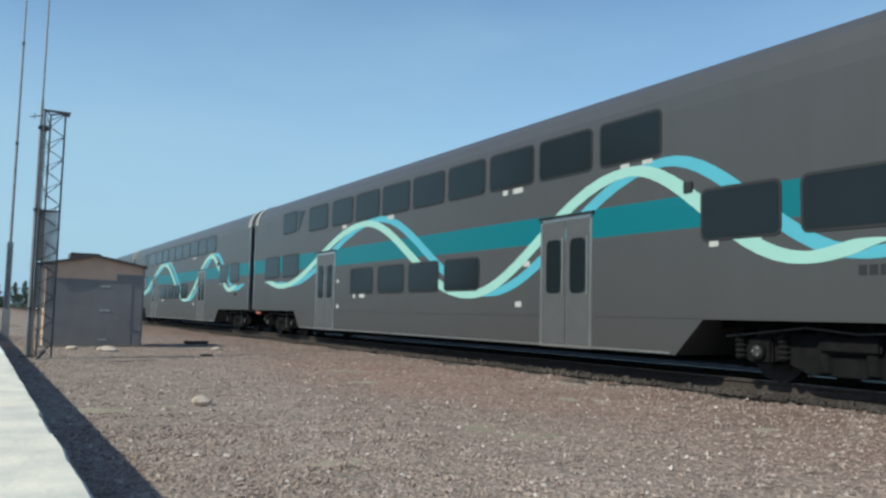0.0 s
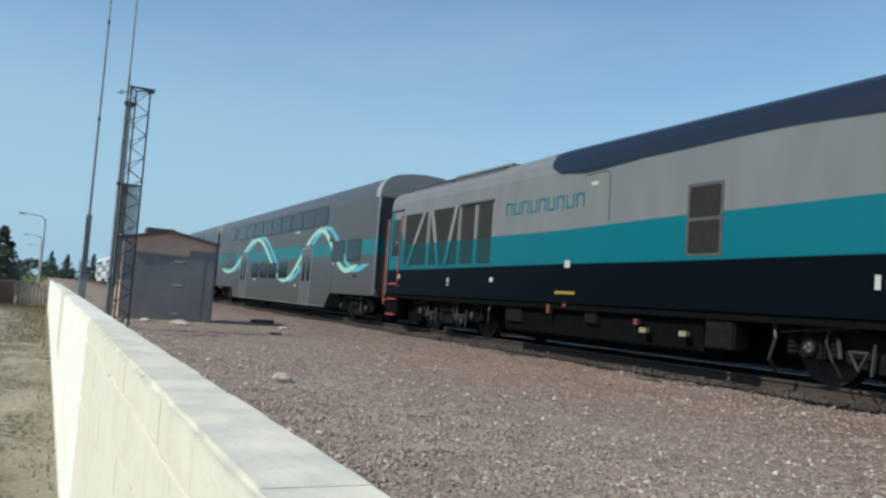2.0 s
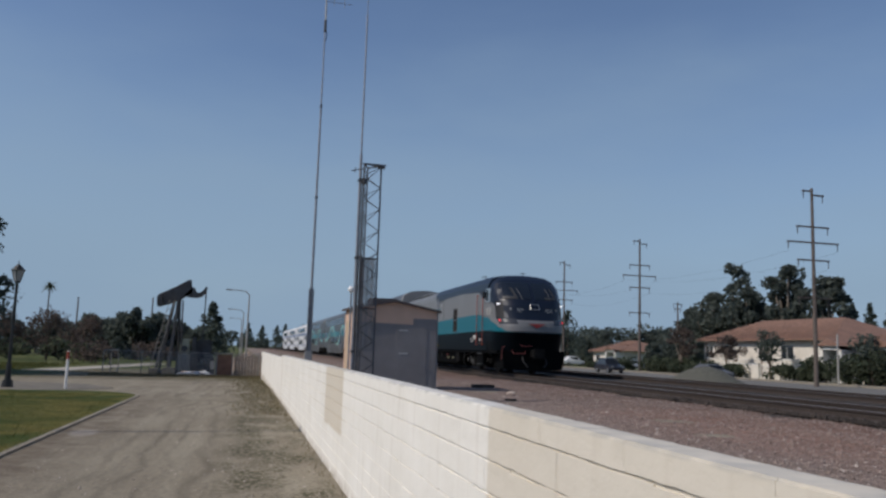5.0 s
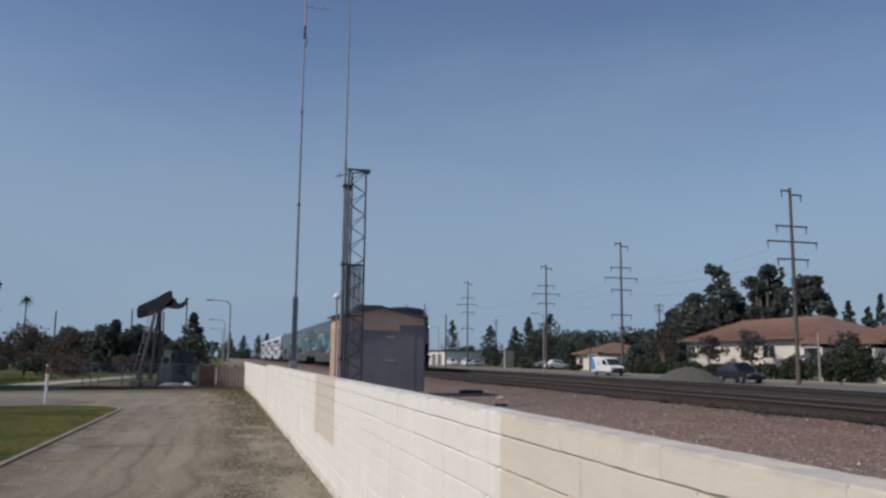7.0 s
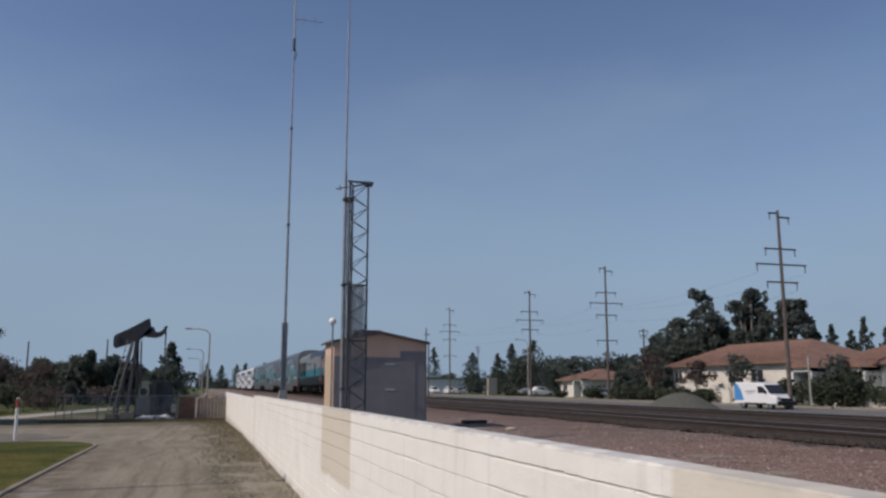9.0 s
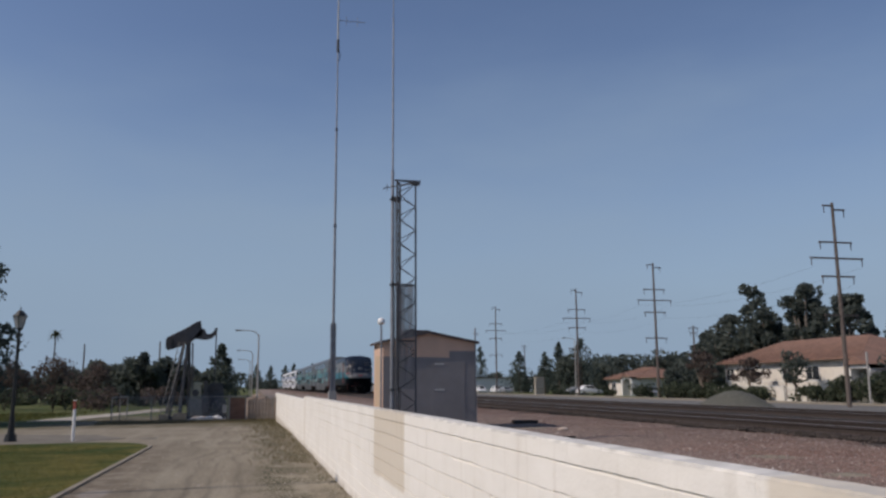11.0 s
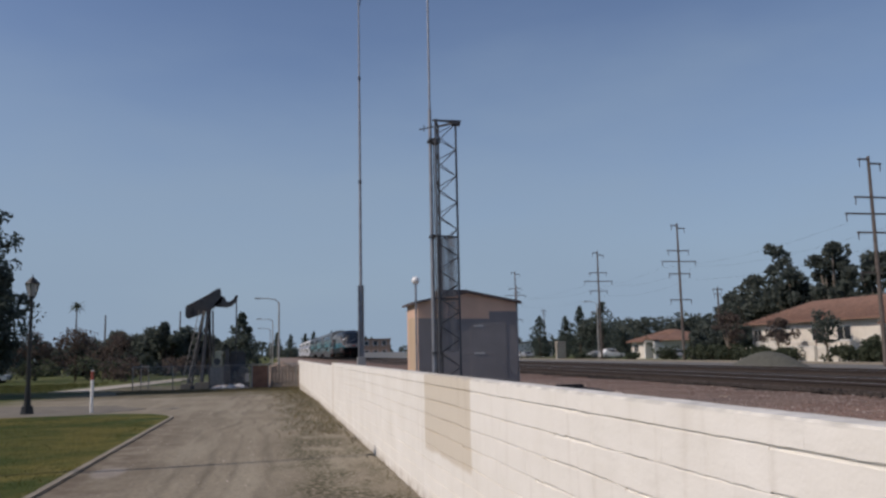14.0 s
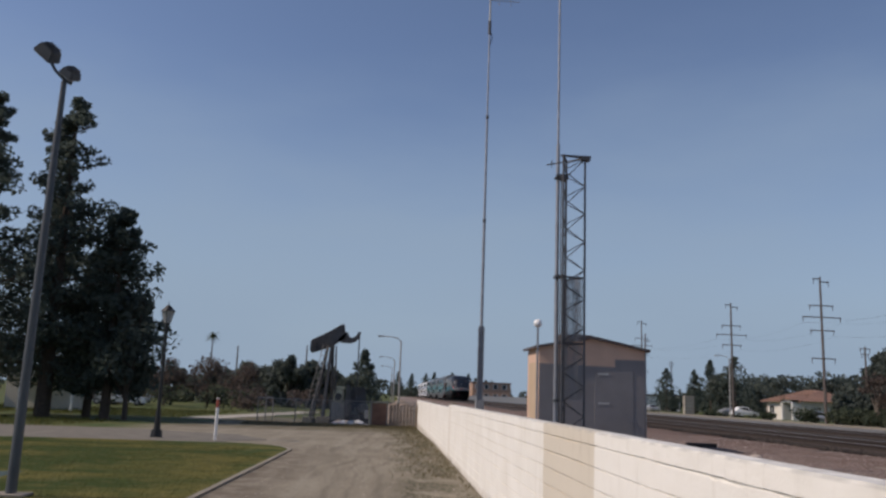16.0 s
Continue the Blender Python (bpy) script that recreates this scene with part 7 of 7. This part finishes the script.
# street trees on the far side
for i, (x, y, h, sp, kind) in enumerate(((60, 219, 12.4, 4.8, 0), (60, 186, 9.6, 6.2, 0), (60, 169, 8.8, 3.8, 0), (59, 158, 10.4, 4.4, 0), (60, 149, 10.6, 7.4, 0), (59, 152.5, 6.6, 4.6, 1), (63, 163, 4.6, 3.0, 1), (64, 141, 4.2, 2.6, 1), (64, 178, 4.8, 3.0, 1), (64, 196, 4.6, 3.0, 1))):
    if kind == 0:
        conifer(x, y, h, sp, 260 + i, ROAD_Z, "dark cypress-like conifer by the road")
    else:
        broad_tree(x, y, h, sp, 260 + i, ROAD_Z, label="dense dark street tree", low=0.12, dens=1.4, leaf=0.36)
for i, (x, y, h, sp) in enumerate(((72, 140, 7.2, 5.5), (74, 130, 7.0, 5.5), (70, 150, 6.6, 5.0), (78, 146, 6.5, 6), (82, 160, 7, 6), (66, 112, 4.6, 3.2), (57, 104, 4.2, 2.4), (52.5, 101, 3.4, 1.8), (88, 120, 7.5, 5), (75, 170, 7, 6), (80, 190, 8, 7))):
    broad_tree(x, y, h, sp, 290 + i, ROAD_Z, label="dull green garden tree", low=0.10, dens=1.3, leaf=0.4)
for i, (x, y, h, sp) in enumerate(((50.8, 74.0, 4.8, 1.9), (50.8, 81.7, 4.2, 1.9), (50.8, 91.4, 5.4, 2.2), (51.0, 61.0, 4.0, 2.3))):
    broad_tree(x, y, h, sp, 320 + i, ROAD_Z, "olive" if i in (0, 3) else "bare_tree", "pale_bark", "young thin street tree with pale forked trunk", 0.42, dens=0.8, clumps=18, leaf=0.18)
for i, (x, y, w, h, ln) in enumerate(((50.6, 87, 1.6, 1.6, 4), (50.5, 92, 1.8, 1.9, 5), (50.5, 79.5, 1.4, 1.6, 3), (50.2, 83.5, 1.5, 1.9, 3), (50.4, 71.5, 1.6, 1.7, 3), (50.6, 60, 1.8, 3.2, 3), (50.2, 96, 1.8, 2.2, 5), (50.0, 66, 1.2, 2.4, 2), (50.8, 68, 1.5, 1.5, 4), (50.5, 63, 2.2, 2.8, 5), (51.0, 57, 1.8, 2.0, 8), (51, 50, 1.8, 2.2, 8), (51, 108, 2.2, 1.9, 4), (51.5, 119, 1.8, 1.2, 3), (51, 138, 1.8, 1.1, 4))):
    shrub(x, y, w, h, 340 + i, ROAD_Z, length=ln)
# woods along the horizon
rng = random.Random(5)
cs, rs = [], []
for k in range(420):
    x = rng.uniform(-330, 420)
    y = 330 + rng.uniform(-20, 60) - (60 if abs(x) > 150 else 0)
    hh = 5.0 + 3.5 * noise.noise((x * 0.03, 2, 0)) + rng.uniform(-1, 2.2)
    cs.append((x, y, max(2.0, hh * rng.uniform(0.3, 0.9))))
    rs.append(rng.uniform(2.2, 3.8))
tagged(leaf_cards("far_woods", cs, rs, 55, 1.0, M["olive"], None, 9), "hazy dark tree line along the horizon", "woods", kind="stuff")
for i, x in enumerate(range(2, 40, 3)):
    if i % 5 != 2:
        conifer(x + rng.uniform(-1, 1), 300 + rng.uniform(-8, 8), rng.uniform(7.0, 10.0), 4.2, 400 + i, 0, "far conifer on the skyline")


# ---- vehicles on the road ----
def wheel_parts(t, xs, ys, r):
    for x in xs:
        for y in ys:
            w = part("wheel", rods(((x - 0.11, 0, 0), (x + 0.11, 0, 0), r), n=20), M["tyre"], t)
            w.location = (0, y, r)
            part("hub", rods(((x - 0.118, 0, 0), (x + 0.118, 0, 0), r * 0.58), n=14), M["hub"], w)


def van():
    """A tall panel van that faces -y."""
    t = thing("delivery_van", Matrix(), "white high-roofed panel van with blue wrap at its tail", "van")
    out = [(-2.95, 0.42), (-2.95, 0.95), (-2.80, 1.12), (-1.95, 1.32), (-1.15, 2.10), (-0.75, 2.32), (2.75, 2.38), (2.92, 2.20), (2.97, 0.42)]
    bm = bmesh.new()
    prism(bm, out, "x", -0.98, 0.98)
    bmesh.ops.bevel(bm, geom=[e for e in bm.edges if abs(e.verts[0].co.x - e.verts[1].co.x) < 0.01], offset=0.09, segments=2, affect="EDGES")
    part("body", bm, M["van_white"], t)
    for sx in (-1, 1):
        bm = bmesh.new()
        prism(bm, [(1.55, 0.75), (2.9, 0.75), (2.9, 2.25), (2.45, 2.25), (1.9, 1.6)], "x", sx * 0.98, sx * 0.987)
        part("wrap", bm, M["van_blue"], t, "blue vinyl wrap")
        bm = bmesh.new()
        prism(bm, [(-1.78, 1.40), (-1.15, 1.98), (-0.45, 2.0), (-0.45, 1.38)], "x", sx * 0.98, sx * 0.988)
        part("side_window", bm, M["pane"], t)
        part("lettering", boxes((*sorted((sx * 0.98, sx * 0.986)), -0.1, 1.3, 1.50, 1.62), (*sorted((sx * 0.98, sx * 0.986)), 0.2, 1.2, 1.32, 1.38)), M["car_silver"], t, "grey bars of illegible lettering")
        part("sill", boxes((*sorted((sx * 0.97, sx * 0.995)), -1.5, 1.5, 0.40, 0.55)), M["tyre"], t)
        part("headlight", boxes((*sorted((sx * 0.62, sx * 0.93)), -2.98, -2.86, 0.88, 1.08), bevel=0.02), M["frosted"], t)
        part("mirror", boxes((*sorted((sx * 0.98, sx * 1.16)), -1.65, -1.52, 1.35, 1.62), bevel=0.03), M["tyre"], t)
    bm = bmesh.new()
    prism(bm, [(-1.98, 1.34), (-1.90, 1.33), (-1.12, 2.08), (-1.18, 2.14)], "x", -0.84, 0.84)
    part("windscreen", bm, M["pane"], t)
    part("bumper", boxes((-0.95, 0.95, -3.02, -2.88, 0.36, 0.72), (-0.6, 0.6, -2.99, -2.9, 0.74, 0.98), bevel=0.03), M["tyre"], t)
    wheel_parts(t, (-0.85, 0.85), (-2.0, 1.75), 0.36)
    return t


def car(paint, label, suv=False):
    """A car that faces -y."""
    t = thing("car", Matrix(), label, "car", "cars")
    h = 1.72 if suv else 1.45
    out = [(-2.25, 0.32), (-2.28, 0.62), (-2.1, 0.80), (-1.05, 0.95), (-0.35, h - 0.05), (0.2, h), (1.1, h - 0.04), (1.85, 1.02), (2.2, 0.95), (2.28, 0.55), (2.2, 0.32)]
    bm = bmesh.new()
    prism(bm, out, "x", -0.88, 0.88)
    for v in bm.verts:
        if v.co.z > 1.05:
            v.co.x *= 0.80
    bmesh.ops.bevel(bm, geom=bm.edges[:], offset=0.05, segments=2, affect="EDGES")
    part("body", bm, M[paint], t)
    for sx in (-1, 1):
        bm = bmesh.new()
        prism(bm, [(-0.85, 0.98), (-0.28, h - 0.14), (1.05, h - 0.14), (1.55, 1.02)], "x", sx * 0.60, sx * 0.875)
        for v in bm.verts:
            if v.co.z > 1.1:
                v.co.x *= 0.84
        part("side_window", bm, M["pane"], t)
        part("headlight", boxes((*sorted((sx * 0.5, sx * 0.84)), -2.27, -2.12, 0.62, 0.76), bevel=0.02), M["frosted"], t)
    part("windscreen", shell_quad([(-0.62, -1.0, 0.98), (0.62, -1.0, 0.98), (0.56, -0.36, h - 0.10), (-0.56, -0.36, h - 0.10)]), M["pane"], t)
    wheel_parts(t, (-0.78, 0.78), (-1.4, 1.4), 0.33)
    return t


def shell_quad(p):
    bm = bmesh.new()
    f = bm.faces.new([bm.verts.new((x, y - 0.03, z + 0.03)) for x, y, z in p])
    bmesh.ops.solidify(bm, geom=[f], thickness=0.02)
    return bm


the_van = van()
the_van.scale = (0.9, 0.9, 0.9)
dark_car = car("car_dark", "dark blue-black hatchback on the road", True)
silver_car = car("car_grey", "mid-grey saloon on the road")
second_dark = car("car_dark", "dark car on the road")
for k, (x, y, p) in enumerate(((58, 141, "van_white"), (58, 146, "car_silver"), (53.5, 183, "van_white"), (53.5, 176, "car_silver"), (53.5, 196, "van_white"), (55, 112, "car_silver"), (-29.0, 93, "van_white"), (-33.4, 94, "car_silver"))):
    c = car(p, "parked pale car before the far buildings" if k < 6 else "pale car parked beyond the field", p == "van_white")
    c.matrix_basis = pose(x, y, ROAD_Z if k < 6 else drop(y), 0, 0, 90 if k < 2 or k > 5 else 0)


# ---- loose stones and weeds ----
def stones(name, count, area, size, material, seed, label, level):
    rng = np.random.default_rng(seed)
    x0, x1, y0, y1, near = area
    x = rng.uniform(x0, x1, count)
    y = y0 + (y1 - y0) * rng.uniform(0, 1, count) ** near
    r = size * rng.lognormal(0, 0.42, count).clip(0.4, 2.6)
    base = np.array([(1, 0, 0), (0, 1, 0), (-1, 0, 0), (0, -1, 0), (0, 0, 0.8), (0, 0, -0.8)], float)
    v = base[None] * rng.uniform(0.6, 1.3, (count, 6, 1)) + rng.normal(0, 0.16, (count, 6, 3))
    a = rng.uniform(0, 6.283, count)
    c, s = np.cos(a)[:, None], np.sin(a)[:, None]
    v = np.stack([v[..., 0] * c - v[..., 1] * s, v[..., 0] * s + v[..., 1] * c, v[..., 2]], -1) * r[:, None, None]
    z = np.array([level(p, q) for p, q in zip(x, y)])
    v += np.stack([x, y, z + 0.15 * r], -1)[:, None]
    f = np.array([(0, 1, 4), (1, 2, 4), (2, 3, 4), (3, 0, 4), (1, 0, 5), (2, 1, 5), (3, 2, 5), (0, 3, 5)])
    f = (f[None] + 6 * np.arange(count)[:, None, None]).reshape(-1, 3)
    return tagged(from_arrays(name, v.reshape(-1, 3), f, material), label, "gravel", kind="stuff")


def bed_level(x, y):
    return BED + 0.035 * noise.noise((x * 0.7, y * 0.7, 0)) + 0.018 * noise.noise((x * 2.7, y * 2.7, 5))


stones("gravel_stones", 90000, (0.2, 8.7, 1.5, 30, 1.7), 0.0090, M["stone"], 1, "brown and grey gravel stones", bed_level)
stones("pale_gravel_stones", 3000, (0.2, 8.7, 1.5, 30, 1.5), 0.0105, M["pale_stone"], 2, "scattered pale gravel stones", bed_level)
stones("coarse_gravel_stones", 14000, (0.25, 3.2, 1.6, 7.5, 1.3), 0.0105, M["stone"], 21, "coarse brown and grey stones near the wall", bed_level)
stones("coarse_pale_stones", 800, (0.25, 4.6, 1.6, 14, 1.3), 0.0125, M["pale_stone"], 22, "scattered coarse pale stones near the wall", bed_level)
stones("lane_pebbles", 1300, (-3.9, -0.1, 4, 34, 1.5), 0.008, M["pale_stone"], 3, "small pebbles on the dirt lane", lambda x, y: 0.0)
stones("ballast_stones", 9000, (8.4, 8.95, -2, 40, 1.4), 0.028, M["ballast"], 6, "dark ballast stones by the rail", lambda x, y: BED + 0.03)
bm = bmesh.new()
bmesh.ops.create_icosphere(bm, subdivisions=2, radius=0.078)
for v in bm.verts:
    v.co = Vector((v.co.x * 1.3, v.co.y, v.co.z * 0.75)) * (1 + 0.35 * noise.noise(v.co * 14))
r = tagged(part("boulder", bm, M["boulder"]), "pale angular rock lying on the gravel", "rock")
r.location = (2.02, 9.12, BED + 0.04)
for k, (x, y, s) in enumerate(((2.55, 19.9, 2.2), (1.9, 20.6, 1.4), (5.0, 20.2, 1.2))):
    q = copy_thing(r, pose(x, y, BED + 0.04, 0, 0, 70 * k) @ Matrix.Diagonal((s, s * 1.3, s * 0.7, 1)))
    q.scale = (s, s * 1.3, s * 0.7)
for r in ((5.0, 5.6, 23.4, 23.7, BED, BED + 0.10), (4.1, 4.35, 17.9, 18.0, BED, BED + 0.04)):
    tagged(part("timber_scrap", boxes(r, bevel=0.01), M["rust"]), "dark scrap of timber on the gravel", "debris", "timber scraps")


def blades(name, count, sample, height, material, seed, label, cat):
    rng = np.random.default_rng(seed)
    p = np.array([sample(rng) for _ in range(count)])
    a = rng.uniform(0, 6.283, count)
    w = height * 0.12 * rng.uniform(0.6, 1.4, count)
    h = height * rng.uniform(0.5, 1.4, count)
    d = np.stack([np.cos(a), np.sin(a), 0 * a], -1)
    tip = p + rng.normal(0, height * 0.35, (count, 3)) * np.array([1, 1, 0]) + np.stack([0 * h, 0 * h, h], -1)
    v = np.stack([p - d * w[:, None], p + d * w[:, None], tip], 1).reshape(-1, 3)
    return tagged(from_arrays(name, v, np.arange(3 * count).reshape(-1, 3), material), label, cat, kind="stuff")


def on_lawn(rng):
    while True:
        x, y = rng.uniform(-16, -4.50), rng.uniform(12, 29.9)
        if (x < -5.4 or y < 27) and not (x < -8.0 and 18.4 < y < 21.0):
            if not (x > -7 and y > 29.0):
                return (x, y, 0.026)


blades("grass", 60000, on_lawn, 0.030, M["blade"], 11, "short mown grass blades, green and straw", "grass")
blades("field_grass", 26000, lambda r: ((lambda x, y: (x, y if not (x > -27 and 46 < y < 57) else y - 9, drop(y) if not (x > -27 and 46 < y < 57) else drop(y - 9)))(r.uniform(-45, -14.8), r.uniform(46, 80))), 0.16, M["blade"], 12, "rough uncut grass of the field", "grass")
blades("wall_weeds", 420, lambda r: (-0.05 - abs(r.normal(0, 0.10)), r.uniform(5, 35), 0.0), 0.06, M["weed"], 13, "dry weeds along the foot of the wall", "weeds")
blades("lane_weeds", 3400, lambda r: ((lambda y: (-0.12 - abs(r.normal(0, 0.30 + 0.012 * y)), y, drop(y)))(r.uniform(22, 51))), 0.075, M["weed"], 17, "low tufts of weeds along the lane by the wall", "weeds")
blades("moss_tufts", 3000, lambda r: ((lambda y: (-0.92 + r.normal(0, 0.26) + 0.25 * math.sin(y * 0.9), y + 0.25 * math.sin(y * 7), 0.0))(r.uniform(3.5, 26))), 0.022, M["tuft"], 18, "flattened dull moss and weed tufts on the dirt", "weeds")
blades("fence_weeds", 9000, lambda r: (r.uniform(-9.5, -0.1), 51.4 + r.normal(0, 0.8), -0.25), 0.13, M["weed"], 15, "weeds along the wire fence", "weeds")

wall_blocks()
ties()


# ---- what moves ----
def train_end(t):
    """Where the coaches' trailing end stands along the track."""
    return 4.32 + 9.80 * t if t < 4.5 else 48.42 + 10.0 * (t - 4.5)


def motions():
    for ob, s in TRAIN:
        walk(ob, [(t, pose(TRACK_X, train_end(t) + s, RAIL)) for t in (0, 1, 2, 3, 4, 4.5, 5, 6, 8, 10, 12, 14, 16)])
    for ob in (loco, coaches[0], coaches[1]):
        for b in ob.children:
            for w in b.children:
                if w.name.startswith("wheelset"):
                    y, r = w.location.y, w.location.z
                    walk(w, [(k / FPS, pose(0, y, r, -math.degrees((train_end(k / FPS) - 4.32) / r), 0, 0)) for k in range(0, 481)])
    walk(the_van, [(t, pose(42.5, 59.9 - 14.9 * (t - 9.0), ROAD_Z)) for t in (0, 4, 8, 12, 16)])
    walk(dark_car, [(t, pose(40.5, 61.5 - 14.0 * (t - 7.0), ROAD_Z)) for t in (0, 4, 8, 12, 16)])
    walk(silver_car, [(t, pose(41.0, 77 - 16.0 * (t - 4.5), ROAD_Z)) for t in (0, 4, 8, 12, 16)])
    walk(second_dark, [(t, pose(44.5, 48.5 - 13.0 * (t - 4.5), ROAD_Z)) for t in (0, 4, 8, 12, 16)])


motions()
